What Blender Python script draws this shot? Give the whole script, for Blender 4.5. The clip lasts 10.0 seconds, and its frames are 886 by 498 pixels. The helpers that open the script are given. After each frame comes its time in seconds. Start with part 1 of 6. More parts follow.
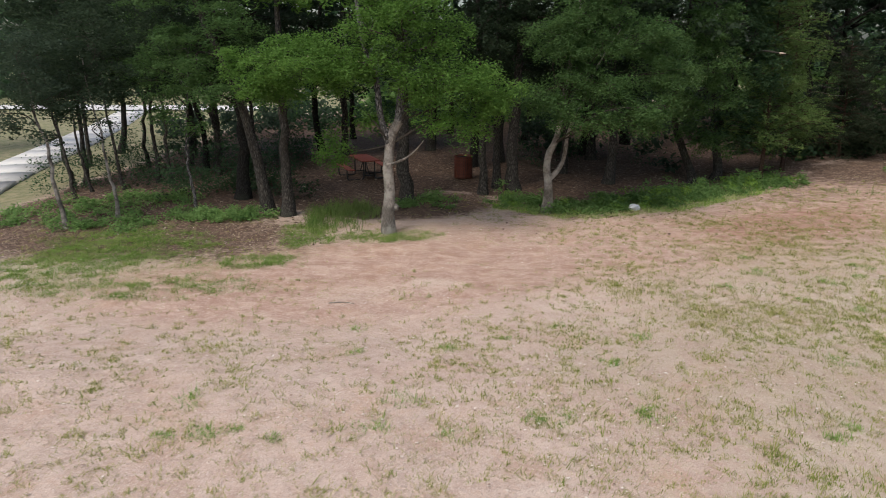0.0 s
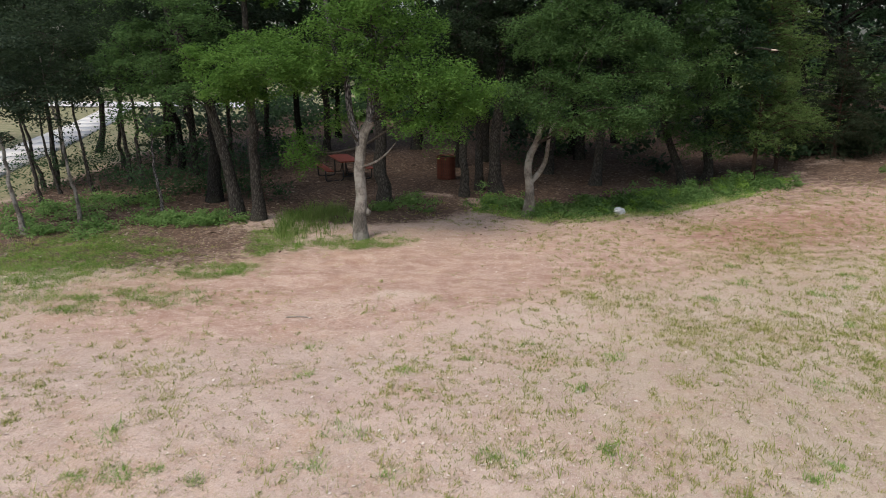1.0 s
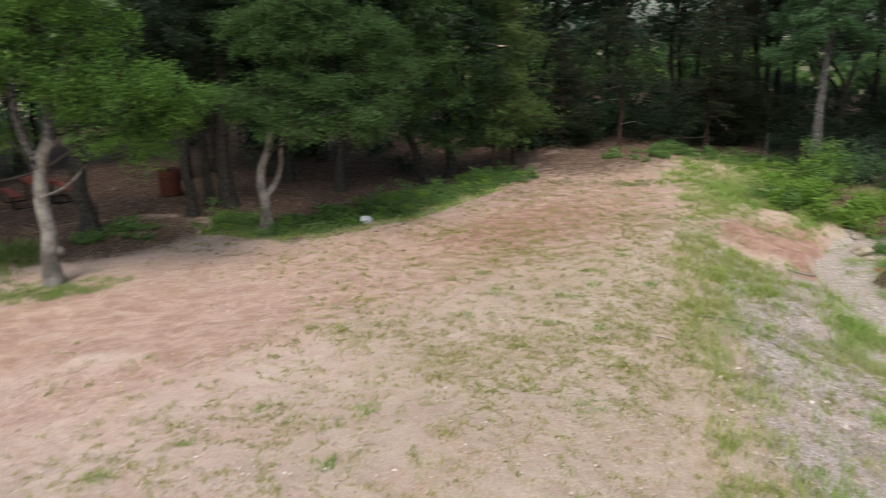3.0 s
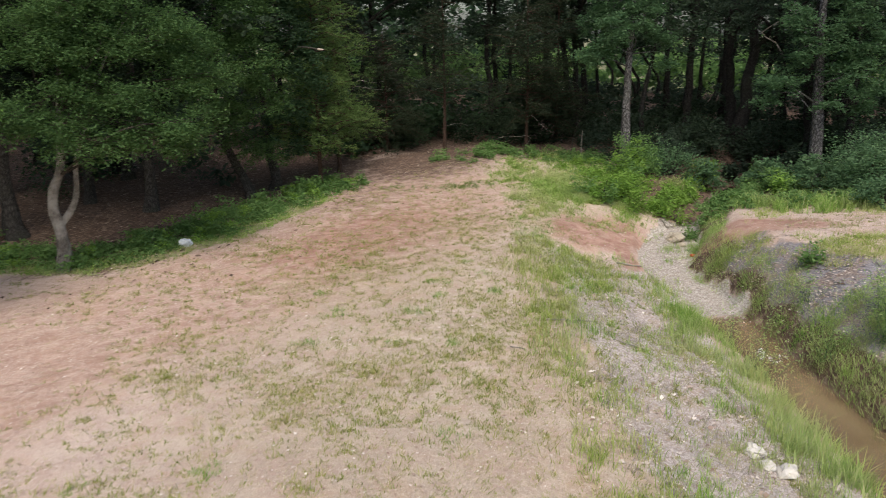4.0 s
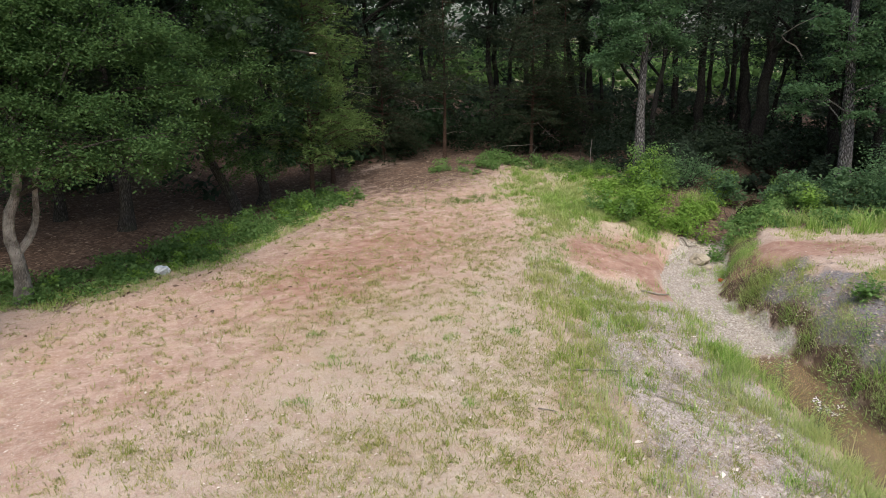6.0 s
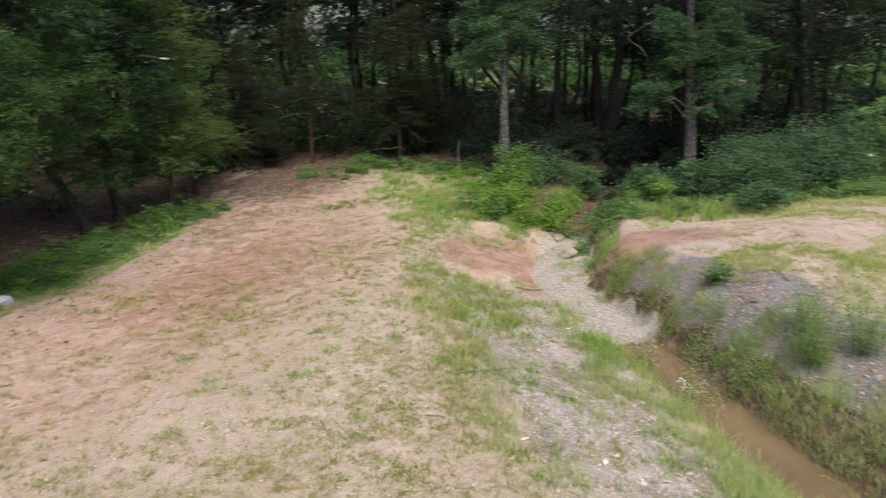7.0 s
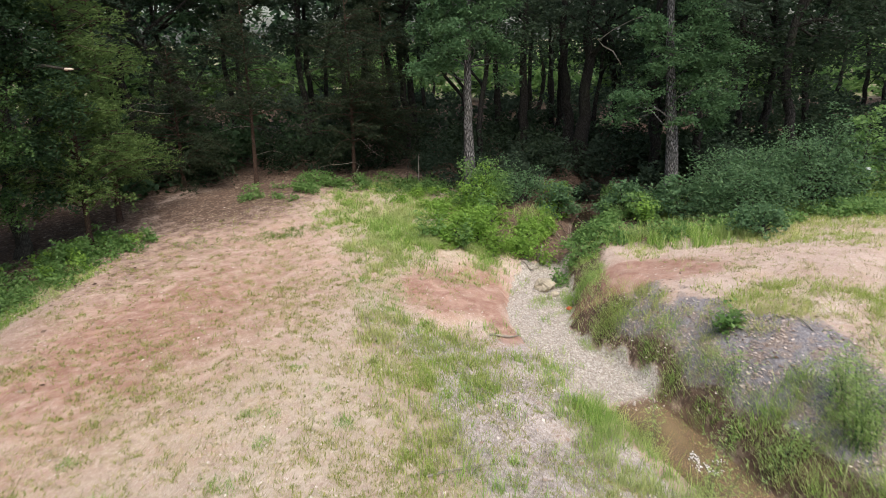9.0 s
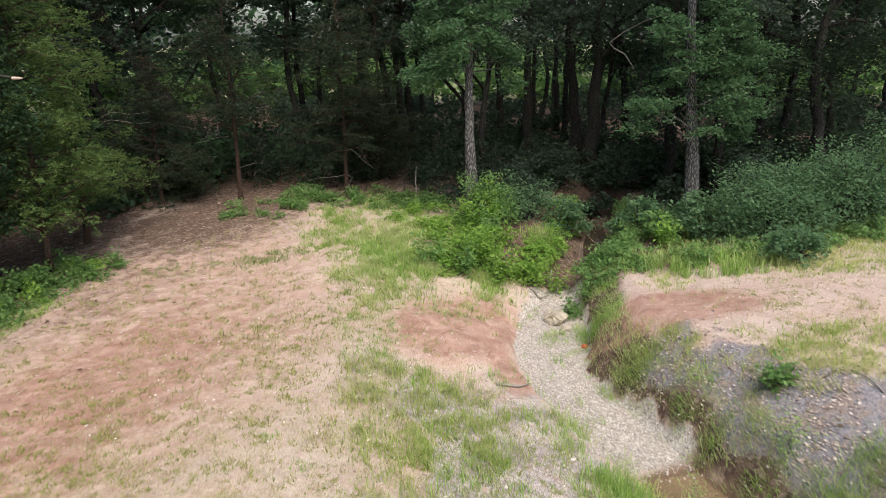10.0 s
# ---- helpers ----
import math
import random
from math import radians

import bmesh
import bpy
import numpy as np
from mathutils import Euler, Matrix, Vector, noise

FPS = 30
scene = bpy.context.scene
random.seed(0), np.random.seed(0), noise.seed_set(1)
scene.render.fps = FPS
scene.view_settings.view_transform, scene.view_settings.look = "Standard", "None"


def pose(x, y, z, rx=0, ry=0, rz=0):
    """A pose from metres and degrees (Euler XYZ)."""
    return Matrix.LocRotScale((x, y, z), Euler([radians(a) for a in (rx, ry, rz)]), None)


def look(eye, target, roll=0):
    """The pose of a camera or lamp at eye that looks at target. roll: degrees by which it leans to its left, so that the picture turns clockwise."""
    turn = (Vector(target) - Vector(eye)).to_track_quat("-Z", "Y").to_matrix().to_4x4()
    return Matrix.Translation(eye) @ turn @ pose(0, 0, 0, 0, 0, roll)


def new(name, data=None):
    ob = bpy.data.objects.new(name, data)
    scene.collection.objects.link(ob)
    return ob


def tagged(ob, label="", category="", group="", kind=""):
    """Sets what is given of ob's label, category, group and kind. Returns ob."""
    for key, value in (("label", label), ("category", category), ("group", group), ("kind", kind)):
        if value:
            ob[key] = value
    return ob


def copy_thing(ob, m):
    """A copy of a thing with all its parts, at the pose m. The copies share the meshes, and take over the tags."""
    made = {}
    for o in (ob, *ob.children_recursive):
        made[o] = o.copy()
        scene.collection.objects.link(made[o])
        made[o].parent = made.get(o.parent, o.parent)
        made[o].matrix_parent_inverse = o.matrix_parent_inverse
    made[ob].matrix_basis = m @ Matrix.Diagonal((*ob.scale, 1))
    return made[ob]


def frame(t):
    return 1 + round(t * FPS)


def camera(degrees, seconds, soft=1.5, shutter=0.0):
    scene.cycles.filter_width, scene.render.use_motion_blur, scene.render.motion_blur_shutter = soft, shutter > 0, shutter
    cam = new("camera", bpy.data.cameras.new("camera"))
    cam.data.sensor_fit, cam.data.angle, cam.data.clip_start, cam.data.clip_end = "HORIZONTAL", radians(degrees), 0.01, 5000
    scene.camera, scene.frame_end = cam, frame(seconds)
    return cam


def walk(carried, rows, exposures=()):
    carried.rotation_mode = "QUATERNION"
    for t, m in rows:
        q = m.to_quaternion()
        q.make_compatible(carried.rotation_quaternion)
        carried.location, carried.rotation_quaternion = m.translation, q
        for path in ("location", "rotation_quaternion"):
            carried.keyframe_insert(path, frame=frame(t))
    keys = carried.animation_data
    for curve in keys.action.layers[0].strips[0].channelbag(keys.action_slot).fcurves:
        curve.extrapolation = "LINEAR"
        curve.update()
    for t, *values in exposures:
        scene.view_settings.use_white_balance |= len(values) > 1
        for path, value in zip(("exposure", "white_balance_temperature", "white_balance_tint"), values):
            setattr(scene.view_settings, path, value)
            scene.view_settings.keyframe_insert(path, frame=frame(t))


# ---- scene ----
cam = camera(64.2, 10.0, soft=0.7, shutter=0.5)
PATH = [
    (0, (0.333, -0.092, 4.84), (0.282, 1.832, 4.297), -0.4),
    (0.5, (0.682, 0.345, 4.865), (0.633, 2.268, 4.316), -0.4),
    (1, (0.972, 0.813, 4.893), (0.922, 2.734, 4.337), -0.4),
    (1.5, (1.195, 1.273, 4.894), (1.152, 3.193, 4.335), -0.4),
    (2, (1.393, 1.754, 4.893), (1.419, 3.673, 4.331), -0.5),
    (2.5, (1.56, 2.233, 4.911), (1.862, 4.126, 4.341), -0.6),
    (3, (1.692, 2.69, 4.957), (2.297, 4.507, 4.381), -0.5),
    (3.2, (1.744, 2.868, 4.985), (2.464, 4.641, 4.406), -0.6),
    (4.3, (1.944, 3.891, 4.984), (3.014, 5.48, 4.41), -0.7),
    (4.5, (2.021, 4.117, 4.996), (3.091, 5.707, 4.422), -0.7),
    (5, (2.263, 4.686, 5.036), (3.331, 6.277, 4.462), -0.7),
    (6.3, (2.643, 5.498, 5.067), (3.702, 7.093, 4.491), -0.5),
    (6.5, (2.652, 5.561, 5.07), (3.755, 7.128, 4.496), -0.6),
    (7, (2.669, 5.536, 5.105), (4.008, 6.906, 4.53), -0.8),
    (7.5, (2.656, 5.668, 5.046), (4.072, 6.96, 4.474), -0.9),
    (8, (3.044, 6.035, 5.067), (4.46, 7.326, 4.496), -0.9),
    (8.5, (3.732, 6.679, 5.11), (5.148, 7.97, 4.539), -1.1),
    (9, (4.535, 7.368, 5.177), (5.95, 8.66, 4.605), -1.0),
    (9.5, (5.318, 8.033, 5.213), (6.732, 9.327, 4.641), -1.1),
    (10, (6.019, 8.681, 5.254), (7.434, 9.973, 4.682), -1.1),
]
walk(cam, [(t, look(eye, target, roll)) for t, eye, target, roll in PATH], exposures=[(0, -0.1), (3, 0.02), (5, 0.1), (8, 0.22), (10, 0.38)])

# ---- light ----
world = bpy.data.worlds.new("overcast_sky")
scene.world = world
world.use_nodes = True
wn = world.node_tree
sky = wn.nodes.new("ShaderNodeTexSky")
sky.sky_type = 'NISHITA'
sky.sun_disc = False
SUN_ELEV, SUN_ROT = radians(56), radians(212)
sky.sun_elevation, sky.sun_rotation = SUN_ELEV, SUN_ROT
sky.dust_density, sky.ozone_density, sky.air_density = 3.0, 0.6, 1.0
wn.links.new(sky.outputs[0], wn.nodes["Background"].inputs[0])
wn.nodes["Background"].inputs[1].default_value = 0.15
sun_data = bpy.data.lights.new("sun", 'SUN')
sun_data.energy, sun_data.angle, sun_data.color = 2.65, radians(35), (1.0, 0.95, 0.88)
sun = new("sun", sun_data)
sd = Vector((math.sin(SUN_ROT) * math.cos(SUN_ELEV), math.cos(SUN_ROT) * math.cos(SUN_ELEV), math.sin(SUN_ELEV)))
sun.matrix_world = look(sd * 100, (0, 0, 0))



# ---- numeric noise and mesh helpers ----
def hash2(i, j, seed):
    n = (i.astype(np.int64) * 374761393 + j.astype(np.int64) * 668265263 + seed * 974711) & 0x7fffffff
    n = ((n ^ (n >> 13)) * 1274126177) & 0x7fffffff
    return ((n ^ (n >> 16)) & 0xffff) / 65535.0


def vnoise(x, y, seed=0):
    xi, yi = np.floor(x), np.floor(y)
    fx, fy = x - xi, y - yi
    fx, fy = fx * fx * (3 - 2 * fx), fy * fy * (3 - 2 * fy)
    a, b = hash2(xi, yi, seed), hash2(xi + 1, yi, seed)
    c, d = hash2(xi, yi + 1, seed), hash2(xi + 1, yi + 1, seed)
    return (a + (b - a) * fx) * (1 - fy) + (c + (d - c) * fx) * fy


def fbm(x, y, freq, seed=0, octaves=4):
    """Fractal value noise, 0 to 1."""
    x, y = np.asarray(x, float), np.asarray(y, float)
    total, amp, norm = 0, 1.0, 0.0
    for k in range(octaves):
        total = total + amp * vnoise(x * freq + 17.3 * k, y * freq - 9.1 * k, seed + k)
        norm += amp
        amp *= 0.5
        freq *= 2.03
    return total / norm


def smooth(a, b, v):
    t = np.clip((np.asarray(v, float) - a) / (b - a), 0, 1)
    return t * t * (3 - 2 * t)


def near_line(px, py, line):
    """Distance to a polyline, the run along it and the side (+ left)."""
    px, py = np.asarray(px, float), np.asarray(py, float)
    best = np.full(px.shape, 1e9)
    run = np.zeros(px.shape)
    side = np.zeros(px.shape)
    s0 = 0.0
    for (ax, ay), (bx, by) in zip(line[:-1], line[1:]):
        ux, uy = bx - ax, by - ay
        ln = math.hypot(ux, uy)
        t = np.clip(((px - ax) * ux + (py - ay) * uy) / ln ** 2, 0, 1)
        qx, qy = px - ax - t * ux, py - ay - t * uy
        d = np.hypot(qx, qy)
        m = d < best
        best = np.where(m, d, best)
        run = np.where(m, s0 + t * ln, run)
        side = np.where(m, np.sign(ux * (py - ay) - uy * (px - ax)), side)
        s0 += ln
    return best, run, side


def blob(x, y, cx, cy, rx, ry, rot=0.0, soft=0.5):
    """1 inside an ellipse, falling to 0 at its rim."""
    c, s = math.cos(radians(rot)), math.sin(radians(rot))
    dx, dy = x - cx, y - cy
    u, v = (c * dx + s * dy) / rx, (-s * dx + c * dy) / ry
    return 1 - smooth(1 - soft, 1 + soft, np.hypot(u, v))


def fast_mesh(name, V, F):
    """A mesh from vertex and face arrays (all faces with the same number of corners)."""
    V, F = np.asarray(V, np.float32), np.asarray(F, np.int32)
    me = bpy.data.meshes.new(name)
    k = F.shape[1]
    me.vertices.add(len(V))
    me.vertices.foreach_set("co", V.ravel())
    me.loops.add(F.size)
    me.loops.foreach_set("vertex_index", F.ravel())
    me.polygons.add(len(F))
    me.polygons.foreach_set("loop_start", np.arange(len(F), dtype=np.int32) * k)
    me.update(calc_edges=True)
    me.validate()
    return me


def thing(name, label="", category="", group="", kind="", at=(0, 0, 0), rz=0.0):
    ob = new(name)
    ob.empty_display_size = 0.2
    ob.matrix_basis = pose(*at, 0, 0, rz)
    return tagged(ob, label, category, group, kind)


def mesh_part(name, V, F, mat, parent=None, label="", round_faces=False):
    me = fast_mesh(name, V, F)
    me.materials.append(mat)
    if round_faces:
        me.polygons.foreach_set("use_smooth", np.ones(len(me.polygons), bool))
    ob = new(name, me)
    ob.parent = parent
    return tagged(ob, label)


def part(name, bm, mat, parent=None, label="", round_faces=False):
    me = bpy.data.meshes.new(name)
    bm.to_mesh(me)
    bm.free()
    me.materials.append(mat)
    if round_faces:
        me.polygons.foreach_set("use_smooth", np.ones(len(me.polygons), bool))
    ob = new(name, me)
    ob.parent = parent
    return tagged(ob, label)


def tube(path, radii, sides=8, wob=0.0, seed=0):
    """Vertices and quads of a tapered tube along a path."""
    P = np.asarray(path, float)
    R = np.asarray(radii, float)
    T = np.gradient(P, axis=0)
    T /= np.linalg.norm(T, axis=1)[:, None] + 1e-9
    ref = np.array([1.0, 0, 0]) if abs(T[0][0]) < 0.9 else np.array([0, 1.0, 0])
    U = np.cross(T, ref)
    U /= np.linalg.norm(U, axis=1)[:, None] + 1e-9
    W = np.cross(T, U)
    a = np.linspace(0, 2 * np.pi, sides, endpoint=False)
    n = len(P)
    rr = R[:, None] * np.ones((1, sides))
    if wob:
        rr = rr * (1 + wob * (hash2(np.arange(n)[:, None] + 0 * a[None, :], np.arange(sides)[None, :] + 0 * R[:, None], seed) - 0.5) * 2)
    V = P[:, None, :] + rr[..., None] * (np.cos(a)[None, :, None] * U[:, None, :] + np.sin(a)[None, :, None] * W[:, None, :])
    i, j = np.meshgrid(np.arange(n - 1), np.arange(sides), indexing="ij")
    j2 = (j + 1) % sides
    F = np.stack([i * sides + j, i * sides + j2, (i + 1) * sides + j2, (i + 1) * sides + j], -1).reshape(-1, 4)
    return V.reshape(-1, 3), F


def join(chunks):
    """Vertex and face arrays of several pieces as one."""
    Vs, Fs, k = [], [], 0
    for V, F in chunks:
        Vs.append(V)
        Fs.append(np.asarray(F) + k)
        k += len(V)
    return np.concatenate(Vs), np.concatenate(Fs)


def bend(points, n):
    """A smooth curve through some points, in n steps."""
    P = np.asarray(points, float)
    if len(P) == 2:
        return P[0] + (P[1] - P[0]) * np.linspace(0, 1, n)[:, None]
    Q = np.vstack([2 * P[0] - P[1], P, 2 * P[-1] - P[-2]])
    out = []
    for t in np.linspace(0, len(P) - 1 - 1e-6, n):
        i = int(t)
        f = t - i
        a, b, c, d = Q[i:i + 4]
        out.append(0.5 * ((2 * b) + (c - a) * f + (2 * a - 5 * b + 4 * c - d) * f * f + (3 * b - a - 3 * c + d) * f ** 3))
    return np.array(out)


def leaf_quads(P, size, up=0.6, slim=0.55, seed=0, vary=1.3, fold=0.1):
    """A kite-shaped folded leaf at each place of P."""
    g = np.random.default_rng(seed)
    n = len(P)
    N = g.normal(size=(n, 3))
    N /= np.linalg.norm(N, axis=1)[:, None]
    N[:, 2] = np.abs(N[:, 2]) + up
    N /= np.linalg.norm(N, axis=1)[:, None]
    A = np.cross(N, g.normal(size=(n, 3)))
    A /= np.linalg.norm(A, axis=1)[:, None] + 1e-9
    B = np.cross(N, A)
    s = size * (0.65 + (vary - 0.65) * g.uniform(0, 1, (n, 1)) ** (1.0 if vary < 1.5 else 3.0))
    h = s * slim * 0.5
    V = np.stack([P - A * s * 0.5, P + B * h + N * s * fold + A * s * 0.08, P + A * s * 0.5, P - B * h + N * s * fold + A * s * 0.08], 1)
    return V.reshape(-1, 3), np.arange(n * 4).reshape(-1, 4)


# ---- materials ----
class Nodes:
    """Short forms for building a node material."""

    def __init__(self, name):
        self.mat = bpy.data.materials.new(name)
        self.mat.use_nodes = True
        self.t = self.mat.node_tree
        self.bsdf = self.t.nodes["Principled BSDF"]
        self.co = self.t.nodes.new("ShaderNodeTexCoord").outputs["Object"]

    def put(self, socket, value):
        if isinstance(value, bpy.types.NodeSocket):
            self.t.links.new(value, socket)
        elif value is not None:
            socket.default_value = value

    def noise(self, scale, detail=4.0, rough=0.6, co=None, out=0, distort=0.0):
        n = self.t.nodes.new("ShaderNodeTexNoise")
        self.put(n.inputs["Vector"], co or self.co)
        n.inputs["Scale"].default_value, n.inputs["Detail"].default_value, n.inputs["Roughness"].default_value = scale, detail, rough
        n.inputs["Distortion"].default_value = distort
        return n.outputs[out]

    def cells(self, scale, feature='F1', co=None, out="Color"):
        n = self.t.nodes.new("ShaderNodeTexVoronoi")
        n.feature = feature
        self.put(n.inputs["Vector"], co or self.co)
        n.inputs["Scale"].default_value = scale
        return n.outputs[out]

    def stretch(self, sx, sy, sz):
        n = self.t.nodes.new("ShaderNodeMapping")
        self.put(n.inputs["Vector"], self.co)
        n.inputs["Scale"].default_value = (sx, sy, sz)
        return n.outputs[0]

    def mix(self, fac, a, b, mode='MIX'):
        n = self.t.nodes.new("ShaderNodeMix")
        n.data_type, n.blend_type = 'RGBA', mode
        self.put(n.inputs[0], fac)
        self.put(n.inputs[6], a if isinstance(a, bpy.types.NodeSocket) else (*a, 1))
        self.put(n.inputs[7], b if isinstance(b, bpy.types.NodeSocket) else (*b, 1))
        return n.outputs[2]

    def sum(self, a, b, op='ADD'):
        n = self.t.nodes.new("ShaderNodeMath")
        n.operation = op
        self.put(n.inputs[0], a)
        self.put(n.inputs[1], b)
        return n.outputs[0]

    def step(self, v, lo, hi):
        n = self.t.nodes.new("ShaderNodeMapRange")
        n.interpolation_type = 'SMOOTHSTEP'
        self.put(n.inputs[0], v)
        n.inputs[1].default_value, n.inputs[2].default_value = lo, hi
        return n.outputs[0]

    def split(self, colour):
        n = self.t.nodes.new("ShaderNodeSeparateColor")
        self.put(n.inputs[0], colour)
        return n.outputs

    def attr(self, name):
        n = self.t.nodes.new("ShaderNodeAttribute")
        n.attribute_name = name
        return n.outputs["Color"]

    def island(self):
        return self.t.nodes.new("ShaderNodeNewGeometry").outputs["Random Per Island"]


    def ramp(self, v, stops):
        n = self.t.nodes.new("ShaderNodeValToRGB")
        self.put(n.inputs[0], v)
        e = n.color_ramp.elements
        while len(e) < len(stops):
            e.new(0.5)
        for k, (p, c) in enumerate(stops):
            e[k].position, e[k].color = p, (*c, 1)
        return n.outputs[0]

    def bump(self, height, strength=0.5, dist=0.02, normal=None):
        n = self.t.nodes.new("ShaderNodeBump")
        n.inputs["Strength"].default_value, n.inputs["Distance"].default_value = strength, dist
        self.put(n.inputs["Height"], height)
        if normal:
            self.put(n.inputs["Normal"], normal)
        return n.outputs[0]

    def done(self, colour=None, rough=0.8, normal=None, metal=None, spec=None):
        b = self.bsdf.inputs
        if colour is not None:
            self.put(b["Base Color"], colour if isinstance(colour, bpy.types.NodeSocket) else (*colour, 1))
        self.put(b["Roughness"], rough)
        self.put(b["Normal"], normal)
        self.put(b["Metallic"], metal)
        self.put(b["Specular IOR Level"], spec)
        return self.mat

    def leafy(self, colour, glow):
        """Leaf surface: diffuse with light passing through."""
        tr = self.t.nodes.new("ShaderNodeBsdfTranslucent")
        self.put(tr.inputs[0], glow)
        m = self.t.nodes.new("ShaderNodeMixShader")
        m.inputs[0].default_value = 0.45
        self.put(self.bsdf.inputs["Base Color"], colour)
        self.bsdf.inputs["Roughness"].default_value = 0.7
        self.bsdf.inputs["Specular IOR Level"].default_value = 0.15
        self.t.links.new(self.bsdf.outputs[0], m.inputs[1])
        self.t.links.new(tr.outputs[0], m.inputs[2])
        self.t.links.new(m.outputs[0], self.t.nodes["Material Output"].inputs[0])
        return self.mat


def leaf_mat(name, dark, mid, light, scale=0.9):
    n = Nodes(name)
    r = n.island()
    c = n.ramp(r, [(0.0, dark), (0.5, mid), (1.0, light)])
    patch = n.step(n.noise(scale, 3), 0.35, 0.7)
    c = n.mix(patch, c, n.mix(0.55, c, light))
    glow = n.mix(0.5, c, tuple(min(1, v * 1.5) for v in light))
    return n.leafy(c, glow)


def bark_mat(name, dark, light, scale=1.0, pale=None):
    n = Nodes(name)
    co = n.stretch(30 * scale, 30 * scale, 5.5 * scale)
    v = n.cells(1.0, 'DISTANCE_TO_EDGE', co, "Distance")
    f = n.noise(1.6, 6, 0.65, co)
    ridge = n.step(v, 0.0, 0.35)
    c = n.mix(ridge, dark, n.mix(f, dark, light))
    if pale:
        c = n.mix(n.step(n.noise(2.2, 4), 0.4, 0.62), c, pale)
    c = n.mix(n.step(n.noise(0.7, 3), 0.45, 0.8), c, n.mix(0.5, c, (0.09, 0.1, 0.06)))
    h = n.sum(ridge, f)
    return n.done(c, 0.9, n.bump(h, 0.8, 0.03), spec=0.2)


def grass_mat(name, stops):
    n = Nodes(name)
    c = n.ramp(n.island(), stops)
    c = n.mix(n.step(n.noise(0.6, 3), 0.4, 0.7), c, n.mix(0.55, c, stops[-1][1]))
    return n.leafy(c, c)


def plain_mat(name, colour, rough=0.6, vary=0.25, scale=8.0, metal=None, bump=0.2):
    n = Nodes(name)
    f = n.noise(scale, 5)
    d = tuple(v * (1 - vary) for v in colour)
    c = n.mix(n.step(f, 0.3, 0.7), d, colour)
    c = n.mix(n.step(n.noise(scale * 0.15, 3), 0.5, 0.8), c, d)
    return n.done(c, rough, n.bump(f, bump, 0.01), metal)


LEAF_BRIGHT = leaf_mat("bright_leaf", (0.066, 0.14, 0.027), (0.094, 0.188, 0.037), (0.135, 0.25, 0.056))
LEAF_OAK = leaf_mat("oak_leaf", (0.026, 0.055, 0.028), (0.041, 0.081, 0.039), (0.066, 0.118, 0.054))
LEAF_ELM = leaf_mat("elm_leaf", (0.042, 0.088, 0.029), (0.066, 0.128, 0.041), (0.100, 0.178, 0.059))
# Both leaf colours below are darkened to stand for shade in the wood.
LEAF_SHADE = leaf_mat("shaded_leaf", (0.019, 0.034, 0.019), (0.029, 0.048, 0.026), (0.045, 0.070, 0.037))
LEAF_HALF_SHADE = leaf_mat("half_shaded_leaf", (0.028, 0.046, 0.030), (0.043, 0.067, 0.043), (0.062, 0.092, 0.057))
LEAF_CEDAR = leaf_mat("cedar_spray", (0.058, 0.104, 0.032), (0.10, 0.165, 0.05), (0.155, 0.23, 0.073))
# Cedar spray again, darkened for the shade at the alcove's back.
LEAF_CEDAR_SHADE = leaf_mat("shaded_cedar_spray", (0.024, 0.036, 0.020), (0.037, 0.053, 0.030), (0.057, 0.076, 0.041))
LEAF_POST = leaf_mat("post_oak_leaf", (0.045, 0.095, 0.042), (0.070, 0.138, 0.061), (0.11, 0.195, 0.088))
LEAF_WEED = leaf_mat("weed_leaf", (0.075, 0.155, 0.043), (0.13, 0.235, 0.068), (0.205, 0.325, 0.112))
LEAF_LIME = leaf_mat("lime_leaf", (0.12, 0.22, 0.04), (0.18, 0.31, 0.058), (0.27, 0.42, 0.088))
LEAF_SHRUB = leaf_mat("shrub_leaf", (0.052, 0.11, 0.052), (0.09, 0.17, 0.082), (0.16, 0.26, 0.125))
LEAF_WILLOW = leaf_mat("willow_leaf", (0.17, 0.28, 0.08), (0.26, 0.38, 0.12), (0.37, 0.48, 0.19))
BARK_OAK = bark_mat("oak_bark", (0.035, 0.031, 0.027), (0.20, 0.182, 0.162))
# Oak bark darkened to near black for trunks standing in deep shade.
BARK_DEEP = bark_mat("deep_shade_oak_bark", (0.018, 0.016, 0.014), (0.09, 0.082, 0.074))
BARK_PALE = bark_mat("pale_bark", (0.13, 0.115, 0.10), (0.35, 0.32, 0.28), 1.4, (0.42, 0.39, 0.35))
BARK_POST = bark_mat("post_oak_bark", (0.05, 0.047, 0.046), (0.52, 0.49, 0.48))
BARK_LIMB = bark_mat("limb_bark", (0.05, 0.042, 0.034), (0.17, 0.145, 0.12), 1.4)
BARK_CEDAR = bark_mat("cedar_bark", (0.06, 0.036, 0.026), (0.18, 0.115, 0.085), 1.6)
GRASS_DRY = grass_mat("short_dry_grass", [(0.0, (0.25, 0.28, 0.09)), (0.45, (0.37, 0.37, 0.15)), (0.75, (0.50, 0.43, 0.25)), (1.0, (0.62, 0.52, 0.38))])
GRASS_TUFT = grass_mat("tuft_grass", [(0.0, (0.18, 0.25, 0.045)), (0.5, (0.29, 0.34, 0.08)), (1.0, (0.44, 0.41, 0.17))])
# Deeper green for grass below the saplings, their shade kept in the colour.
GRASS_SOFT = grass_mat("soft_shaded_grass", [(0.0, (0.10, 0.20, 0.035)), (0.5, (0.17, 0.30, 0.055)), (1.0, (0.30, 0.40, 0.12))])
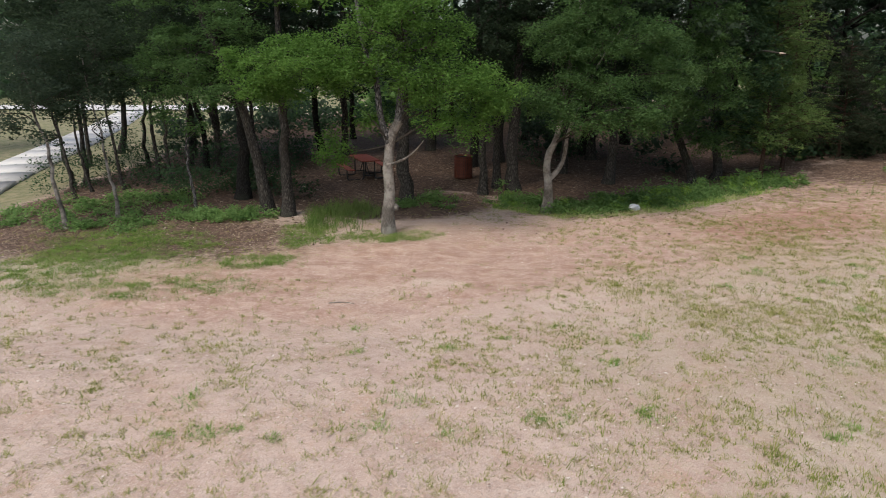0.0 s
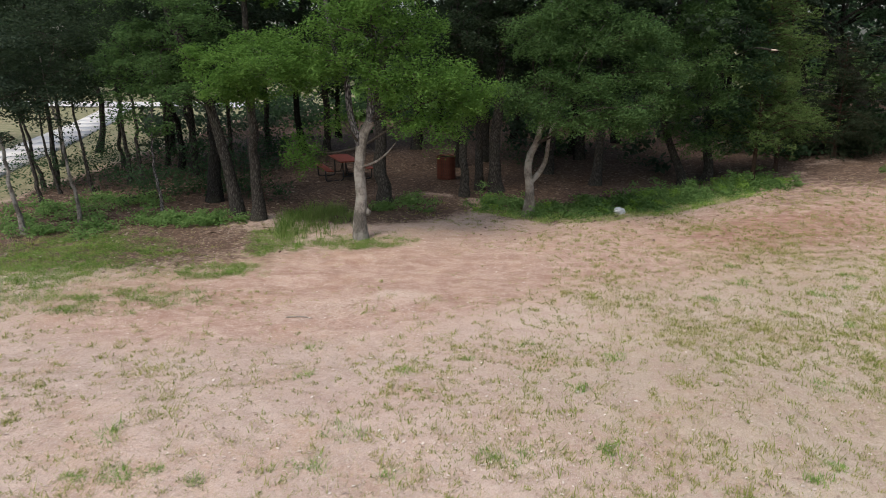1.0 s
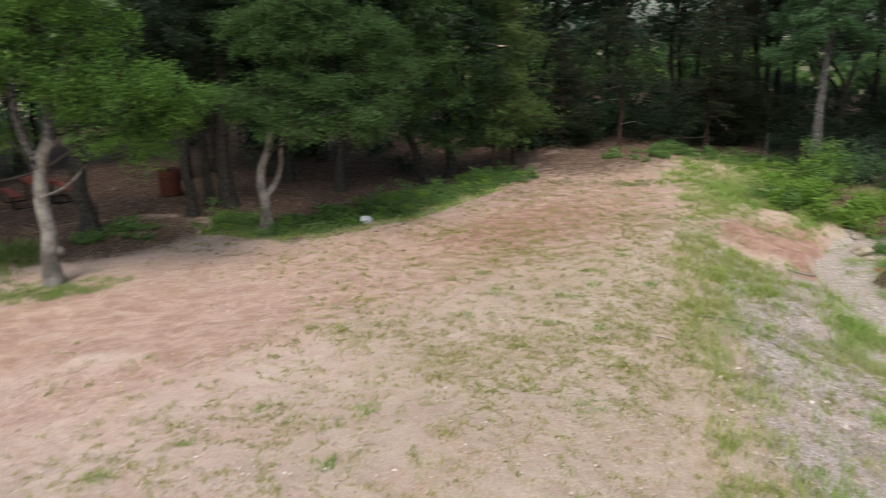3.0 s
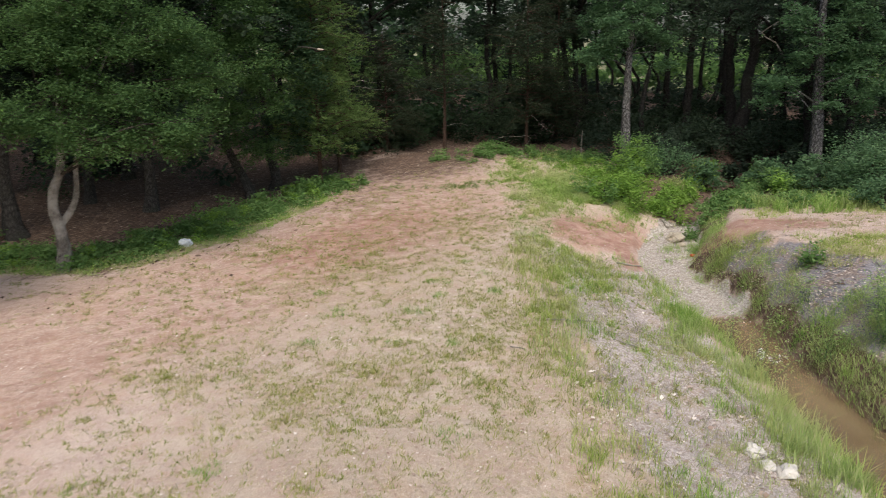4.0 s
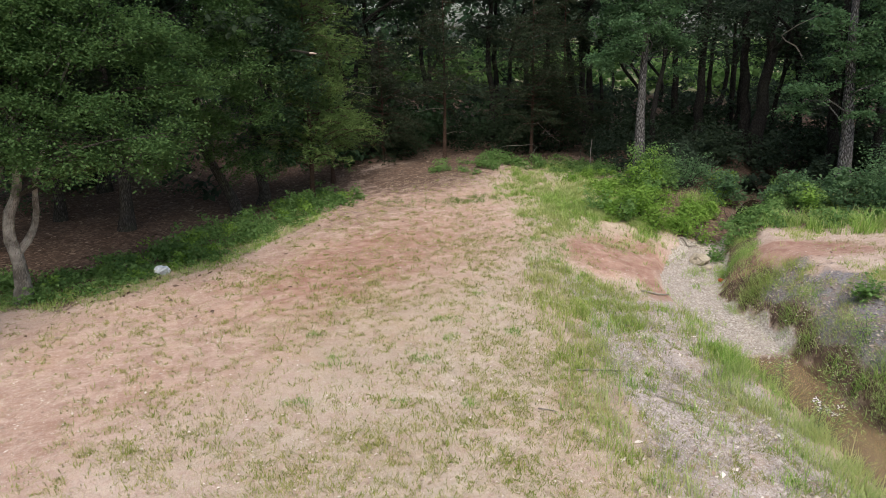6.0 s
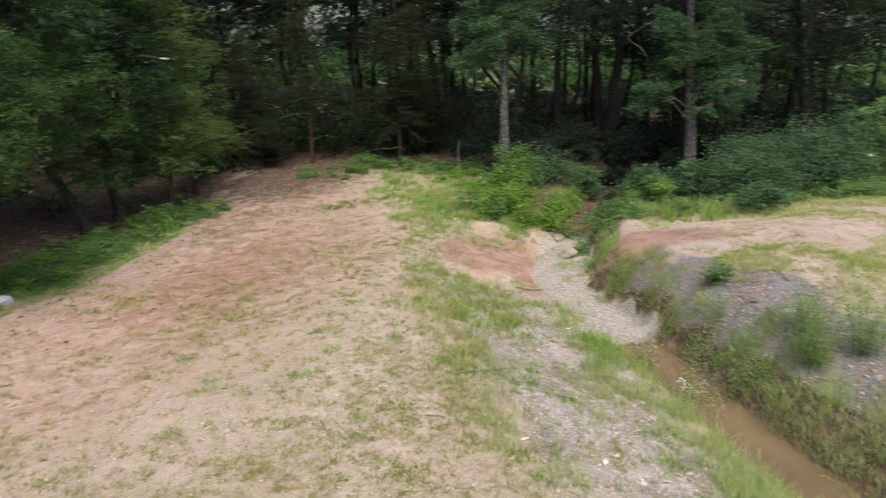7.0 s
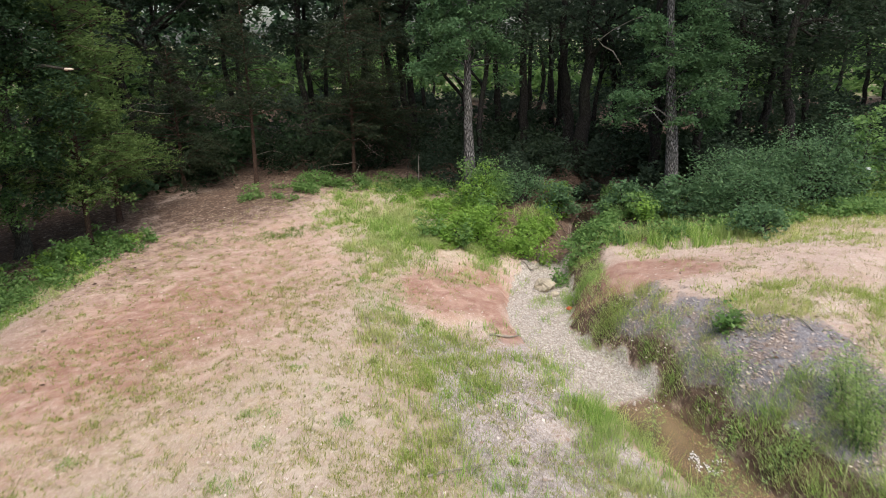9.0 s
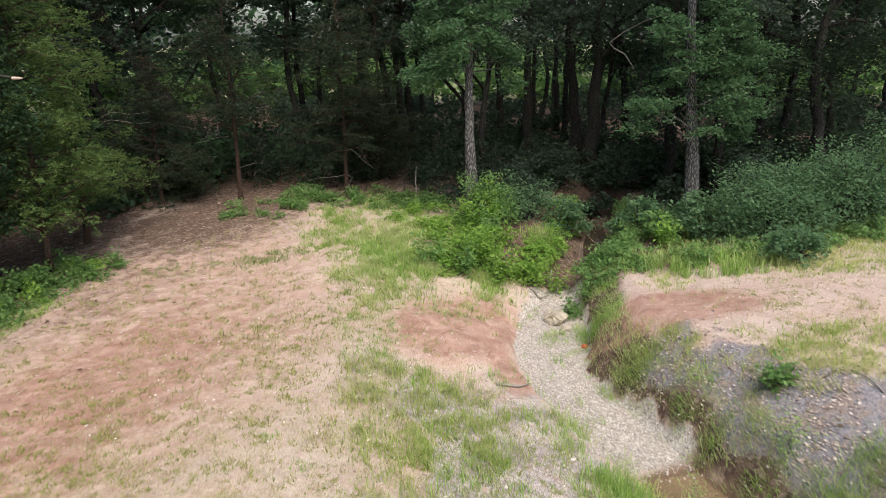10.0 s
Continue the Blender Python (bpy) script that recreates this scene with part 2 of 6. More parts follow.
GRASS_SPOT = grass_mat("green_tuft_grass", [(0.0, (0.15, 0.29, 0.06)), (0.6, (0.25, 0.41, 0.10)), (1.0, (0.40, 0.48, 0.17))])
GRASS_GREEN = grass_mat("green_grass", [(0.0, (0.17, 0.31, 0.06)), (0.45, (0.29, 0.46, 0.10)), (0.8, (0.43, 0.56, 0.17)), (1.0, (0.58, 0.57, 0.31))])
GRASS_YELLOW = grass_mat("yellow_green_grass", [(0.0, (0.25, 0.37, 0.075)), (0.5, (0.37, 0.46, 0.12)), (1.0, (0.54, 0.54, 0.24))])
GRASS_DARK = grass_mat("clump_grass", [(0.0, (0.12, 0.22, 0.05)), (0.6, (0.19, 0.29, 0.075)), (1.0, (0.30, 0.36, 0.13))])
n = Nodes("dead_leaf")
DEAD_LEAF = n.done(n.ramp(n.island(), [(0.0, (0.075, 0.046, 0.032)), (0.45, (0.14, 0.09, 0.062)), (0.8, (0.22, 0.155, 0.115)), (1.0, (0.40, 0.32, 0.25))]), 0.8, spec=0.2)
n = Nodes("pale_chip")
CHIP = n.done(n.ramp(n.island(), [(0.0, (0.28, 0.19, 0.14)), (0.5, (0.46, 0.36, 0.285)), (1.0, (0.78, 0.71, 0.64))]), 0.8, spec=0.2)
n = Nodes("bleached_leaf")
BLEACHED = n.done(n.ramp(n.island(), [(0.0, (0.22, 0.16, 0.13)), (0.45, (0.38, 0.30, 0.26)), (1.0, (0.62, 0.53, 0.475))]), 0.85, spec=0.15)
n = Nodes("gravel_stone")
STONE = n.done(n.mix(n.step(n.noise(30, 4), 0.3, 0.7), n.ramp(n.island(), [(0.0, (0.32, 0.275, 0.245)), (0.5, (0.46, 0.405, 0.36)), (1.0, (0.62, 0.56, 0.51))]), (0.48, 0.415, 0.36)), 0.85, spec=0.2)
DEADWOOD = plain_mat("dead_wood", (0.34, 0.30, 0.25), 0.85, 0.35, 12)
ROCK = plain_mat("pale_rock", (0.46, 0.40, 0.30), 0.9, 0.3, 9, bump=0.6)
PALE_STONE = plain_mat("pale_limestone", (0.62, 0.58, 0.52), 0.9, 0.2, 12, bump=0.5)
RED_PAINT = plain_mat("red_brown_coating", (0.30, 0.062, 0.035), 0.55, 0.35, 14)
BLACK_STEEL = plain_mat("black_steel_tube", (0.02, 0.02, 0.022), 0.45, 0.3, 20)
RUST_SLAT = plain_mat("rust_red_slat", (0.16, 0.042, 0.022), 0.65, 0.4, 10)
DARK_BIN = plain_mat("dark_bin_inside", (0.03, 0.027, 0.025), 0.7, 0.3, 10)
PLASTIC = plain_mat("white_plastic", (0.75, 0.77, 0.80), 0.35, 0.12, 15, bump=0.5)
ORANGE = plain_mat("orange_scrap", (0.55, 0.13, 0.05), 0.6, 0.2, 20)
CONCRETE = plain_mat("concrete", (0.66, 0.65, 0.63), 0.85, 0.12, 4, bump=0.3)

n = Nodes("creek_water")
wave = n.noise(5.0, 3)
glass = n.t.nodes.new("ShaderNodeBsdfTransparent")
mixs = n.t.nodes.new("ShaderNodeMixShader")
mixs.inputs[0].default_value = 0.62
n.done(n.mix(n.step(n.noise(1.1, 3), 0.35, 0.7), (0.24, 0.165, 0.09), (0.35, 0.25, 0.145)), 0.03, n.bump(wave, 0.08, 0.02), spec=1.0)
n.t.links.new(glass.outputs[0], mixs.inputs[1])
n.t.links.new(n.bsdf.outputs[0], mixs.inputs[2])
n.t.links.new(mixs.outputs[0], n.t.nodes["Material Output"].inputs[0])
WATER = n.mat
POOL = plain_mat("dark_pool", (0.07, 0.048, 0.032), 0.12, 0.3, 2.0, bump=0.05)

# ground: soils chosen by the masks stored on the mesh
n = Nodes("ground_soils")
soil_a, soil_b = n.split(n.attr("soil_a")), n.split(n.attr("soil_b"))
m_grass, m_litter, m_gravel = soil_a[0], soil_a[1], soil_a[2]
m_shale, m_clay, m_wet = soil_b[0], soil_b[1], soil_b[2]
m_ash, m_pale, m_lawn = n.split(n.attr("soil_c"))[0:3]
big, mid, fine, grain = n.noise(0.5, 4), n.noise(3.0, 5, 0.65), n.noise(16, 5, 0.7), n.noise(70, 3, 0.7)
sand = n.mix(n.step(mid, 0.35, 0.7), (0.49, 0.365, 0.3), (0.665, 0.535, 0.455))
sand = n.mix(n.step(big, 0.4, 0.65), sand, n.mix(0.5, sand, (0.48, 0.335, 0.27)))
edge = n.sum(n.sum(mid, 0.5, 'SUBTRACT'), n.sum(fine, 0.5, 'SUBTRACT'))
worn = n.noise(1.9, 7, 0.72, n.stretch(1.0, 1.6, 1.0), distort=0.6)
clay = n.mix(n.step(n.sum(worn, n.sum(fine, 0.35, 'MULTIPLY')), 0.52, 0.86), (0.385, 0.235, 0.18), (0.57, 0.415, 0.335))
col = n.mix(n.step(n.sum(m_clay, n.sum(edge, 0.7, 'MULTIPLY')), 0.25, 0.75), sand, clay)
col = n.mix(n.sum(n.step(n.sum(m_pale, n.sum(edge, 1.8, 'MULTIPLY')), 0.1, 1.2), 0.7, 'MULTIPLY'), col, (0.66, 0.54, 0.455))
col = n.mix(n.sum(n.step(n.noise(0.8, 6, 0.72), 0.5, 0.68), 0.5, 'MULTIPLY'), col, (0.50, 0.325, 0.225))
speck = n.noise(27, 3, 0.75)
bare = n.sum(1.0, n.sum(m_clay, 0.8, 'MULTIPLY'), 'SUBTRACT')
col = n.mix(n.sum(n.sum(n.step(fine, 0.48, 0.64), 0.65, 'MULTIPLY'), bare, 'MULTIPLY'), col, (0.66, 0.545, 0.47))
col = n.mix(n.sum(n.step(n.noise(1.1, 5, 0.7), 0.56, 0.7), 0.45, 'MULTIPLY'), col, (0.65, 0.51, 0.425))
col = n.mix(n.sum(n.step(speck, 0.57, 0.7), 0.4, 'MULTIPLY'), col, (0.26, 0.18, 0.135))
col = n.mix(n.sum(n.step(n.noise(45, 2, 0.6), 0.62, 0.68), 0.7, 'MULTIPLY'), col, (0.76, 0.67, 0.56))
col = n.mix(n.sum(n.step(grain, 0.52, 0.68), 0.6, 'MULTIPLY'), col, (0.20, 0.145, 0.10))
turf = n.mix(n.step(fine, 0.4, 0.62), (0.16, 0.21, 0.07), (0.40, 0.35, 0.21))
col = n.mix(n.sum(n.step(n.sum(m_grass, n.sum(edge, 1.6, 'MULTIPLY')), 0.5, 1.1), 0.24, 'MULTIPLY'), col, turf)
col = n.mix(n.sum(n.step(n.sum(m_lawn, n.sum(edge, 0.8, 'MULTIPLY')), 0.3, 0.9), 0.85, 'MULTIPLY'), col, n.mix(n.step(mid, 0.35, 0.65), (0.12, 0.16, 0.06), (0.26, 0.24, 0.13)))
leafcol = n.ramp(n.split(n.cells(16))[0], [(0.0, (0.055, 0.037, 0.027)), (0.45, (0.10, 0.066, 0.046)), (0.8, (0.155, 0.105, 0.075)), (1.0, (0.29, 0.215, 0.16))])
col = n.mix(n.step(n.sum(m_litter, n.sum(edge, 0.8, 'MULTIPLY')), 0.3, 0.7), col, n.mix(n.step(mid, 0.35, 0.65), leafcol, n.mix(0.5, leafcol, (0.15, 0.094, 0.068))))
ashen = n.mix(n.step(fine, 0.38, 0.62), (0.37, 0.315, 0.285), (0.60, 0.53, 0.49))
ashen = n.mix(n.step(n.noise(38, 4, 0.7), 0.5, 0.62), ashen, (0.24, 0.195, 0.165))
col = n.mix(n.step(n.sum(m_ash, n.sum(edge, 0.8, 'MULTIPLY')), 0.3, 0.7), col, ashen)
shale = n.mix(n.step(fine, 0.35, 0.65), (0.175, 0.168, 0.178), (0.31, 0.29, 0.30))
shale = n.mix(n.step(mid, 0.46, 0.62), shale, (0.30, 0.235, 0.195))
shale = n.mix(n.sum(n.step(speck, 0.52, 0.62), 0.7, 'MULTIPLY'), shale, (0.11, 0.105, 0.115))
shale = n.mix(n.sum(n.step(n.noise(34, 3, 0.7), 0.58, 0.66), 0.55, 'MULTIPLY'), shale, (0.50, 0.42, 0.37))
col = n.mix(n.step(n.sum(m_shale, n.sum(edge, 0.8, 'MULTIPLY')), 0.3, 0.7), col, shale)
peb = n.ramp(n.split(n.cells(30))[1], [(0.0, (0.29, 0.25, 0.21)), (0.5, (0.47, 0.425, 0.37)), (1.0, (0.66, 0.61, 0.55))])
red = n.mix(n.step(n.sum(worn, n.sum(fine, 0.3, 'MULTIPLY')), 0.5, 0.85), (0.29, 0.148, 0.108), (0.47, 0.285, 0.215))
col = n.mix(n.sum(n.step(n.sum(m_clay, n.sum(edge, 0.8, 'MULTIPLY')), 0.82, 1.05), 0.8, 'MULTIPLY'), col, red)
m_grav = n.step(n.sum(m_gravel, n.sum(edge, 0.6, 'MULTIPLY')), 0.35, 0.65)
col = n.mix(m_grav, col, peb)
mud = n.mix(n.step(fine, 0.4, 0.6), (0.12, 0.076, 0.045), (0.21, 0.14, 0.088))
m_mud = n.step(n.sum(m_wet, n.sum(edge, 0.5, 'MULTIPLY')), 0.3, 0.7)
col = n.mix(m_mud, col, mud)
pebd = n.cells(24, 'DISTANCE_TO_EDGE', None, "Distance")
hgt = n.sum(n.sum(fine, n.sum(grain, 0.4, 'MULTIPLY')), n.sum(n.sum(pebd, m_grav, 'MULTIPLY'), 1.5, 'MULTIPLY'))
rgh = n.mix(m_mud, (0.92, 0.92, 0.92), (0.5, 0.5, 0.5))
GROUND = n.done(col, rgh, n.bump(hgt, 0.7, 0.03), spec=0.25)

# ---- terrain ----
CREEK = [(0.3, -12.0), (10.0, 4.5), (11.4, 6.6), (12.45, 8.2), (13.2, 9.55), (14.1, 11.0), (15.05, 12.5), (15.75, 14.0), (16.5, 15.42), (18.25, 16.7), (20.45, 17.85), (22.6, 18.2), (25.8, 19.9), (31.0, 23.0), (40.0, 28.5), (60.0, 45.0)]
RUN_BED = np.cumsum([0.0] + [math.dist(a, b) for a, b in zip(CREEK[:-1], CREEK[1:])])


def creek(x, y):
    d, s, side = near_line(x, y, CREEK)
    bed = np.interp(s, [0, RUN_BED[5], RUN_BED[6], RUN_BED[8], RUN_BED[10], RUN_BED[12], RUN_BED[13], RUN_BED[14]], [-1.35, -1.3, -1.12, -1.03, -0.93, -0.65, -0.25, -0.1])
    wl = np.interp(s, [0, RUN_BED[5], RUN_BED[7], RUN_BED[9], RUN_BED[10], RUN_BED[12]], [4.7, 4.5, 4.2, 3.4, 2.7, 1.3])
    wr = np.interp(s, [0, RUN_BED[5], RUN_BED[7], RUN_BED[9], RUN_BED[12]], [3.6, 2.6, 2.1, 1.8, 1.2])
    return d, s, side, bed, wl, wr


def height(x, y):
    """The ground's height in metres."""
    x, y = np.asarray(x, float), np.asarray(y, float)
    d, s, side, bed, wl, wr = creek(x, y)
    far = smooth(60, 160, np.hypot(x, y - 15))
    left_rise = (0.12 * smooth(-1, -9, x) - 0.32 * smooth(-10.5, -15.5, x)) * (1 - smooth(34, 60, y))
    back = 0.35 * smooth(21, 28, y + 0.2 * (x - 20)) * smooth(12, 19, x)
    right = 0.58 * (1 - smooth(10, 16.5, y)) * smooth(13, 18, x)
    knoll = 0.28 * (1 - smooth(8.5, 12.5, y)) * (1 - smooth(3.5, 8, x))
    base = left_rise + back + knoll + np.where(side < 0, right, 0)
    base = base + (fbm(x, y, 0.35, 3) - 0.5) * 0.16 + (fbm(x, y, 1.4, 5, 2) - 0.5) * 0.05
    half = np.interp(s, [0, RUN_BED[5], RUN_BED[6], RUN_BED[7], RUN_BED[8], RUN_BED[9], RUN_BED[10], RUN_BED[12]], [0.38, 0.36, 0.55, 0.68, 0.62, 0.86, 0.25, 0.35])
    half_r = half + 0.16 * (1 - smooth(RUN_BED[5], RUN_BED[6], s))
    tl = np.clip((d - half) / np.maximum(wl - half, 0.1), 0, 1)
    left_prof = np.interp(tl, [0, 0.04, 0.25, 0.5, 0.8, 1.0], [0, 0.24, 0.40, 0.6, 0.88, 1.0])
    tr = np.clip((d - half_r) / np.maximum(wr - half_r, 0.1), 0, 1)
    right_prof = np.interp(tr, [0, 0.1, 0.3, 0.6, 0.85, 1.0], [0, 0.29, 0.6, 0.86, 0.96, 1.0])
    prof = np.where(side >= 0, left_prof, right_prof)
    rough = (fbm(x, y, 1.1, 11, 2) - 0.5) * 0.28 * np.clip(4 * prof * (1 - prof), 0, 1)
    z = bed + (base - bed) * prof + rough
    return z * (1 - far) + (fbm(x, y, 0.01, 8) - 0.5) * 3 * far


def soils(x, y):
    """Masks: grass, litter, gravel, shale, clay, wet."""
    d, s, side, bed, wl, wr = creek(x, y)
    nz = fbm(x, y, 0.8, 21) - 0.5
    L = side >= 0
    down = 1 - smooth(RUN_BED[6] - 0.4, RUN_BED[6] + 0.6, s)
    up = 1 - smooth(RUN_BED[10] - 0.3, RUN_BED[10] + 0.5, s)
    run = np.interp(s, [RUN_BED[6], RUN_BED[7], RUN_BED[8], RUN_BED[9], RUN_BED[10]], [0.55, 0.64, 0.56, 0.78, 0.28])
    more = np.where(L, np.interp(s, RUN_BED[5:10], [0.0, 0.2, 0.24, 0.0, 0.0]), 0.02)
    gravel = (1 - smooth(run - 0.06, run + 0.08, d - more + nz * 0.45 + 0.4 * (fbm(x, y, 2.4, 25, 3) - 0.5))) * (1 - down) * up
    wet = (1 - smooth(0.36, 0.68, d + nz * 0.5 - np.where(L, 0, 0.12))) * down
    wet = np.maximum(wet, 0.2 * (1 - smooth(0.5, 0.9, d)) * (1 - up) * (1 - smooth(RUN_BED[12] - 1, RUN_BED[12] + 1, s)))
    lo = np.interp(s, [RUN_BED[2], RUN_BED[4], RUN_BED[6], RUN_BED[7]], [1.7, 1.15, 0.8, 0.8])
    hi = np.interp(s, [RUN_BED[2], RUN_BED[4], RUN_BED[6], RUN_BED[7]], [3.6, 2.9, 2.3, 1.6])
    sh = np.where(L, smooth(0.7, 1.05, d) * (1 - smooth(wl - 0.9, wl - 0.3, d + nz)) * (1 - smooth(RUN_BED[7], RUN_BED[8] + 0.5, s)),
                  smooth(lo - 0.2, lo + 0.25, d + nz * 0.8) * (1 - smooth(hi - 0.3, hi + 0.35, d + nz * 2.2 + 0.7 * (fbm(x, y, 2.6, 24, 3) - 0.5))) * (1 - smooth(RUN_BED[7], RUN_BED[8] - 0.4, s)))
    shale = np.where(L, 0, sh) * (0.95 + 0.6 * nz)
    ash = np.where(L, sh, 0) * (0.8 + nz)
    clay = 0.62 * blob(x, y, 2.4, 17.4, 9, 3.0, 14, 0.5) + 0.6 * blob(x, y, -3.0, 14.3, 4.4, 2.2, 12, 0.6)
    clay = np.minimum(clay + 0.34 * blob(x, y, -0.5, 9.5, 8.5, 5.5, 10, 0.8), 0.78)
    clay = clay + 1.3 * blob(x, y, 16.3, 17.6, 1.9, 1.1, 12) + 1.0 * blob(x, y, 15.4, 15.6, 1.1, 0.35, 50) + 1.35 * blob(x, y, 18.4, 14.1, 1.5, 0.9, -50) + 0.7 * blob(x, y, 13.2, 9.0, 1.0, 0.3, 55) + 0.6 * blob(x, y, 13.5, 24.4, 6.5, 4.0, 40, 0.8) + 0.36 * blob(x, y, 11.5, 19.6, 5.0, 3.0, 40, 0.8)
    clay = clay + 0.36 * blob(x, y, 19.8, 12.2, 4.6, 2.2, -50, 0.7)
    woods = wood_side(x, y)
    litter = np.clip(smooth(-0.6, 1.6, woods + nz * 3), 0, 1) * 0.95 * (1 - smooth(30, 38, woods))
    litter = np.maximum(litter, 0.66 * smooth(-2.8, -0.2, woods + nz * 3) * smooth(-1, 3, x))
    litter = np.maximum(litter, 0.44 * blob(x, y, 12.5, 24.8, 6.0, 2.6, 33, 0.8))
    # Gully litter, laid full strength so its brown also darkens the shaded banks.
    litter = np.maximum(litter, 1.0 * smooth(RUN_BED[9], RUN_BED[10] + 0.5, s) * (1 - smooth(2.5, 4.0, d)))
    litter = np.maximum(litter, np.where(L, 0, 0.85 * smooth(0.45, 0.7, d) * (1 - smooth(1.2, 1.8, d))))
    # Alcove litter, thickened so its brown also stands for the trees' shade.
    litter = np.maximum(litter, 0.72 * blob(x, y, 16.8, 27.6, 4.6, 3.0, 20, 0.8))
    # The left patch is litter too, with the saplings' shade in its strength.
    litter = np.maximum(litter, np.maximum(0.8 * blob(x, y, -9.4, 18.2, 6.5, 2.8, -3, 0.6), 0.92 * blob(x, y, -1.6, 22.4, 3.2, 2.2, 10, 0.5)))
    g = 0.38 * blob(x, y, 8, 12.5, 6.0, 7.5, 0, 0.7) + 0.6 * blob(x, y, 7.0, 9.0, 6.0, 6.0, 0, 0.8) + 0.4 * blob(x, y, 10.5, 17.5, 4, 3.5, 40) + 0.8 * blob(x, y, -9.0, 15.0, 5.0, 2.8, 12, 0.6) + 0.55 * blob(x, y, -5.5, 16.6, 4.6, 1.1, 12, 0.6)
    g = g + 1.3 * blob(x, y, 19.2, 22.0, 3.7, 2.1, 60, 0.4) + 0.3 * blob(x, y, 15.3, 22.6, 2.5, 0.9, 30)
    g = g + 0.55 * blob(x, y, -9.6, 18.0, 2.0, 1.6) + 0.12
    g = g + np.where(L, 0.7 * np.exp(-((d - wl + 0.35) / 0.45) ** 2) + 0.5 * np.exp(-((d - 1.5) / 0.4) ** 2) * down, 0.6 * np.exp(-((d - 1.2) / 0.6) ** 2) + 0.55 * smooth(4, 5, d) * (1 - 0.95 * blob(x, y, 21.0, 12.1, 5.6, 1.4, -38)))
    g = g + smooth(30, 38, woods) + smooth(50, 70, np.hypot(x, y - 15))
    grass = np.clip(g, 0, 1) * (1 - gravel) * (1 - wet)
    pale = np.clip(1.0 * blob(x, y, -0.25, 14.3, 0.45, 0.25, 0, 0.6) + 0.7 * blob(x, y, -1.6, 13.6, 1.6, 0.6, 15, 0.8) + 0.6 * blob(x, y, 16.4, 21.4, 1.3, 0.7, 40, 0.7) + 0.3 * blob(x, y, 20.3, 11.3, 2.2, 0.8, -50, 0.7) + 0.5 * blob(x, y, 2.4, 11.4, 0.4, 0.3, 0, 0.6) + 0.3 * blob(x, y, 15.6, 16.3, 0.8, 0.6, 30, 0.7), 0, 1)
    lawn = np.clip(smooth(-13.6, -15.6, x + nz) * smooth(12, 18, y) + smooth(30, 38, woods), 0, 1)
    litter = litter * (1 - lawn)
    return grass, litter * (1 - gravel), gravel, shale, np.clip(clay, 0, 1), wet, ash, pale, lawn


WOOD_EDGE = [(-40, 20), (-15, 19.4), (-11, 18.8), (-7, 19.4), (-4.4, 20.4), (-2.6, 22.6), (-1, 24.5), (1.0, 23.3), (3, 22.0), (6.5, 22.8), (9.5, 25.2), (12, 27.2), (15.5, 30.2), (19, 29.2), (22, 25.5), (24.0, 21.3), (26.5, 16.8), (29.5, 12.5), (34, 7), (42, -4), (60, -20)]


def wood_side(x, y):
    d, s, side = near_line(x, y, WOOD_EDGE)
    return d * side


def line_steps(fine_lo, fine_hi, step, lo, hi):
    mid = list(np.arange(fine_lo, fine_hi + 1e-6, step))
    out, v, k = [], fine_lo, step
    while v > lo:
        k *= 1.22
        v -= k
        out.append(v)
    left = out[::-1]
    out, v, k = [], mid[-1], step
    while v < hi:
        k *= 1.22
        v += k
        out.append(v)
    return np.array(left + mid + out)


gx, gy = line_steps(-12, 30, 0.14, -900, 900), line_steps(3, 30, 0.14, -600, 1200)
GX, GY = np.meshgrid(gx, gy)
GZ = height(GX, GY)
V = np.stack([GX, GY, GZ], -1).reshape(-1, 3)
nx, ny = len(gx), len(gy)
i, j = np.meshgrid(np.arange(ny - 1), np.arange(nx - 1), indexing="ij")
F = np.stack([i * nx + j, i * nx + j + 1, (i + 1) * nx + j + 1, (i + 1) * nx + j], -1).reshape(-1, 4)
ground = mesh_part("ground", V, F, GROUND, None, "sandy reddish clearing with sparse dry grass and leaf litter", True)
tagged(ground, "", "ground", "", "structure")
gr, li, gv, sl, cl, wt, ash, pale, lawn = soils(GX.ravel(), GY.ravel())
one = np.ones_like(gr)
for nm, ch in (("soil_a", (gr, li, gv)), ("soil_b", (sl, cl, wt)), ("soil_c", (ash, pale, lawn))):
    at = ground.data.color_attributes.new(nm, 'FLOAT_COLOR', 'POINT')
    at.data.foreach_set("color", np.stack([*ch, one], -1).astype(np.float32).ravel())


def ground_z(x, y):
    return float(height(np.array([x]), np.array([y]))[0])


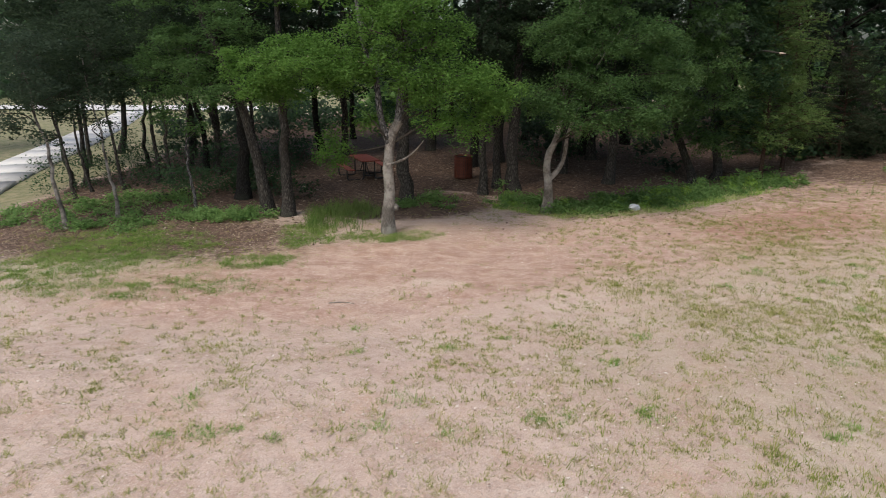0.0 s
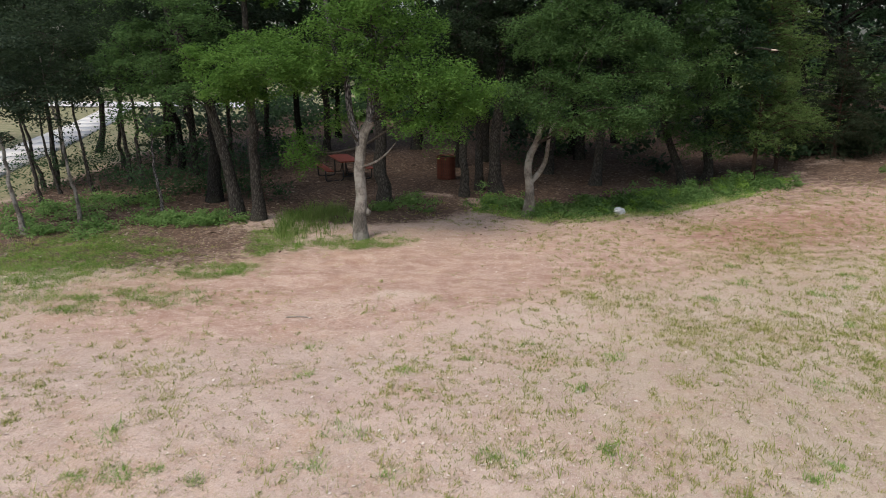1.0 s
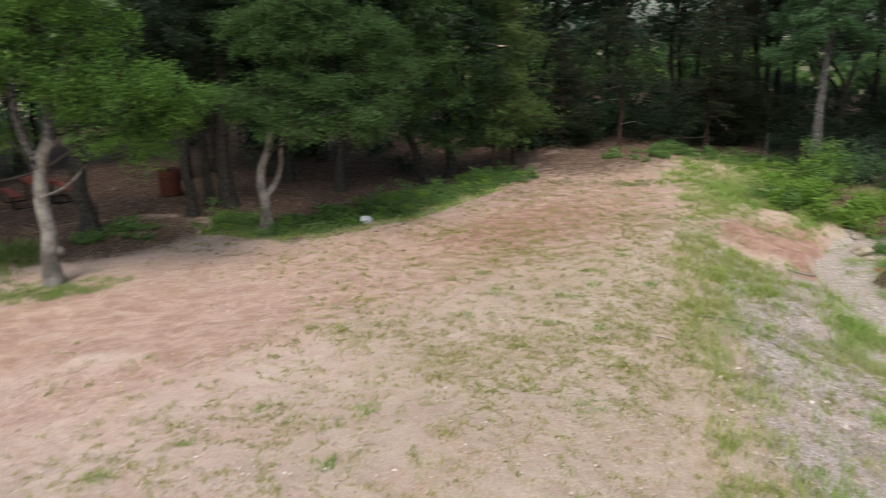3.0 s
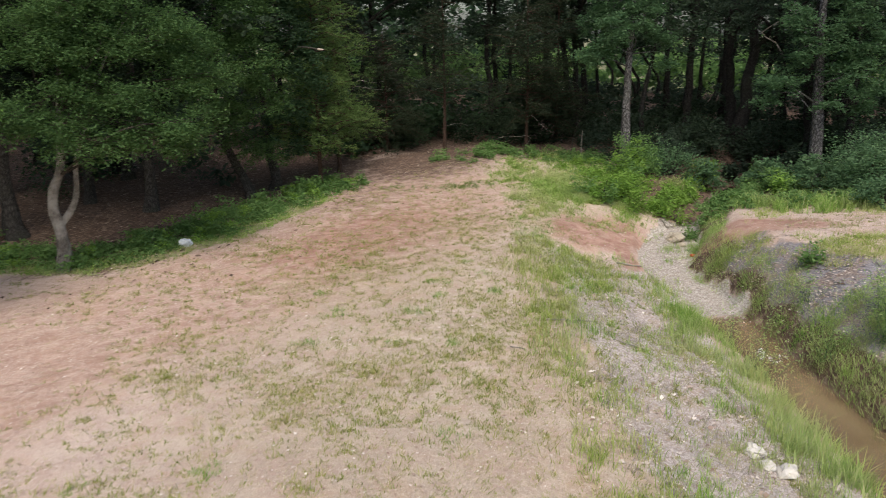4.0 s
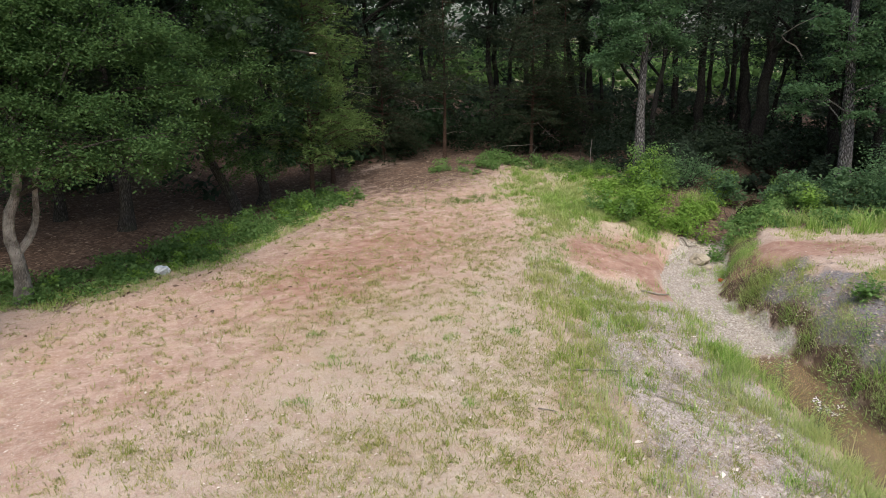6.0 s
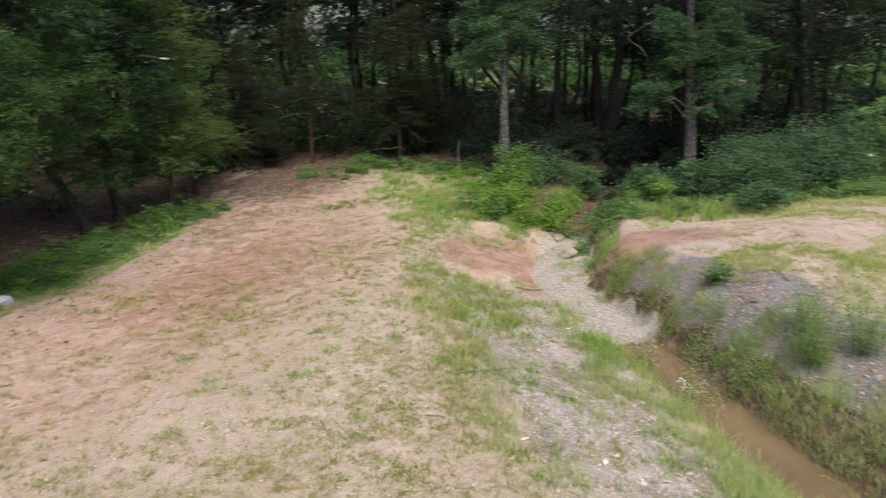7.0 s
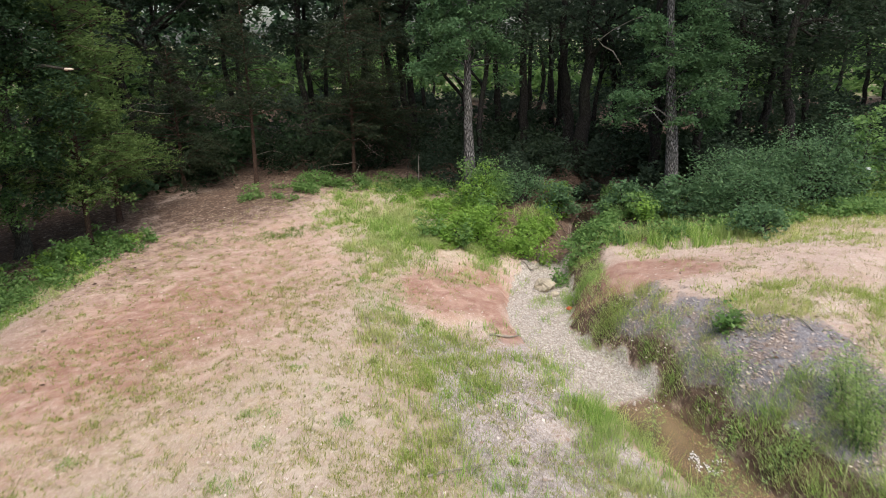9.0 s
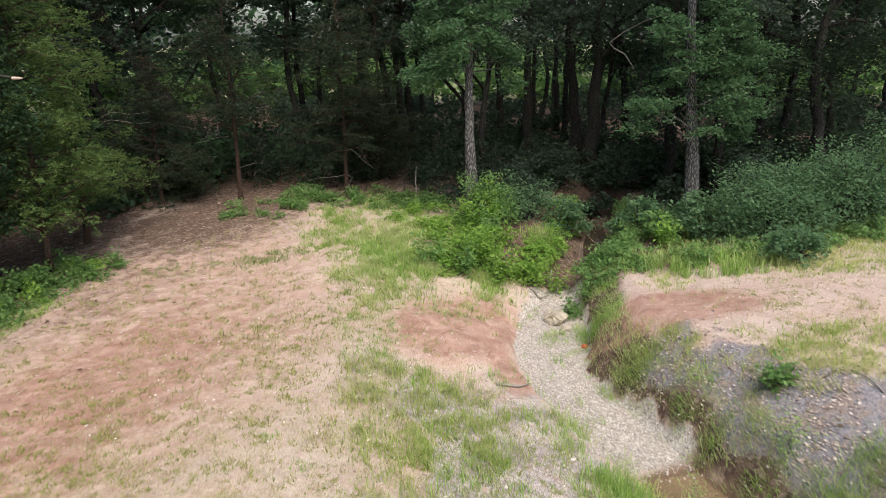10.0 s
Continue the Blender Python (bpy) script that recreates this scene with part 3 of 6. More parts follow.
# ---- creek water ----
def water_sheet(name, label, s0, s1, z0, z1, wide, taper=0.0):
    rows = []
    for s in np.linspace(s0, s1, 40):
        k = min(np.searchsorted(RUN_BED, s, side="right") - 1, len(CREEK) - 2)
        f = (s - RUN_BED[k]) / (RUN_BED[k + 1] - RUN_BED[k])
        a, b = np.array(CREEK[k]), np.array(CREEK[k + 1])
        t = (b - a) / np.linalg.norm(b - a)
        p = a + (b - a) * f
        z = z0 + (z1 - z0) * (s - s0) / (s1 - s0)
        half = wide * (1 - taper + taper * math.sin(math.pi * (s - s0) / (s1 - s0)) ** 0.7)
        for w in np.linspace(-half, half, 7):
            rows.append((p[0] - t[1] * w, p[1] + t[0] * w, z))
    i, j = np.meshgrid(np.arange(39), np.arange(6), indexing="ij")
    F = np.stack([i * 7 + j, i * 7 + j + 1, (i + 1) * 7 + j + 1, (i + 1) * 7 + j], -1).reshape(-1, 4)
    ob = mesh_part(name, rows, F[:, ::-1], WATER, None, label, True)
    return tagged(ob, "", "water", "", "structure")


water_sheet("creek_water", "shallow muddy brown creek water in a narrow channel", 0.5, RUN_BED[6] + 0.2, -1.22, -1.13, 1.05)
water_sheet("creek_pool", "dark still pool in the creek under trees", RUN_BED[11] - 0.2, RUN_BED[12] - 0.3, -0.73, -0.62, 0.34, 0.85).data.materials[0] = POOL


# ---- trees ----
def spray(g, c, cc, cr, n_leaf, flat):
    """Leaf places in level fans at the twig ends cc, each pointing away from the middle c."""
    m = len(cc)
    o = cc - c + g.normal(0, 0.25, (m, 3))
    o[:, 2] = 0.25 * o[:, 2] - 0.12
    o /= np.linalg.norm(o, axis=1)[:, None] + 1e-9
    sd = np.cross(o, np.array([0, 0, 1.0]))
    sd /= np.linalg.norm(sd, axis=1)[:, None] + 1e-9
    nn = np.cross(sd, o)
    u = g.uniform(-1.0, 1.0, (m, n_leaf))
    rib = g.integers(-2, 3, (m, n_leaf)) / 2.0
    v = rib * (0.35 + 0.5 * np.abs(1 - u) / 2) + g.normal(0, 0.14, (m, n_leaf))
    w = g.normal(0, 0.32 * flat, (m, n_leaf)) - 0.18 * (v * v + np.clip(u, 0, 1) ** 2)
    s = cr * 1.05
    P = cc[:, None, :] + (u * s)[..., None] * o[:, None, :] + (v * s)[..., None] * sd[:, None, :] + (w * s)[..., None] * nn[:, None, :]
    return P.reshape(-1, 3)


def tree(name, base, trunk, radius, lobes, bark, leaf, clusters, per, size, label, group="", seed=0, sides=9, flat=0.5, spread=0.4, up=0.6, slim=0.55, twigs=True, limb_r=0.4, shy=0.35, sink=0.05, sway=0.18, fork_at=0):
    """A tree: trunk path and crown lobes (x, y, z, rx, ry, rz) are relative to its foot."""
    g = np.random.default_rng(seed + 100)
    bz = ground_z(*base)
    root = thing(name, label, "tree", group, "", (base[0], base[1], bz))
    T = bend([(0, 0, -sink)] + list(trunk), 16)
    T[1:-1, :2] += g.normal(0, radius * sway, (14, 2))
    frac = np.linspace(0, 1, 16)
    rad = radius * (1 - 0.72 * frac)
    rad[0] *= 1.45
    rad[1] *= 1.12
    if fork_at:
        mesh_part("trunk", *tube(T[:fork_at + 1], rad[:fork_at + 1], sides + 3, 0.07, seed), bark, root, "pale grey lower trunk", True)
        mesh_part("stem", *tube(T[fork_at:], rad[fork_at:], sides + 3, 0.07, seed + 1), BARK_POST, root, "brown upper stem", True)
    else:
        mesh_part("trunk", *tube(T, rad, sides + 3, 0.07, seed), bark, root, "", True)
    leaves, twig = [], []
    for (lx, ly, lz, rx, ry, rz) in lobes:
        c = np.array([lx, ly, lz])
        dist_h = math.hypot(lx - T[8][0], ly - T[8][1])
        want = lz - 0.15 * rz - 0.2 * dist_h
        k = int(np.clip(np.argmin(np.abs(T[:, 2] - want)) + g.integers(-1, 2), 4, 14))
        a = T[k]
        midp = a + (c - a) * 0.5 + np.array([g.normal(0, 0.28), g.normal(0, 0.28), 0.12 * dist_h + g.normal(0, 0.15)])
        limb = bend([a, midp, c], 9)
        r0 = min(rad[k] * 0.75, radius * limb_r * (0.7 + 0.15 * max(rx, rz)))
        if lz < 4.3:
            r0 = min(r0, 0.035)
        pieces = [tube(limb, np.linspace(r0, r0 * 0.3, 9), 6, 0.08, seed + 3)]
        m = max(4, int(clusters * (rx * ry * rz) ** (2 / 3) / 2.0))
        dirs = g.normal(size=(m, 3))
        dirs /= np.linalg.norm(dirs, axis=1)[:, None]
        q = g.uniform(shy, 1.0, (m, 1)) ** 0.6
        cc = c + dirs * q * np.array([rx, ry, rz])
        if twigs:
            for p in cc[::4]:
                b = limb[g.integers(3, 9)]
                mm = (b + p) / 2 + g.normal(0, 0.12, 3)
                twig.append(tube(bend([b, mm, p], 5), np.linspace(min(r0 * 0.3, 0.018), 0.004, 5), 4))
        mesh_part("limb", *join(pieces), BARK_LIMB if bark is BARK_PALE else bark, root, "", True)
        high = lz - 0.6 * rz > 5.1 + 0.045 * min(40.0, math.hypot(base[0] - 4, base[1] - 5))
        cr = spread * g.uniform(0.6, 1.25, (m, 1))
        n_leaf = max(6, int(per * (0.16 if high else 1)))
        P = spray(g, c, cc, cr, n_leaf, flat)
        leaves.append(leaf_quads(P[P[:, 2] > 0.15], size * (2.2 if high else 1), up, slim, seed + len(leaves)))
    if twig:
        tagged(mesh_part("twig", *join(twig), BARK_LIMB if bark is BARK_PALE else bark, root, "", True), kind="stuff")
    Vl, Fl = join(leaves)
    mesh_part("crown", Vl, Fl, leaf, root, "leafy green crown")
    return root


def cedar(base, tall, wide, seed, label, low=0.9, leaf=None, size=0.1, n_br=90, dead=10):
    g = np.random.default_rng(seed + 500)
    root = thing("cedar_tree", label, "tree", "cedars at the wood's edge", "", (base[0], base[1], ground_z(*base)))
    T = bend([(0, 0, -0.05), (0.05, 0.03, tall * 0.4), (0.0, 0.1, tall)], 14)
    rad = np.linspace(0.055 + tall * 0.004, 0.015, 14)
    rad[0] *= 1.3
    mesh_part("trunk", *tube(T, rad, 10, 0.08, seed), BARK_CEDAR, root, "", True)
    pieces, leaves = [], []
    for k in range(n_br):
        f = g.uniform(0, 1) ** 1.15
        z = low + (tall - low) * f
        a = T[int(np.clip(f * 13 * (tall - low) / tall + 13 * low / tall, 0, 13))].copy()
        a[2] = z
        ang = g.uniform(0, 2 * np.pi)
        ln = wide * (1 - f) ** 0.6 * g.uniform(0.35, 1.15) + 0.15
        tip = a + np.array([math.cos(ang) * ln, math.sin(ang) * ln, ln * g.uniform(-0.3, 0.45)])
        br = bend([a, (a + tip) / 2 + np.array([0, 0, 0.12 * ln]), tip], 7)
        pieces.append(tube(br, np.linspace(0.022, 0.005, 7), 4))
        m = max(3, int(ln * 11))
        t = g.uniform(0.25, 1.02, m)
        p = a + (tip - a) * t[:, None]
        p[:, 2] += 0.45 * ln * t * (1 - t)
        p += g.normal(0, 1, (m, 3)) * (0.30 * (1.15 - 0.5 * t))[:, None] * np.array([1, 1, 0.5])
        aim = (tip - a) / ln + g.normal(0, 0.5, (m, 3)) + np.array([0, 0, -0.15])
        u = g.uniform(-0.5, 0.5, (m, 22, 1))
        p = (p[:, None, :] + aim[:, None, :] * u * 0.4 + g.normal(0, 0.075, (m, 22, 3)) * np.array([1, 1, 0.35]) * (0.6 - u)).reshape(-1, 3)
        leaves.append(p)
    for k in range(dead):
        ang = g.uniform(0, 2 * np.pi)
        z = g.uniform(0.5, low + 2.6)
        ln = g.uniform(0.5, 1.8)
        a = np.array([T[1][0], T[1][1], z])
        pts = [a]
        for q in range(4):
            ang += g.normal(0, 0.35)
            pts.append(pts[-1] + np.array([math.cos(ang), math.sin(ang), g.normal(0.1 - 0.12 * q, 0.22)]) * ln / 4)
        pieces.append(tube(bend(pts, 10), np.linspace(g.uniform(0.006, 0.013), 0.003, 10), 4))
    for k, q in enumerate(pieces):
        mesh_part("branch", *q, (DEADWOOD if k % 3 == 0 else BARK_LIMB) if k >= n_br else BARK_CEDAR, root, "bare dead branch" if k >= n_br else "", True)
    Vl, Fl = leaf_quads(np.concatenate(leaves), size, 0.5, 0.24, seed)
    mesh_part("crown", Vl, Fl, leaf or LEAF_CEDAR, root, "feathery dark green sprays")
    return root


EDGE = "trees at the clearing's edge"
# pale-barked tree standing out in front
pale_elm = tree("elm_tree", (-1.65, 18.7), [(0.04, 0.0, 1.2), (0.06, 0.0, 2.55), (0.42, 0.05, 3.2), (0.46, 0.1, 4.6), (0.58, 0.1, 5.4), (0.95, 0.2, 7.5), (1.0, 0.3, 9.0)], 0.165,
     [(1.35, -0.1, 5.2, 0.8, 0.7, 0.65), (1.95, -0.4, 4.2, 1.0, 0.9, 0.6), (2.65, -0.2, 3.5, 0.75, 0.6, 0.4), (1.05, -0.4, 3.75, 0.5, 0.45, 0.45), (1.4, -0.6, 3.15, 0.55, 0.45, 0.25), (0.1, 0.2, 5.75, 0.75, 0.6, 0.4), (-1.4, 0.2, 2.3, 0.4, 0.4, 0.5), (3.05, 0.1, 3.8, 0.55, 0.45, 0.4), (2.25, -0.6, 2.95, 0.5, 0.45, 0.25), (-0.45, 0.2, 3.0, 0.3, 0.3, 0.3), (0.9, 0.4, 6.7, 1.3, 1.2, 0.6), (-0.6, 0.8, 6.4, 0.9, 0.9, 0.5), (0.25, -0.6, 4.75, 0.6, 0.45, 0.42), (-0.35, -0.5, 5.35, 0.6, 0.45, 0.4), (0.75, -0.6, 5.8, 0.7, 0.5, 0.42), (-0.75, -0.3, 4.35, 0.45, 0.4, 0.35), (0.6, -0.6, 4.1, 0.42, 0.35, 0.3)],
     BARK_PALE, LEAF_BRIGHT, 135, 140, 0.072, "slender elm with pale grey bark and bright green crown", EDGE, 1, flat=0.85, limb_r=0.3, fork_at=6)
mesh_part("stem", *tube(bend([(0.06, 0, 2.45), (-0.15, 0.05, 3.2), (-0.25, 0.15, 4.2), (-0.55, 0.25, 4.95), (-0.7, 0.35, 6.0), (-0.9, 0.4, 7.5)], 20), np.linspace(0.095, 0.04, 20), 10, 0.07, 12), BARK_POST, pale_elm, "darker second stem of the elm", True)
mesh_part("dead_limb", *tube(bend([(0.1, -0.05, 1.9), (0.5, -0.25, 2.07), (0.8, -0.35, 2.32), (1.02, -0.45, 2.57)], 12), np.linspace(0.04, 0.012, 12), 7, 0.1, 6), BARK_PALE, pale_elm, "bare pale side limb", True)
mesh_part("burl", *tube(bend([(0.15, -0.02, 0.62), (0.2, -0.03, 0.72), (0.19, -0.03, 0.84)], 6), [0.02, 0.08, 0.1, 0.09, 0.05, 0.01], 9, 0.12, 8), BARK_PALE, pale_elm, "small knob on the pale trunk", True)
# oak pair
tree("oak_tree", (-4.86, 20.5), [(0.02, 0.0, 1.5), (0.05, 0.0, 3.2), (0.06, 0.1, 5.2), (0.2, 0.1, 10.0)], 0.18,
     [(0.9, -1.9, 4.4, 1.35, 1.1, 0.55), (0.1, -1.9, 4.0, 0.8, 0.7, 0.38), (1.8, -1.8, 4.05, 0.7, 0.6, 0.45), (1.1, -1.6, 4.9, 1.0, 0.8, 0.32), (-0.8, -1.3, 4.5, 0.5, 0.4, 0.4), (2.35, -1.6, 4.5, 0.4, 0.4, 0.4), (0.3, -1.5, 3.65, 0.7, 0.6, 0.22), (0.7, 0.2, 6.6, 1.6, 1.4, 0.7), (0, 1.0, 8.6, 2.0, 2.0, 1.2)],
     BARK_OAK, LEAF_BRIGHT, 135, 150, 0.07, "straight oak with furrowed grey bark and bright crown", EDGE, 2, limb_r=0.25)
tree("oak_tree", (-5.62, 21.1), [(-0.22, 0.0, 1.6), (-0.45, 0.0, 3.05), (-1.1, 0.2, 4.6), (-1.7, 0.4, 5.85), (-2.6, 0.6, 8.5)], 0.185,
     [(-0.3, -1.0, 5.3, 0.7, 0.6, 0.45), (-0.8, -1.6, 3.65, 0.5, 0.4, 0.4), (-1.5, -0.8, 4.3, 0.5, 0.4, 0.45), (-0.7, -0.6, 5.8, 0.8, 0.6, 0.4), (-2.5, 0.3, 5.1, 0.8, 0.7, 0.55), (-3.3, 0.3, 4.35, 0.65, 0.6, 0.45), (-2.0, 0.6, 6.9, 1.9, 1.8, 0.8), (-2.4, 0.5, 8.8, 2.6, 2.4, 1.4)],
     BARK_OAK, LEAF_ELM, 100, 125, 0.078, "leaning oak with furrowed grey bark beside another", EDGE, 3, limb_r=0.3)
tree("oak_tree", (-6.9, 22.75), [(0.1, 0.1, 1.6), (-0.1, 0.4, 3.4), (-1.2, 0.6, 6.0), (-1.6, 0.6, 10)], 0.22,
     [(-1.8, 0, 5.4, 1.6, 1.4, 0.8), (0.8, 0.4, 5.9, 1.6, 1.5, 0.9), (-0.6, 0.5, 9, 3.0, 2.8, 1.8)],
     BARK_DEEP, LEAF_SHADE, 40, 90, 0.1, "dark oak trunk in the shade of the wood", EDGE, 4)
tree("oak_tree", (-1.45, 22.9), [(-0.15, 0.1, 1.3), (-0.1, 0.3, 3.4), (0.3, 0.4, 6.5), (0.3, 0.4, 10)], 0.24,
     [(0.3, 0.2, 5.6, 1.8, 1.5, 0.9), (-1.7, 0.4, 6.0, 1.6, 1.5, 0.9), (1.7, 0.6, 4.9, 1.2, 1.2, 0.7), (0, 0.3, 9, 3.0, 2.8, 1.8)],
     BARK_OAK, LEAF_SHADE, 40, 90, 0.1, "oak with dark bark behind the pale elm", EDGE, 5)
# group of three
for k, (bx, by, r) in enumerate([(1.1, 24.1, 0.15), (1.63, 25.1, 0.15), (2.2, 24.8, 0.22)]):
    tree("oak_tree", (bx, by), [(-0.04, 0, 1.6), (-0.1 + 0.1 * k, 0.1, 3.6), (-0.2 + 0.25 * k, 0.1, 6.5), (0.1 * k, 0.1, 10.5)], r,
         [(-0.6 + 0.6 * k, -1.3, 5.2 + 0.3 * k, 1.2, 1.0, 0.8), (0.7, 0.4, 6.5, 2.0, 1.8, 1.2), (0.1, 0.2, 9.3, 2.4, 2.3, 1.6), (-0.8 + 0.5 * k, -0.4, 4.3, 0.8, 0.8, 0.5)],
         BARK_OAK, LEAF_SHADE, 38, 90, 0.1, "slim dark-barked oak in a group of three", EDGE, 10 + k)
# forked pale tree
fork_elm = tree("elm_tree", (2.95, 21.2), [(0.03, 0, 0.9), (-0.06, 0, 1.38), (0.12, 0, 2.0), (0.28, -0.05, 2.65), (0.5, -0.15, 4.1), (0.7, -0.15, 5.75), (0.9, 0, 8.5)], 0.145,
     [(1.0, -1.2, 2.95, 0.95, 0.8, 0.3), (2.1, -1.2, 3.05, 0.95, 0.8, 0.3), (2.65, -1.4, 2.75, 0.42, 0.4, 0.2), (0.1, -1.0, 3.35, 0.65, 0.55, 0.32), (-0.6, -0.8, 3.55, 0.6, 0.5, 0.36), (0.7, -0.8, 4.0, 0.75, 0.65, 0.4), (1.7, -1.0, 3.75, 0.85, 0.75, 0.4), (3.2, -0.6, 4.2, 0.85, 0.7, 0.5), (2.4, -0.4, 5.1, 1.2, 1.0, 0.55), (0.2, -0.2, 5.2, 1.0, 0.9, 0.55), (3.05, -1.2, 3.25, 0.5, 0.4, 0.28), (0.5, -0.8, 4.75, 0.7, 0.5, 0.4), (1.3, -0.9, 4.9, 0.7, 0.55, 0.4), (0.7, -0.6, 5.75, 0.8, 0.55, 0.42), (1.6, -0.4, 5.9, 0.8, 0.6, 0.42), (1.3, 0.2, 6.6, 1.6, 1.4, 0.6), (1.2, 0.8, 8.2, 2.0, 1.9, 1.2)],
     BARK_PALE, LEAF_ELM, 130, 140, 0.074, "crooked forked elm with pale bark and spreading crown", EDGE, 6, flat=0.8, limb_r=0.28)
mesh_part("stem", *tube(bend([(0.04, 0, 1.02), (0.33, -0.02, 1.38), (0.49, -0.05, 1.8), (0.57, -0.1, 2.5), (0.93, -0.25, 3.4), (1.3, -0.3, 4.4), (1.9, -0.3, 5.4)], 18), np.linspace(0.085, 0.015, 18), 10, 0.08, 5), BARK_PALE, fork_elm, "second pale stem of the fork", True)
# oaks by the dark gap
tree("oak_tree", (8.98, 26.2), [(-0.2, 0, 0.75), (-0.76, -0.2, 1.87), (-1.02, -0.3, 2.76), (-0.9, -0.6, 4.46), (-0.86, -0.7, 5.9), (-0.6, -0.4, 9)], 0.16,
     [(-0.4, -2.0, 4.4, 0.9, 0.8, 0.75), (0.1, -2.0, 3.35, 0.6, 0.55, 0.55), (-0.8, -1.6, 5.2, 0.85, 0.75, 0.65), (-0.2, -1.4, 5.8, 1.0, 0.8, 0.65), (-0.6, -1.2, 2.85, 0.6, 0.5, 0.36), (0.1, -1.0, 1.7, 0.65, 0.55, 0.36), (-0.7, -0.8, 2.15, 0.5, 0.4, 0.36), (-1.9, -2.6, 4.2, 0.9, 0.8, 0.55), (-1.1, -2.0, 3.1, 0.7, 0.6, 0.4), (-2.2, -2.5, 5.2, 1.0, 0.9, 0.6), (-1.0, -0.6, 7.4, 2.2, 2.0, 1.2)],
     BARK_OAK, LEAF_ELM, 110, 120, 0.08, "leaning oak with dark bark and dense crown", EDGE, 7, limb_r=0.3)
tree("oak_tree", (10.05, 26.9), [(-0.05, 0.0, 1.0), (0.0, 0.0, 2.06), (0.15, -0.1, 3.46), (0.4, -0.2, 5.2), (0.4, -0.2, 9.5)], 0.18,
     [(0.6, -0.9, 5.5, 0.75, 0.7, 0.8), (1.0, -0.9, 4.1, 0.75, 0.75, 0.85), (0.7, -0.8, 2.65, 0.6, 0.6, 0.65), (1.6, -0.5, 1.8, 0.4, 0.4, 0.45), (0.5, -0.7, 1.5, 0.5, 0.4, 0.4), (0.0, -0.5, 4.6, 0.45, 0.6, 0.75), (0.2, -0.7, 2.4, 0.6, 0.5, 0.45), (-0.6, -0.9, 1.85, 0.6, 0.5, 0.36), (0.4, -0.6, 6.8, 1.4, 1.3, 0.8), (0.2, -0.4, 8.2, 2.0, 1.8, 1.2)],
     BARK_OAK, LEAF_OAK, 85, 95, 0.105, "oak with blue-green leaves hanging low", EDGE, 8, limb_r=0.25)
cedar((11.6, 26.55), 8.0, 2.0, 1, "cedar with reddish trunk and olive feathery crown", 1.0, n_br=120)
cedar((13.3, 28.6), 7.5, 1.9, 2, "cedar with olive feathery crown at the wood's edge", 0.9, n_br=90)
# These four cedars have shade put into their spray colour.
cedar((18.3, 28.8), 7.0, 2.2, 3, "cedar with bare lower twigs and thin trunk", 1.8, LEAF_CEDAR_SHADE, n_br=60, dead=20)
cedar((21.2, 26.9), 6.5, 2.2, 4, "dark cedar with thin trunk behind green weeds", 1.2, LEAF_CEDAR_SHADE, n_br=90)
cedar((23.5, 27.6), 6.5, 1.9, 5, "dark cedar in the wood's edge", 0.5, LEAF_CEDAR_SHADE, n_br=90)
cedar((16.6, 30.8), 4.8, 2.2, 6, "dark cedar in the wood's edge", 0.5, LEAF_CEDAR_SHADE, n_br=90)
# post oaks by the creek
tree("post_oak", (21.9, 22.0), [(0.0, 0.0, 1.6), (0.0, 0.05, 3.2), (0.1, 0.1, 5.2), (0.1, 0.1, 10.5)], 0.21,
     [(-1.3, 0.2, 4.5, 0.7, 0.6, 0.55), (-1.9, 0.2, 4.3, 0.45, 0.4, 0.32), (-1.2, -0.4, 5.2, 0.75, 0.65, 0.6), (0.0, -0.6, 5.6, 0.65, 0.55, 0.6), (0.9, -0.4, 4.6, 0.5, 0.5, 0.55), (-1.0, 0.0, 5.9, 0.8, 0.6, 0.6), (-1.0, 0.6, 5.4, 0.6, 0.5, 0.5), (1.4, -0.4, 3.95, 0.3, 0.3, 0.22), (0.2, -0.2, 6.3, 1.1, 1.0, 0.5), (0.1, 0.1, 8.2, 2.3, 2.1, 1.4)],
     BARK_POST, LEAF_POST, 95, 95, 0.105, "tall straight post oak with grey scaly bark", EDGE, 20, limb_r=0.16, sway=0.05)
tree("post_oak", (25.65, 16.82), [(-0.02, 0.06, 1.6), (-0.07, 0.2, 3.4), (-0.13, 0.36, 5.6), (-0.15, 0.5, 10.5)], 0.24,
     [(0.0, -0.5, 3.6, 0.7, 0.6, 0.55), (0.7, -0.6, 4.2, 0.55, 0.65, 0.75), (-1.5, 0.6, 3.45, 0.65, 0.55, 0.42), (-1.1, 0.4, 4.4, 0.5, 0.45, 0.5), (-0.7, -0.4, 4.8, 0.5, 0.5, 0.55), (0.9, -0.8, 3.0, 0.45, 0.4, 0.32), (0.2, -0.5, 5.5, 0.8, 0.65, 0.75), (-1.3, 0.4, 5.5, 0.6, 0.5, 0.55), (-0.5, -0.5, 2.7, 0.3, 0.25, 0.22), (1.3, -0.8, 2.4, 0.45, 0.4, 0.35), (1.5, -0.9, 3.5, 0.5, 0.45, 0.4), (-1.9, 0.9, 2.9, 0.4, 0.35, 0.3), (1.7, -1.0, 4.6, 0.6, 0.5, 0.5), (0.1, 0.1, 8.4, 2.4, 2.2, 1.4)],
     BARK_POST, LEAF_POST, 95, 95, 0.105, "tall post oak with dark scaly bark by bushes", EDGE, 21, limb_r=0.16, sway=0.05)
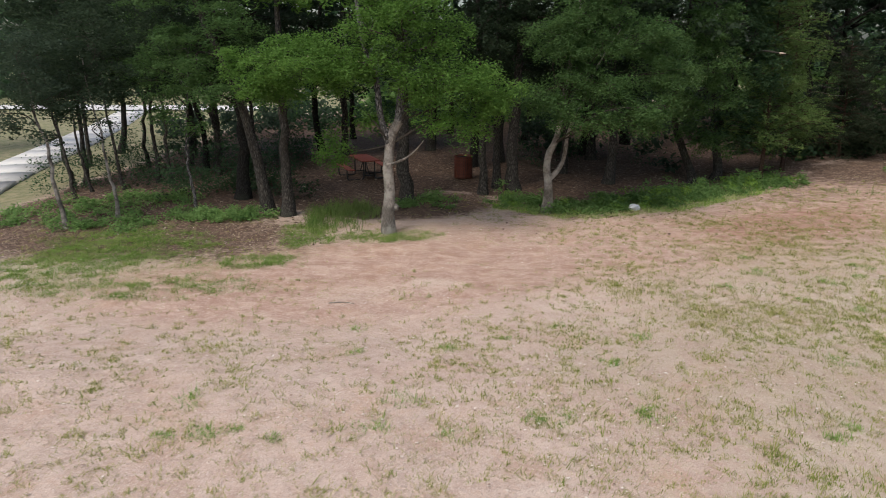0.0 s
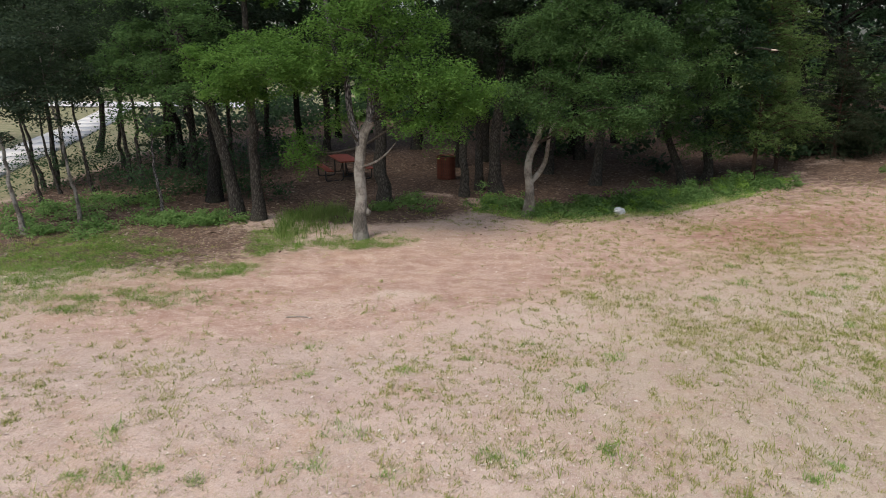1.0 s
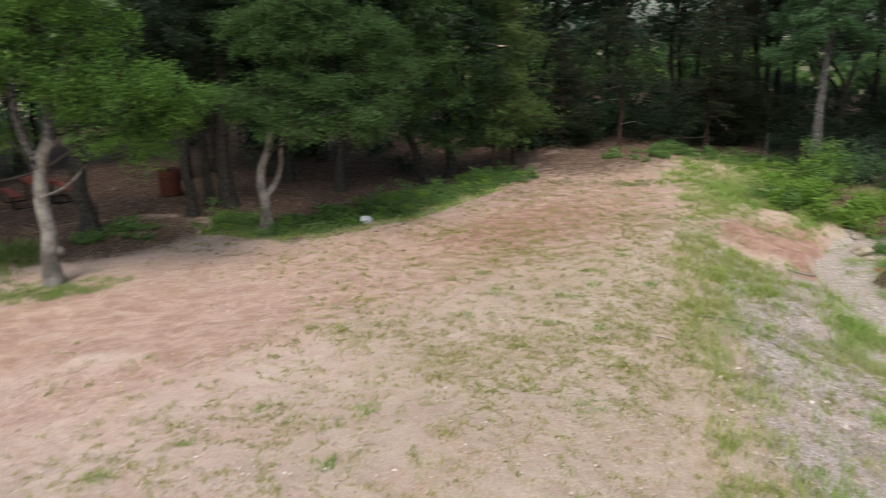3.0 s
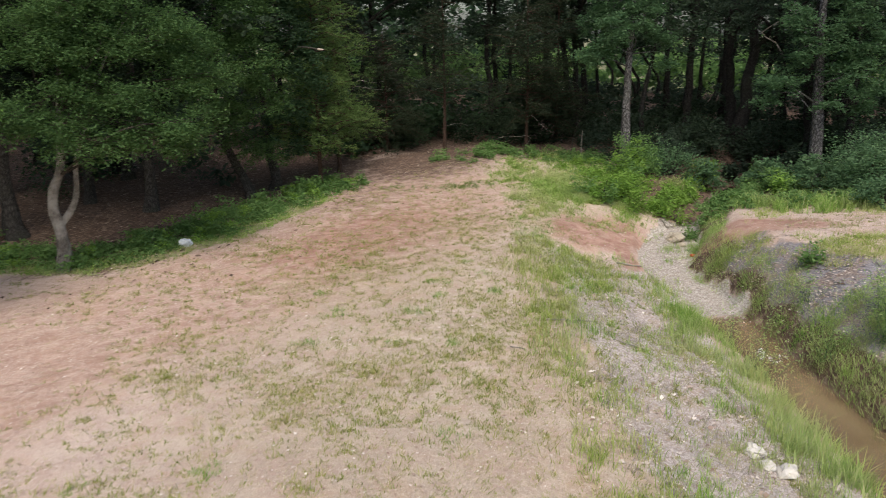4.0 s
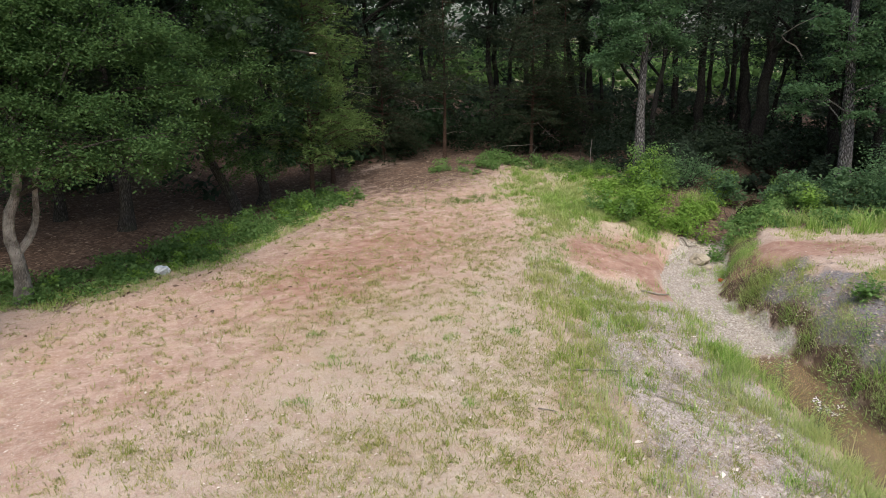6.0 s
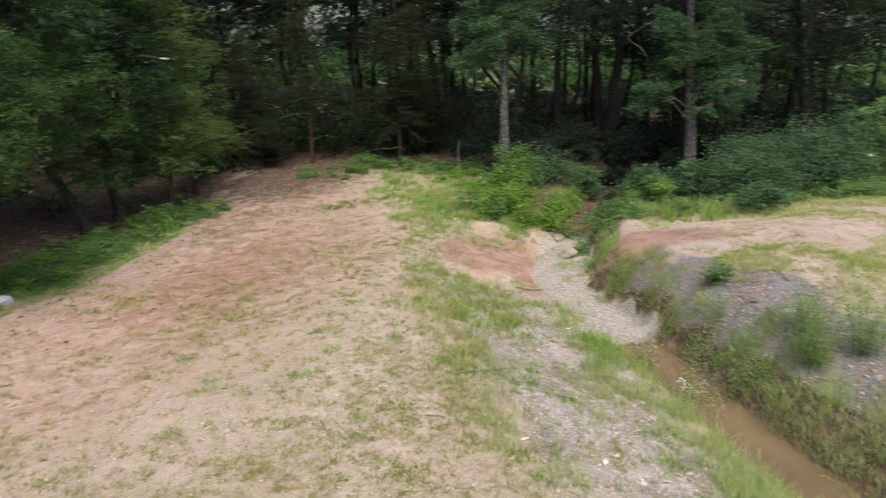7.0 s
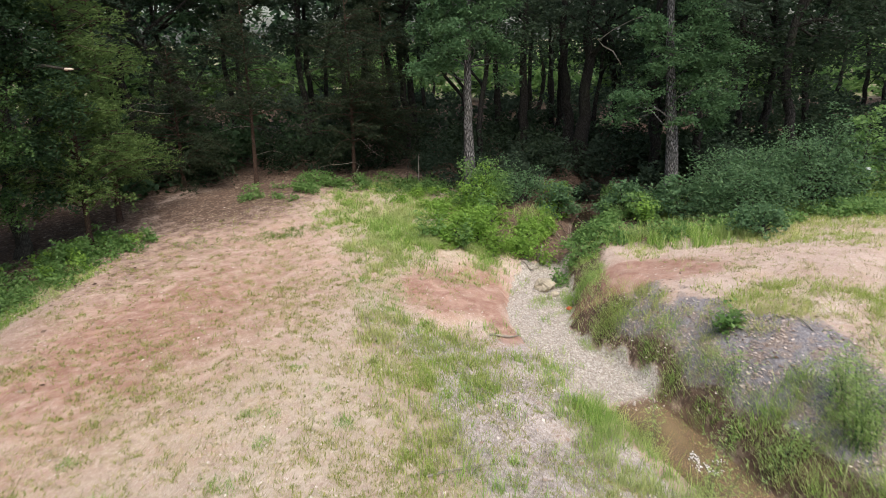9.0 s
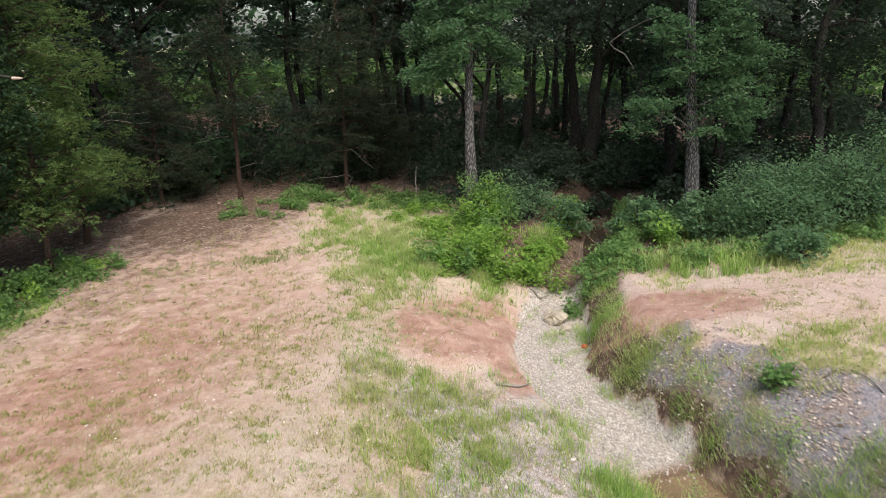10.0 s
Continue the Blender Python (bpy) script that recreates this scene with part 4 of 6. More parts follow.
# big leaning oak at the back of the alcove
tree("oak_tree", (19.8, 34.0), [(-0.25, 0.3, 1.6), (-0.8, 0.9, 3.3), (-1.7, 1.9, 5.0), (-2.4, 2.6, 8.5)], 0.38,
     [(-0.2, 0.6, 6.4, 2.0, 1.8, 1.2), (-3.8, 2.6, 7.4, 2.4, 2.2, 1.4), (-2.2, 1.8, 9.5, 3.2, 3.0, 1.8), (-4.6, 3.6, 6.2, 1.2, 1.2, 0.8)],
     BARK_OAK, LEAF_OAK, 32, 78, 0.135, "great leaning oak with forked dark limbs", EDGE, 22, limb_r=0.6)
# broad trunks deep in the wood behind the creek, shade in their bark colour
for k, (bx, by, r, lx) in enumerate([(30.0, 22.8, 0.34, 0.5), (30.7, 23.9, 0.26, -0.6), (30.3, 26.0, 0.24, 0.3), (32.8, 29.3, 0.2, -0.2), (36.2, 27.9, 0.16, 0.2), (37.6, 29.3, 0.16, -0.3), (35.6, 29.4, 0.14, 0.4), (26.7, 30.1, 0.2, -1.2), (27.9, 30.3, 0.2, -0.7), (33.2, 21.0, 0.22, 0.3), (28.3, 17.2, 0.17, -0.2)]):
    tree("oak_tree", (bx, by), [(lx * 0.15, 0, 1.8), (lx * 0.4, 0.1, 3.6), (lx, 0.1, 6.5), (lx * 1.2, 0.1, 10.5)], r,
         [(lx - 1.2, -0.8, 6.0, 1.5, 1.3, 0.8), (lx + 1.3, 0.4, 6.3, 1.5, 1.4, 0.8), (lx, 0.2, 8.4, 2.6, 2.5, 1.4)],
         BARK_DEEP, LEAF_HALF_SHADE, 26, 50, 0.13, "broad dark oak trunk deep in the shaded wood", "trees of the wood", 360 + k, sides=7)
# tall oaks added behind the alcove to block sky light and close sky gaps
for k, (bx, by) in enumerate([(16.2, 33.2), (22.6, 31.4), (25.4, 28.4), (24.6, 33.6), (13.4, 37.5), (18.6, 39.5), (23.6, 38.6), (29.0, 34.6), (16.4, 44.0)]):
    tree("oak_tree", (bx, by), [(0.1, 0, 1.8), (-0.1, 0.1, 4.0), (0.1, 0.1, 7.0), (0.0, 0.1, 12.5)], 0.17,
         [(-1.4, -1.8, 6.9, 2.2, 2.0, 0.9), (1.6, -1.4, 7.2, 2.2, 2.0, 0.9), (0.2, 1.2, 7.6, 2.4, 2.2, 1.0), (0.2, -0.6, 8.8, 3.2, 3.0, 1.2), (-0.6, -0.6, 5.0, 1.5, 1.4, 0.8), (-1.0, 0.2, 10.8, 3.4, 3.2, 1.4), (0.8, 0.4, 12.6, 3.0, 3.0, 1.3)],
         BARK_DEEP, LEAF_HALF_SHADE, 34, 58, 0.15, "added tall dark oak closing the canopy behind cedars", "trees of the wood", 390 + k, sides=7)
# tall oaks added to shade the picnic clearing, their upper crowns out of view
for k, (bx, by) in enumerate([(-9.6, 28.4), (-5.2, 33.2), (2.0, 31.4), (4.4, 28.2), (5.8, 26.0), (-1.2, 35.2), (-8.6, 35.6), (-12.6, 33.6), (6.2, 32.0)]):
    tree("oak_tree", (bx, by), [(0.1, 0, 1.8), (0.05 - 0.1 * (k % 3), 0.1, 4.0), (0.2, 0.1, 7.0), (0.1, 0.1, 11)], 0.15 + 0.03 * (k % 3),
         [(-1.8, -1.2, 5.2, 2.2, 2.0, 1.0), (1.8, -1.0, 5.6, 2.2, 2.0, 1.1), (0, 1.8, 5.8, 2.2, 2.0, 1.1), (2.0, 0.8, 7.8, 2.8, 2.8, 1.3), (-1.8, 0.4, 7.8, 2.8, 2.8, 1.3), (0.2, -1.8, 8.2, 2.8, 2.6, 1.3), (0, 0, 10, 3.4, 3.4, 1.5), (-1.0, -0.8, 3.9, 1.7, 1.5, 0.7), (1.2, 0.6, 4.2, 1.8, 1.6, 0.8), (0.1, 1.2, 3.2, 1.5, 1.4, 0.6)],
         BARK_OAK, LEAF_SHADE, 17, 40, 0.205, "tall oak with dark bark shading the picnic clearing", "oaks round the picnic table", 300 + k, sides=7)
# crowns over the saplings, with shade in their leaf colour
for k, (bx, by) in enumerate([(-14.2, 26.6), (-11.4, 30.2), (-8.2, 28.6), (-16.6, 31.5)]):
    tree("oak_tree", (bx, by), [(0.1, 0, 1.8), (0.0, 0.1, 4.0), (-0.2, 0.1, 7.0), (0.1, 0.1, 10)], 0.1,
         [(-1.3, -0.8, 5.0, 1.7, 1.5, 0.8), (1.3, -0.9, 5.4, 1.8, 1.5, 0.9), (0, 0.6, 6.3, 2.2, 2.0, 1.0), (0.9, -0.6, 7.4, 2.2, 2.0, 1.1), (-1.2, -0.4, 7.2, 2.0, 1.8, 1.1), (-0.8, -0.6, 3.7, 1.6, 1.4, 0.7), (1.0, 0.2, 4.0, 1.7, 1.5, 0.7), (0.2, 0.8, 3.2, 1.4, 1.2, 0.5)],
         BARK_OAK, LEAF_SHADE, 28, 55, 0.15, "oak with shade-coloured leaves behind thin saplings", EDGE, 330 + k, sides=7)
# saplings
SAPL = "saplings near the concrete path"
SAPLINGS = [
    ((-10.6, 18.65), [(-0.07, 0.8), (-0.18, 1.7), (-0.24, 2.4), (-0.44, 3.05), (-0.6, 4.2)], 0.07, BARK_PALE),
    ((-9.65, 19.7), [(0.04, 0.65), (-0.08, 1.2), (-0.17, 1.7), (-0.2, 2.35), (-0.35, 3.1), (-0.5, 4.6)], 0.06, BARK_PALE),
    ((-7.75, 20.85), [(-0.04, 0.65), (-0.14, 1.25), (-0.15, 1.9), (-0.1, 2.7), (0.1, 4.2)], 0.055, BARK_POST),
    ((-12.7, 23.1), [(-0.08, 0.5), (-0.13, 1.35), (-0.3, 2.2), (-0.4, 2.85), (-0.7, 4.8)], 0.075, BARK_OAK),
    ((-12.9, 24.6), [(-0.2, 0.9), (-0.35, 1.7), (-0.4, 2.8), (-0.9, 4.8)], 0.06, BARK_OAK),
    ((-11.5, 24.2), [(-0.15, 0.8), (-0.25, 1.9), (-0.4, 3.0), (-0.5, 5.2)], 0.07, BARK_OAK),
    ((-10.9, 25.6), [(0.05, 1.2), (-0.05, 2.4), (0.1, 3.6), (0.0, 5.6)], 0.09, BARK_OAK),
    ((-10.3, 25.4), [(-0.1, 1.2), (-0.05, 2.4), (-0.2, 3.6), (-0.2, 5.4)], 0.08, BARK_OAK),
    ((-14.6, 26.5), [(-0.2, 1.0), (-0.35, 2.0), (-0.5, 3.2), (-0.6, 5.0)], 0.08, BARK_OAK),
    ((-9.3, 27.5), [(0.1, 1.2), (-0.1, 2.6), (0.1, 4.0), (0.0, 6.0)], 0.11, BARK_OAK),
    ((-13.4, 30.5), [(-0.1, 1.2), (0.1, 2.6), (0.0, 4.0), (0.2, 6.2)], 0.1, BARK_OAK)]
# Shade is in the leaf colour of all saplings but two.
for k, (base, stem, r, bark) in enumerate(SAPLINGS):
    tx, tall = stem[-1]
    mx = stem[-2][0]
    tree("sapling", base, [(a, 0.04 * q, b) for q, (a, b) in enumerate(stem)], r,
         [(tx, -0.15, tall * 0.98, 1.2, 1.0, 0.55), (mx - 0.7, -0.3, tall * 0.76, 0.85, 0.7, 0.45), (mx + 0.7, 0.1, tall * 0.86, 1.1, 0.9, 0.5), (tx, 0.2, tall * 1.14, 1.3, 1.2, 0.6), (mx + 0.45, -0.4, tall * 0.62, 0.3, 0.3, 0.2), (mx - 0.3, -0.6, tall * 0.68, 0.35, 0.3, 0.22)],
         bark, LEAF_ELM if k in (2, 7) else LEAF_SHADE if k % 2 else LEAF_HALF_SHADE, 52, 75, 0.09, "thin crooked sapling with sparse leafy top", SAPL, 40 + k, sides=6, limb_r=0.5, sway=0.3)

# wood behind: a few kinds, repeated
protos = []
for k, (leaf, lo) in enumerate([(LEAF_SHADE, 3.6), (LEAF_SHADE, 2.8), (LEAF_HALF_SHADE, 2.4), (LEAF_SHADE, 3.2), (LEAF_SHADE, 3.0), (LEAF_SHADE, 2.2), (LEAF_HALF_SHADE, 2.6)]):
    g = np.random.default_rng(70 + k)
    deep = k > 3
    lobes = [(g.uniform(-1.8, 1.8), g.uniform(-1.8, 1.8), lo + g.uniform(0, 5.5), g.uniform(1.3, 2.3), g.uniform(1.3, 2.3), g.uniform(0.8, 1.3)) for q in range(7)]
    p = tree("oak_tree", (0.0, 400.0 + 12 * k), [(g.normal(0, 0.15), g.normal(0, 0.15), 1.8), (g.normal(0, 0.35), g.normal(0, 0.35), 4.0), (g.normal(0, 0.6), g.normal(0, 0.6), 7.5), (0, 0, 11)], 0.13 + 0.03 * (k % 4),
             lobes + [(0, 0, 10, 3.0, 3.0, 1.6)], BARK_DEEP, leaf, 11 if deep else 17, 11 if deep else 25, 0.33 if deep else 0.18, "shade-darkened oak deep in the wood", "trees of the wood", 70 + k, sides=3 if deep else 6, spread=0.7 if deep else 0.62, twigs=not deep)
    protos.append(p)
g = np.random.default_rng(5)
placed = [(16.2, 33.2), (22.6, 31.4), (25.4, 28.4), (24.6, 33.6), (13.4, 37.5), (18.6, 39.5), (23.6, 38.6), (29.0, 34.6), (16.4, 44.0), (30, 22.8), (30.3, 26), (32.8, 29.3), (36.4, 28.6), (27.2, 30.2), (33.2, 21), (28.3, 17.2), (-1.5, 22.9), (1.1, 24.1), (1.6, 25.1), (2.2, 24.8), (-5, 20.5), (-5.7, 21.2), (-7, 22.75), (9, 26.2), (10.1, 26.9), (12, 27.2), (13.3, 28.6), (18.9, 29.6), (20.6, 25.9), (23.5, 27.6), (21.9, 22), (25.7, 16.7), (19.8, 34)]
PATH_MID = [(-14.0, 5.0), (-16.5, 20.0), (-18.9, 28.0), (-20.6, 35.0), (-24.2, 49.5), (-28.0, 62.0)]
fill = []
for spot in [(26.2, 25.2), (32.0, 17.0), (35.0, 24.0), (28.8, 18.9), (33.4, 24.4), (31.6, 19.4), (34.6, 20.6), (30.4, 14.6), (33.0, 12.0), (35.5, 16.0)]:
    fill.append(spot)
    placed.append(spot)
tries = 0
while len(fill) < 76 and tries < 20000:
    tries += 1
    x, y = g.uniform(-30, 62), g.uniform(2, 66)
    w = float(wood_side(np.array([x]), np.array([y]))[0])
    deep = 19 + 16 * float(smooth(2, 16, x))
    if w < (3.5 if x > 14 else 1.6) or w > deep:
        continue
    if math.hypot(x + 2.5, y - 26.5) < 4.0 or math.hypot(x - 18.3, y - 33.2) < 3.4:
        continue
    if float(near_line(np.array([x]), np.array([y]), PATH_MID)[0][0]) < 3.0 or float(near_line(np.array([x]), np.array([y]), CREEK)[0][0]) < (2.0 if x < 27 else 0.9):
        continue
    if x < -7 and y < 28:
        continue
    if min(math.hypot(x - a, y - b) for a, b in placed) < (4.2 if x < 7 else 2.3):
        continue
    placed.append((x, y))
    fill.append((x, y))
used = set()
for k, (x, y) in enumerate(fill):
    inner = float(wood_side(np.array([x]), np.array([y]))[0]) > 10
    q = 4 + k % 3 if inner else k % 4
    m = pose(x, y, ground_z(x, y) - 0.03, g.normal(0, 2.5), g.normal(0, 2.5), g.uniform(0, 360))
    if q not in used:
        used.add(q)
        protos[q].matrix_basis = m
    else:
        copy_thing(protos[q], m)

# ---- bushes and weeds ----
def bush(base, rx, ry, rz, leaf, count, size, label, group="bushes along the wood", seed=0, name="bush", up=0.5, slim=0.6):
    g = np.random.default_rng(seed + 900)
    root = thing(name, label, "bush", group, "", (base[0], base[1], ground_z(*base)))
    stems, leaves = [], []
    m = max(8, int(count / 45))
    for k in range(m):
        d = g.normal(size=3)
        d /= np.linalg.norm(d)
        d[2] = abs(d[2])
        q = g.uniform(0.45, 1.0) ** 0.7 * g.uniform(0.75, 1.12)
        c = np.array([d[0] * rx, d[1] * ry, d[2] * rz]) * q + np.array([0, 0, 0.12 * rz])
        if k % 2 == 0:
            a = np.array([g.normal(0, 0.12), g.normal(0, 0.12), -0.03])
            stems.append(tube(bend([a, np.array([c[0] * 0.4, c[1] * 0.4, c[2] * 0.6]), c], 6), np.linspace(0.02, 0.005, 6), 5))
        cr = 0.26 * (rx * ry * rz) ** (1 / 3) * g.uniform(0.6, 1.3)
        leaves.append(spray(g, np.array([0, 0, 0.3 * rz]), c[None], np.array([[cr * 1.15]]), 45, 0.8))
    tagged(mesh_part("stem", *join(stems), BARK_OAK, root, "", True), kind="stuff")
    P = np.concatenate(leaves)
    P = P[P[:, 2] > 0.03]
    mesh_part("foliage", *leaf_quads(P, size, up, slim, seed), leaf, root)
    return root


for k, (bx, by, rx, ry, rz, leaf, cnt, size, lab) in enumerate([
        (21.6, 21.2, 1.0, 0.9, 1.55, LEAF_WEED, 3600, 0.085, "tall green bush in front of a post oak"),
        (21.25, 20.75, 0.5, 0.5, 1.25, LEAF_LIME, 1300, 0.085, "lime green shrub growing into a taller bush"),
        (20.2, 19.9, 0.7, 0.6, 0.7, LEAF_LIME, 1100, 0.10, "yellow-green leafy shrub beside the creek"),
        (22.9, 20.7, 1.0, 0.9, 1.25, LEAF_SHRUB, 2600, 0.09, "dark green shrub overhanging the creek"),
        (19.0, 19.3, 0.6, 0.5, 0.6, LEAF_LIME, 900, 0.09, "bright leafy shrub at the head of the gravel"),
        (21.0, 19.0, 0.55, 0.5, 0.65, LEAF_LIME, 900, 0.10, "green shrub leaning over the gravel"),
        (18.4, 19.6, 0.5, 0.5, 0.7, LEAF_LIME, 900, 0.11, "lime green weed clump on the bank"),
        (24.9, 14.4, 1.7, 1.5, 1.9, LEAF_SHRUB, 13000, 0.08, "broad rounded oak bush with blue-green leaves"),
        (26.6, 12.9, 1.7, 1.5, 2.0, LEAF_SHRUB, 11000, 0.08, "large leafy bush before the wood"),
        (24.2, 15.9, 0.9, 0.8, 1.2, LEAF_SHRUB, 1800, 0.13, "low green bush under a post oak"),
        (22.4, 13.0, 0.7, 0.65, 0.85, LEAF_SHRUB, 1700, 0.10, "small round green bush on the far bank"),
        (28.6, 10.3, 1.4, 1.2, 1.3, LEAF_SHRUB, 2600, 0.13, "leafy bush at the clearing's rim"),
        (27.6, 12.0, 0.7, 0.7, 2.8, LEAF_WEED, 1500, 0.14, "upright young oak shoot with pale leaves"),
        (30.5, 8.2, 1.7, 1.5, 1.6, LEAF_SHRUB, 2600, 0.14, "leafy bush at the clearing's rim"),
        (23.2, 16.6, 0.7, 0.6, 0.8, LEAF_WEED, 1300, 0.11, "green bush on the creek's bank"),
        (23.6, 19.7, 0.9, 0.8, 1.1, LEAF_SHRUB, 1500, 0.12, "green shrub over the creek pool"),
        (24.0, 17.6, 0.9, 0.8, 1.0, LEAF_SHRUB, 1500, 0.12, "green bush over the creek pool"),
        # bushes with shade in their leaf colour, also placed to cover lit floor
        (29.4, 22.1, 0.9, 0.9, 1.3, LEAF_HALF_SHADE, 1100, 0.14, "shaded bush closing the creek gully"),
        (31.6, 23.6, 1.2, 1.2, 1.8, LEAF_HALF_SHADE, 1300, 0.15, "shaded bush closing the creek gully"),
        (28.6, 20.2, 1.4, 1.3, 1.7, LEAF_HALF_SHADE, 1700, 0.14, "shaded bush closing the creek gully"),
        (28.2, 16.0, 1.5, 1.4, 1.9, LEAF_HALF_SHADE, 1900, 0.14, "shaded bush behind the post oak"),
        (30.0, 17.8, 1.6, 1.5, 2.0, LEAF_HALF_SHADE, 1900, 0.14, "shaded bush behind the post oak"),
        (29.8, 14.0, 1.4, 1.3, 1.8, LEAF_HALF_SHADE, 1700, 0.14, "shaded bush in the wood's edge"),
        (26.6, 20.4, 0.8, 0.7, 0.8, LEAF_HALF_SHADE, 900, 0.13, "low shaded bush in the creek gully"),
        (25.8, 17.6, 1.0, 0.8, 1.1, LEAF_HALF_SHADE, 1500, 0.13, "shaded bush over the creek pool"),
        (24.0, 21.6, 1.2, 1.0, 1.2, LEAF_HALF_SHADE, 1600, 0.13, "shaded bush in the wood's edge"),
        (27.0, 22.5, 1.3, 1.2, 1.3, LEAF_HALF_SHADE, 1500, 0.14, "shaded bush in the wood's edge")]):
    bush((bx, by), rx, ry, rz, leaf, cnt, size, lab, seed=k)


def along(line, n, seed, width):
    g = np.random.default_rng(seed)
    out = []
    ln = [math.dist(a, b) for a, b in zip(line[:-1], line[1:])]
    for k in range(n):
        u = g.uniform(0, sum(ln))
        for (a, b), l in zip(zip(line[:-1], line[1:]), ln):
            if u <= l:
                t = np.array([b[0] - a[0], b[1] - a[1]]) / l
                p = np.array(a) + t * u
                w = g.uniform(-width, width)
                out.append((p[0] - t[1] * w, p[1] + t[0] * w))
                break
            u -= l
    return out


# understorey of the shaded wood: one mass that nobody could count
def understorey(name, label, leaf, spots, per, size, rx, rz, seed):
    g = np.random.default_rng(seed)
    P = []
    for (x, y) in spots:
        z = ground_z(x, y)
        m = max(4, per // 30)
        d = g.normal(size=(m, 3))
        d /= np.linalg.norm(d, axis=1)[:, None]
        d[:, 2] = np.abs(d[:, 2])
        c = np.array([x, y, z]) + d * g.uniform(0.5, 1.1, (m, 1)) * np.array([rx, rx, rz]) * g.uniform(0.6, 1.3)
        P.append((c[:, None, :] + g.normal(0, 0.2 * rx + 0.04, (m, 30, 3)) * np.array([1, 1, 0.6])).reshape(-1, 3))
    P = np.concatenate(P)
    zg = height(P[:, 0], P[:, 1])
    P = P[P[:, 2] > zg + 0.02]
    ob = mesh_part(name, *leaf_quads(P, size, 0.5, 0.6, seed), leaf, None, label)
    return tagged(ob, "", "undergrowth", "", "stuff")


g = np.random.default_rng(31)
spots = []
while len(spots) < 320:
    x, y = g.uniform(-25, 60), g.uniform(4, 62)
    w = float(wood_side(np.array([x]), np.array([y]))[0])
    if w < 3 or w > 32 or (-8 < x < 3 and y < 34) or (x < 3 and w < 14) or float(near_line(np.array([x]), np.array([y]), CREEK)[0][0]) < 1.6:
        continue
    if x < 14 and y < 40 and g.uniform() < 0.6 or float(near_line(np.array([x]), np.array([y]), PATH_MID)[0][0]) < 3.0:
        continue
    spots.append((x, y))
# The leaf colour here includes the deep wood's shade.
understorey("undergrowth", "dark leafy undergrowth deep in the shaded wood", LEAF_HALF_SHADE, spots, 120, 0.31, 1.2, 1.7, 32)

# A bright weed leaf gives this far thicket its sunlit look.
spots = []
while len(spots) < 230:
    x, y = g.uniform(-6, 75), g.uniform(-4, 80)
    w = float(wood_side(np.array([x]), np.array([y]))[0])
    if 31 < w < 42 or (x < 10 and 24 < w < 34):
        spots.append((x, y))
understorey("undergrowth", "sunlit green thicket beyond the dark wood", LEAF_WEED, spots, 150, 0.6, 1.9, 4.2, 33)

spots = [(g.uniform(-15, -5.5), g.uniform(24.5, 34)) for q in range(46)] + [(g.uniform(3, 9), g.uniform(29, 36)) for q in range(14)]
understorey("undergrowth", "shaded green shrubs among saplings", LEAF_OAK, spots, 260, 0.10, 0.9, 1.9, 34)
# Bushes added along the gully to cover its lit floor with dark leaf.
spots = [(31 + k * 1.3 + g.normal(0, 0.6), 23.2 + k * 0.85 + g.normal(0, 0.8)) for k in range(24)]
understorey("undergrowth", "dark bushes along the shaded gully", LEAF_HALF_SHADE, spots, 260, 0.22, 1.2, 2.0, 36)
# Added to hide bright ground between the oak bushes and the wood.
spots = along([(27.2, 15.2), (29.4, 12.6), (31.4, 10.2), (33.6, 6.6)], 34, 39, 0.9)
understorey("undergrowth", "shaded shrubs behind the oak bushes", LEAF_HALF_SHADE, spots, 220, 0.13, 0.8, 1.3, 40)
# Low shrubs below the oaks, their leaf colour darkened for shade.
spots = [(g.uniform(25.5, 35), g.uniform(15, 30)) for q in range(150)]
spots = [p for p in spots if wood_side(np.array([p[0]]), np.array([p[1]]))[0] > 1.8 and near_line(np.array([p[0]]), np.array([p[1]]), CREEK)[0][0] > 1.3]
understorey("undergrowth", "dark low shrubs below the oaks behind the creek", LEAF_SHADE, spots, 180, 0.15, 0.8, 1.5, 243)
# More added shrubs, so the floor of the right-hand wood reads as shade.
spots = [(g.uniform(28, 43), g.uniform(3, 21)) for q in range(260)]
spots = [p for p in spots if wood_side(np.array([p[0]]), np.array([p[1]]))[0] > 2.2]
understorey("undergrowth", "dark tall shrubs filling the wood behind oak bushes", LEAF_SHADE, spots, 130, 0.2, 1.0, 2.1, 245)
# Put in for darkness: shade-coloured leaf over ground behind the creek bushes.
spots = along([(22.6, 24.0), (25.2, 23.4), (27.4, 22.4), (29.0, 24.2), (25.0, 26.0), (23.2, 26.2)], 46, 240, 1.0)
understorey("undergrowth", "dark shrubs behind the creek bushes", LEAF_HALF_SHADE, spots, 210, 0.13, 0.7, 1.1, 241)
# Added mass in shade colour where the alcove's back should be dark.
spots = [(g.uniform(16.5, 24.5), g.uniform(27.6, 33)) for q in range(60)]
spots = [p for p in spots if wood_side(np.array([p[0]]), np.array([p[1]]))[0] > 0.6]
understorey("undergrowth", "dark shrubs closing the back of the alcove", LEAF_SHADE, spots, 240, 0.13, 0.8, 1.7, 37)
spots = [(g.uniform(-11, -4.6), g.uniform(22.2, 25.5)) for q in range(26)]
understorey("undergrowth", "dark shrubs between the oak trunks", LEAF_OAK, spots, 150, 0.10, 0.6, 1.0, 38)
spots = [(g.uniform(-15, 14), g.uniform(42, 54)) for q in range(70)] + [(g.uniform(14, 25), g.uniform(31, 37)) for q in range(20)]
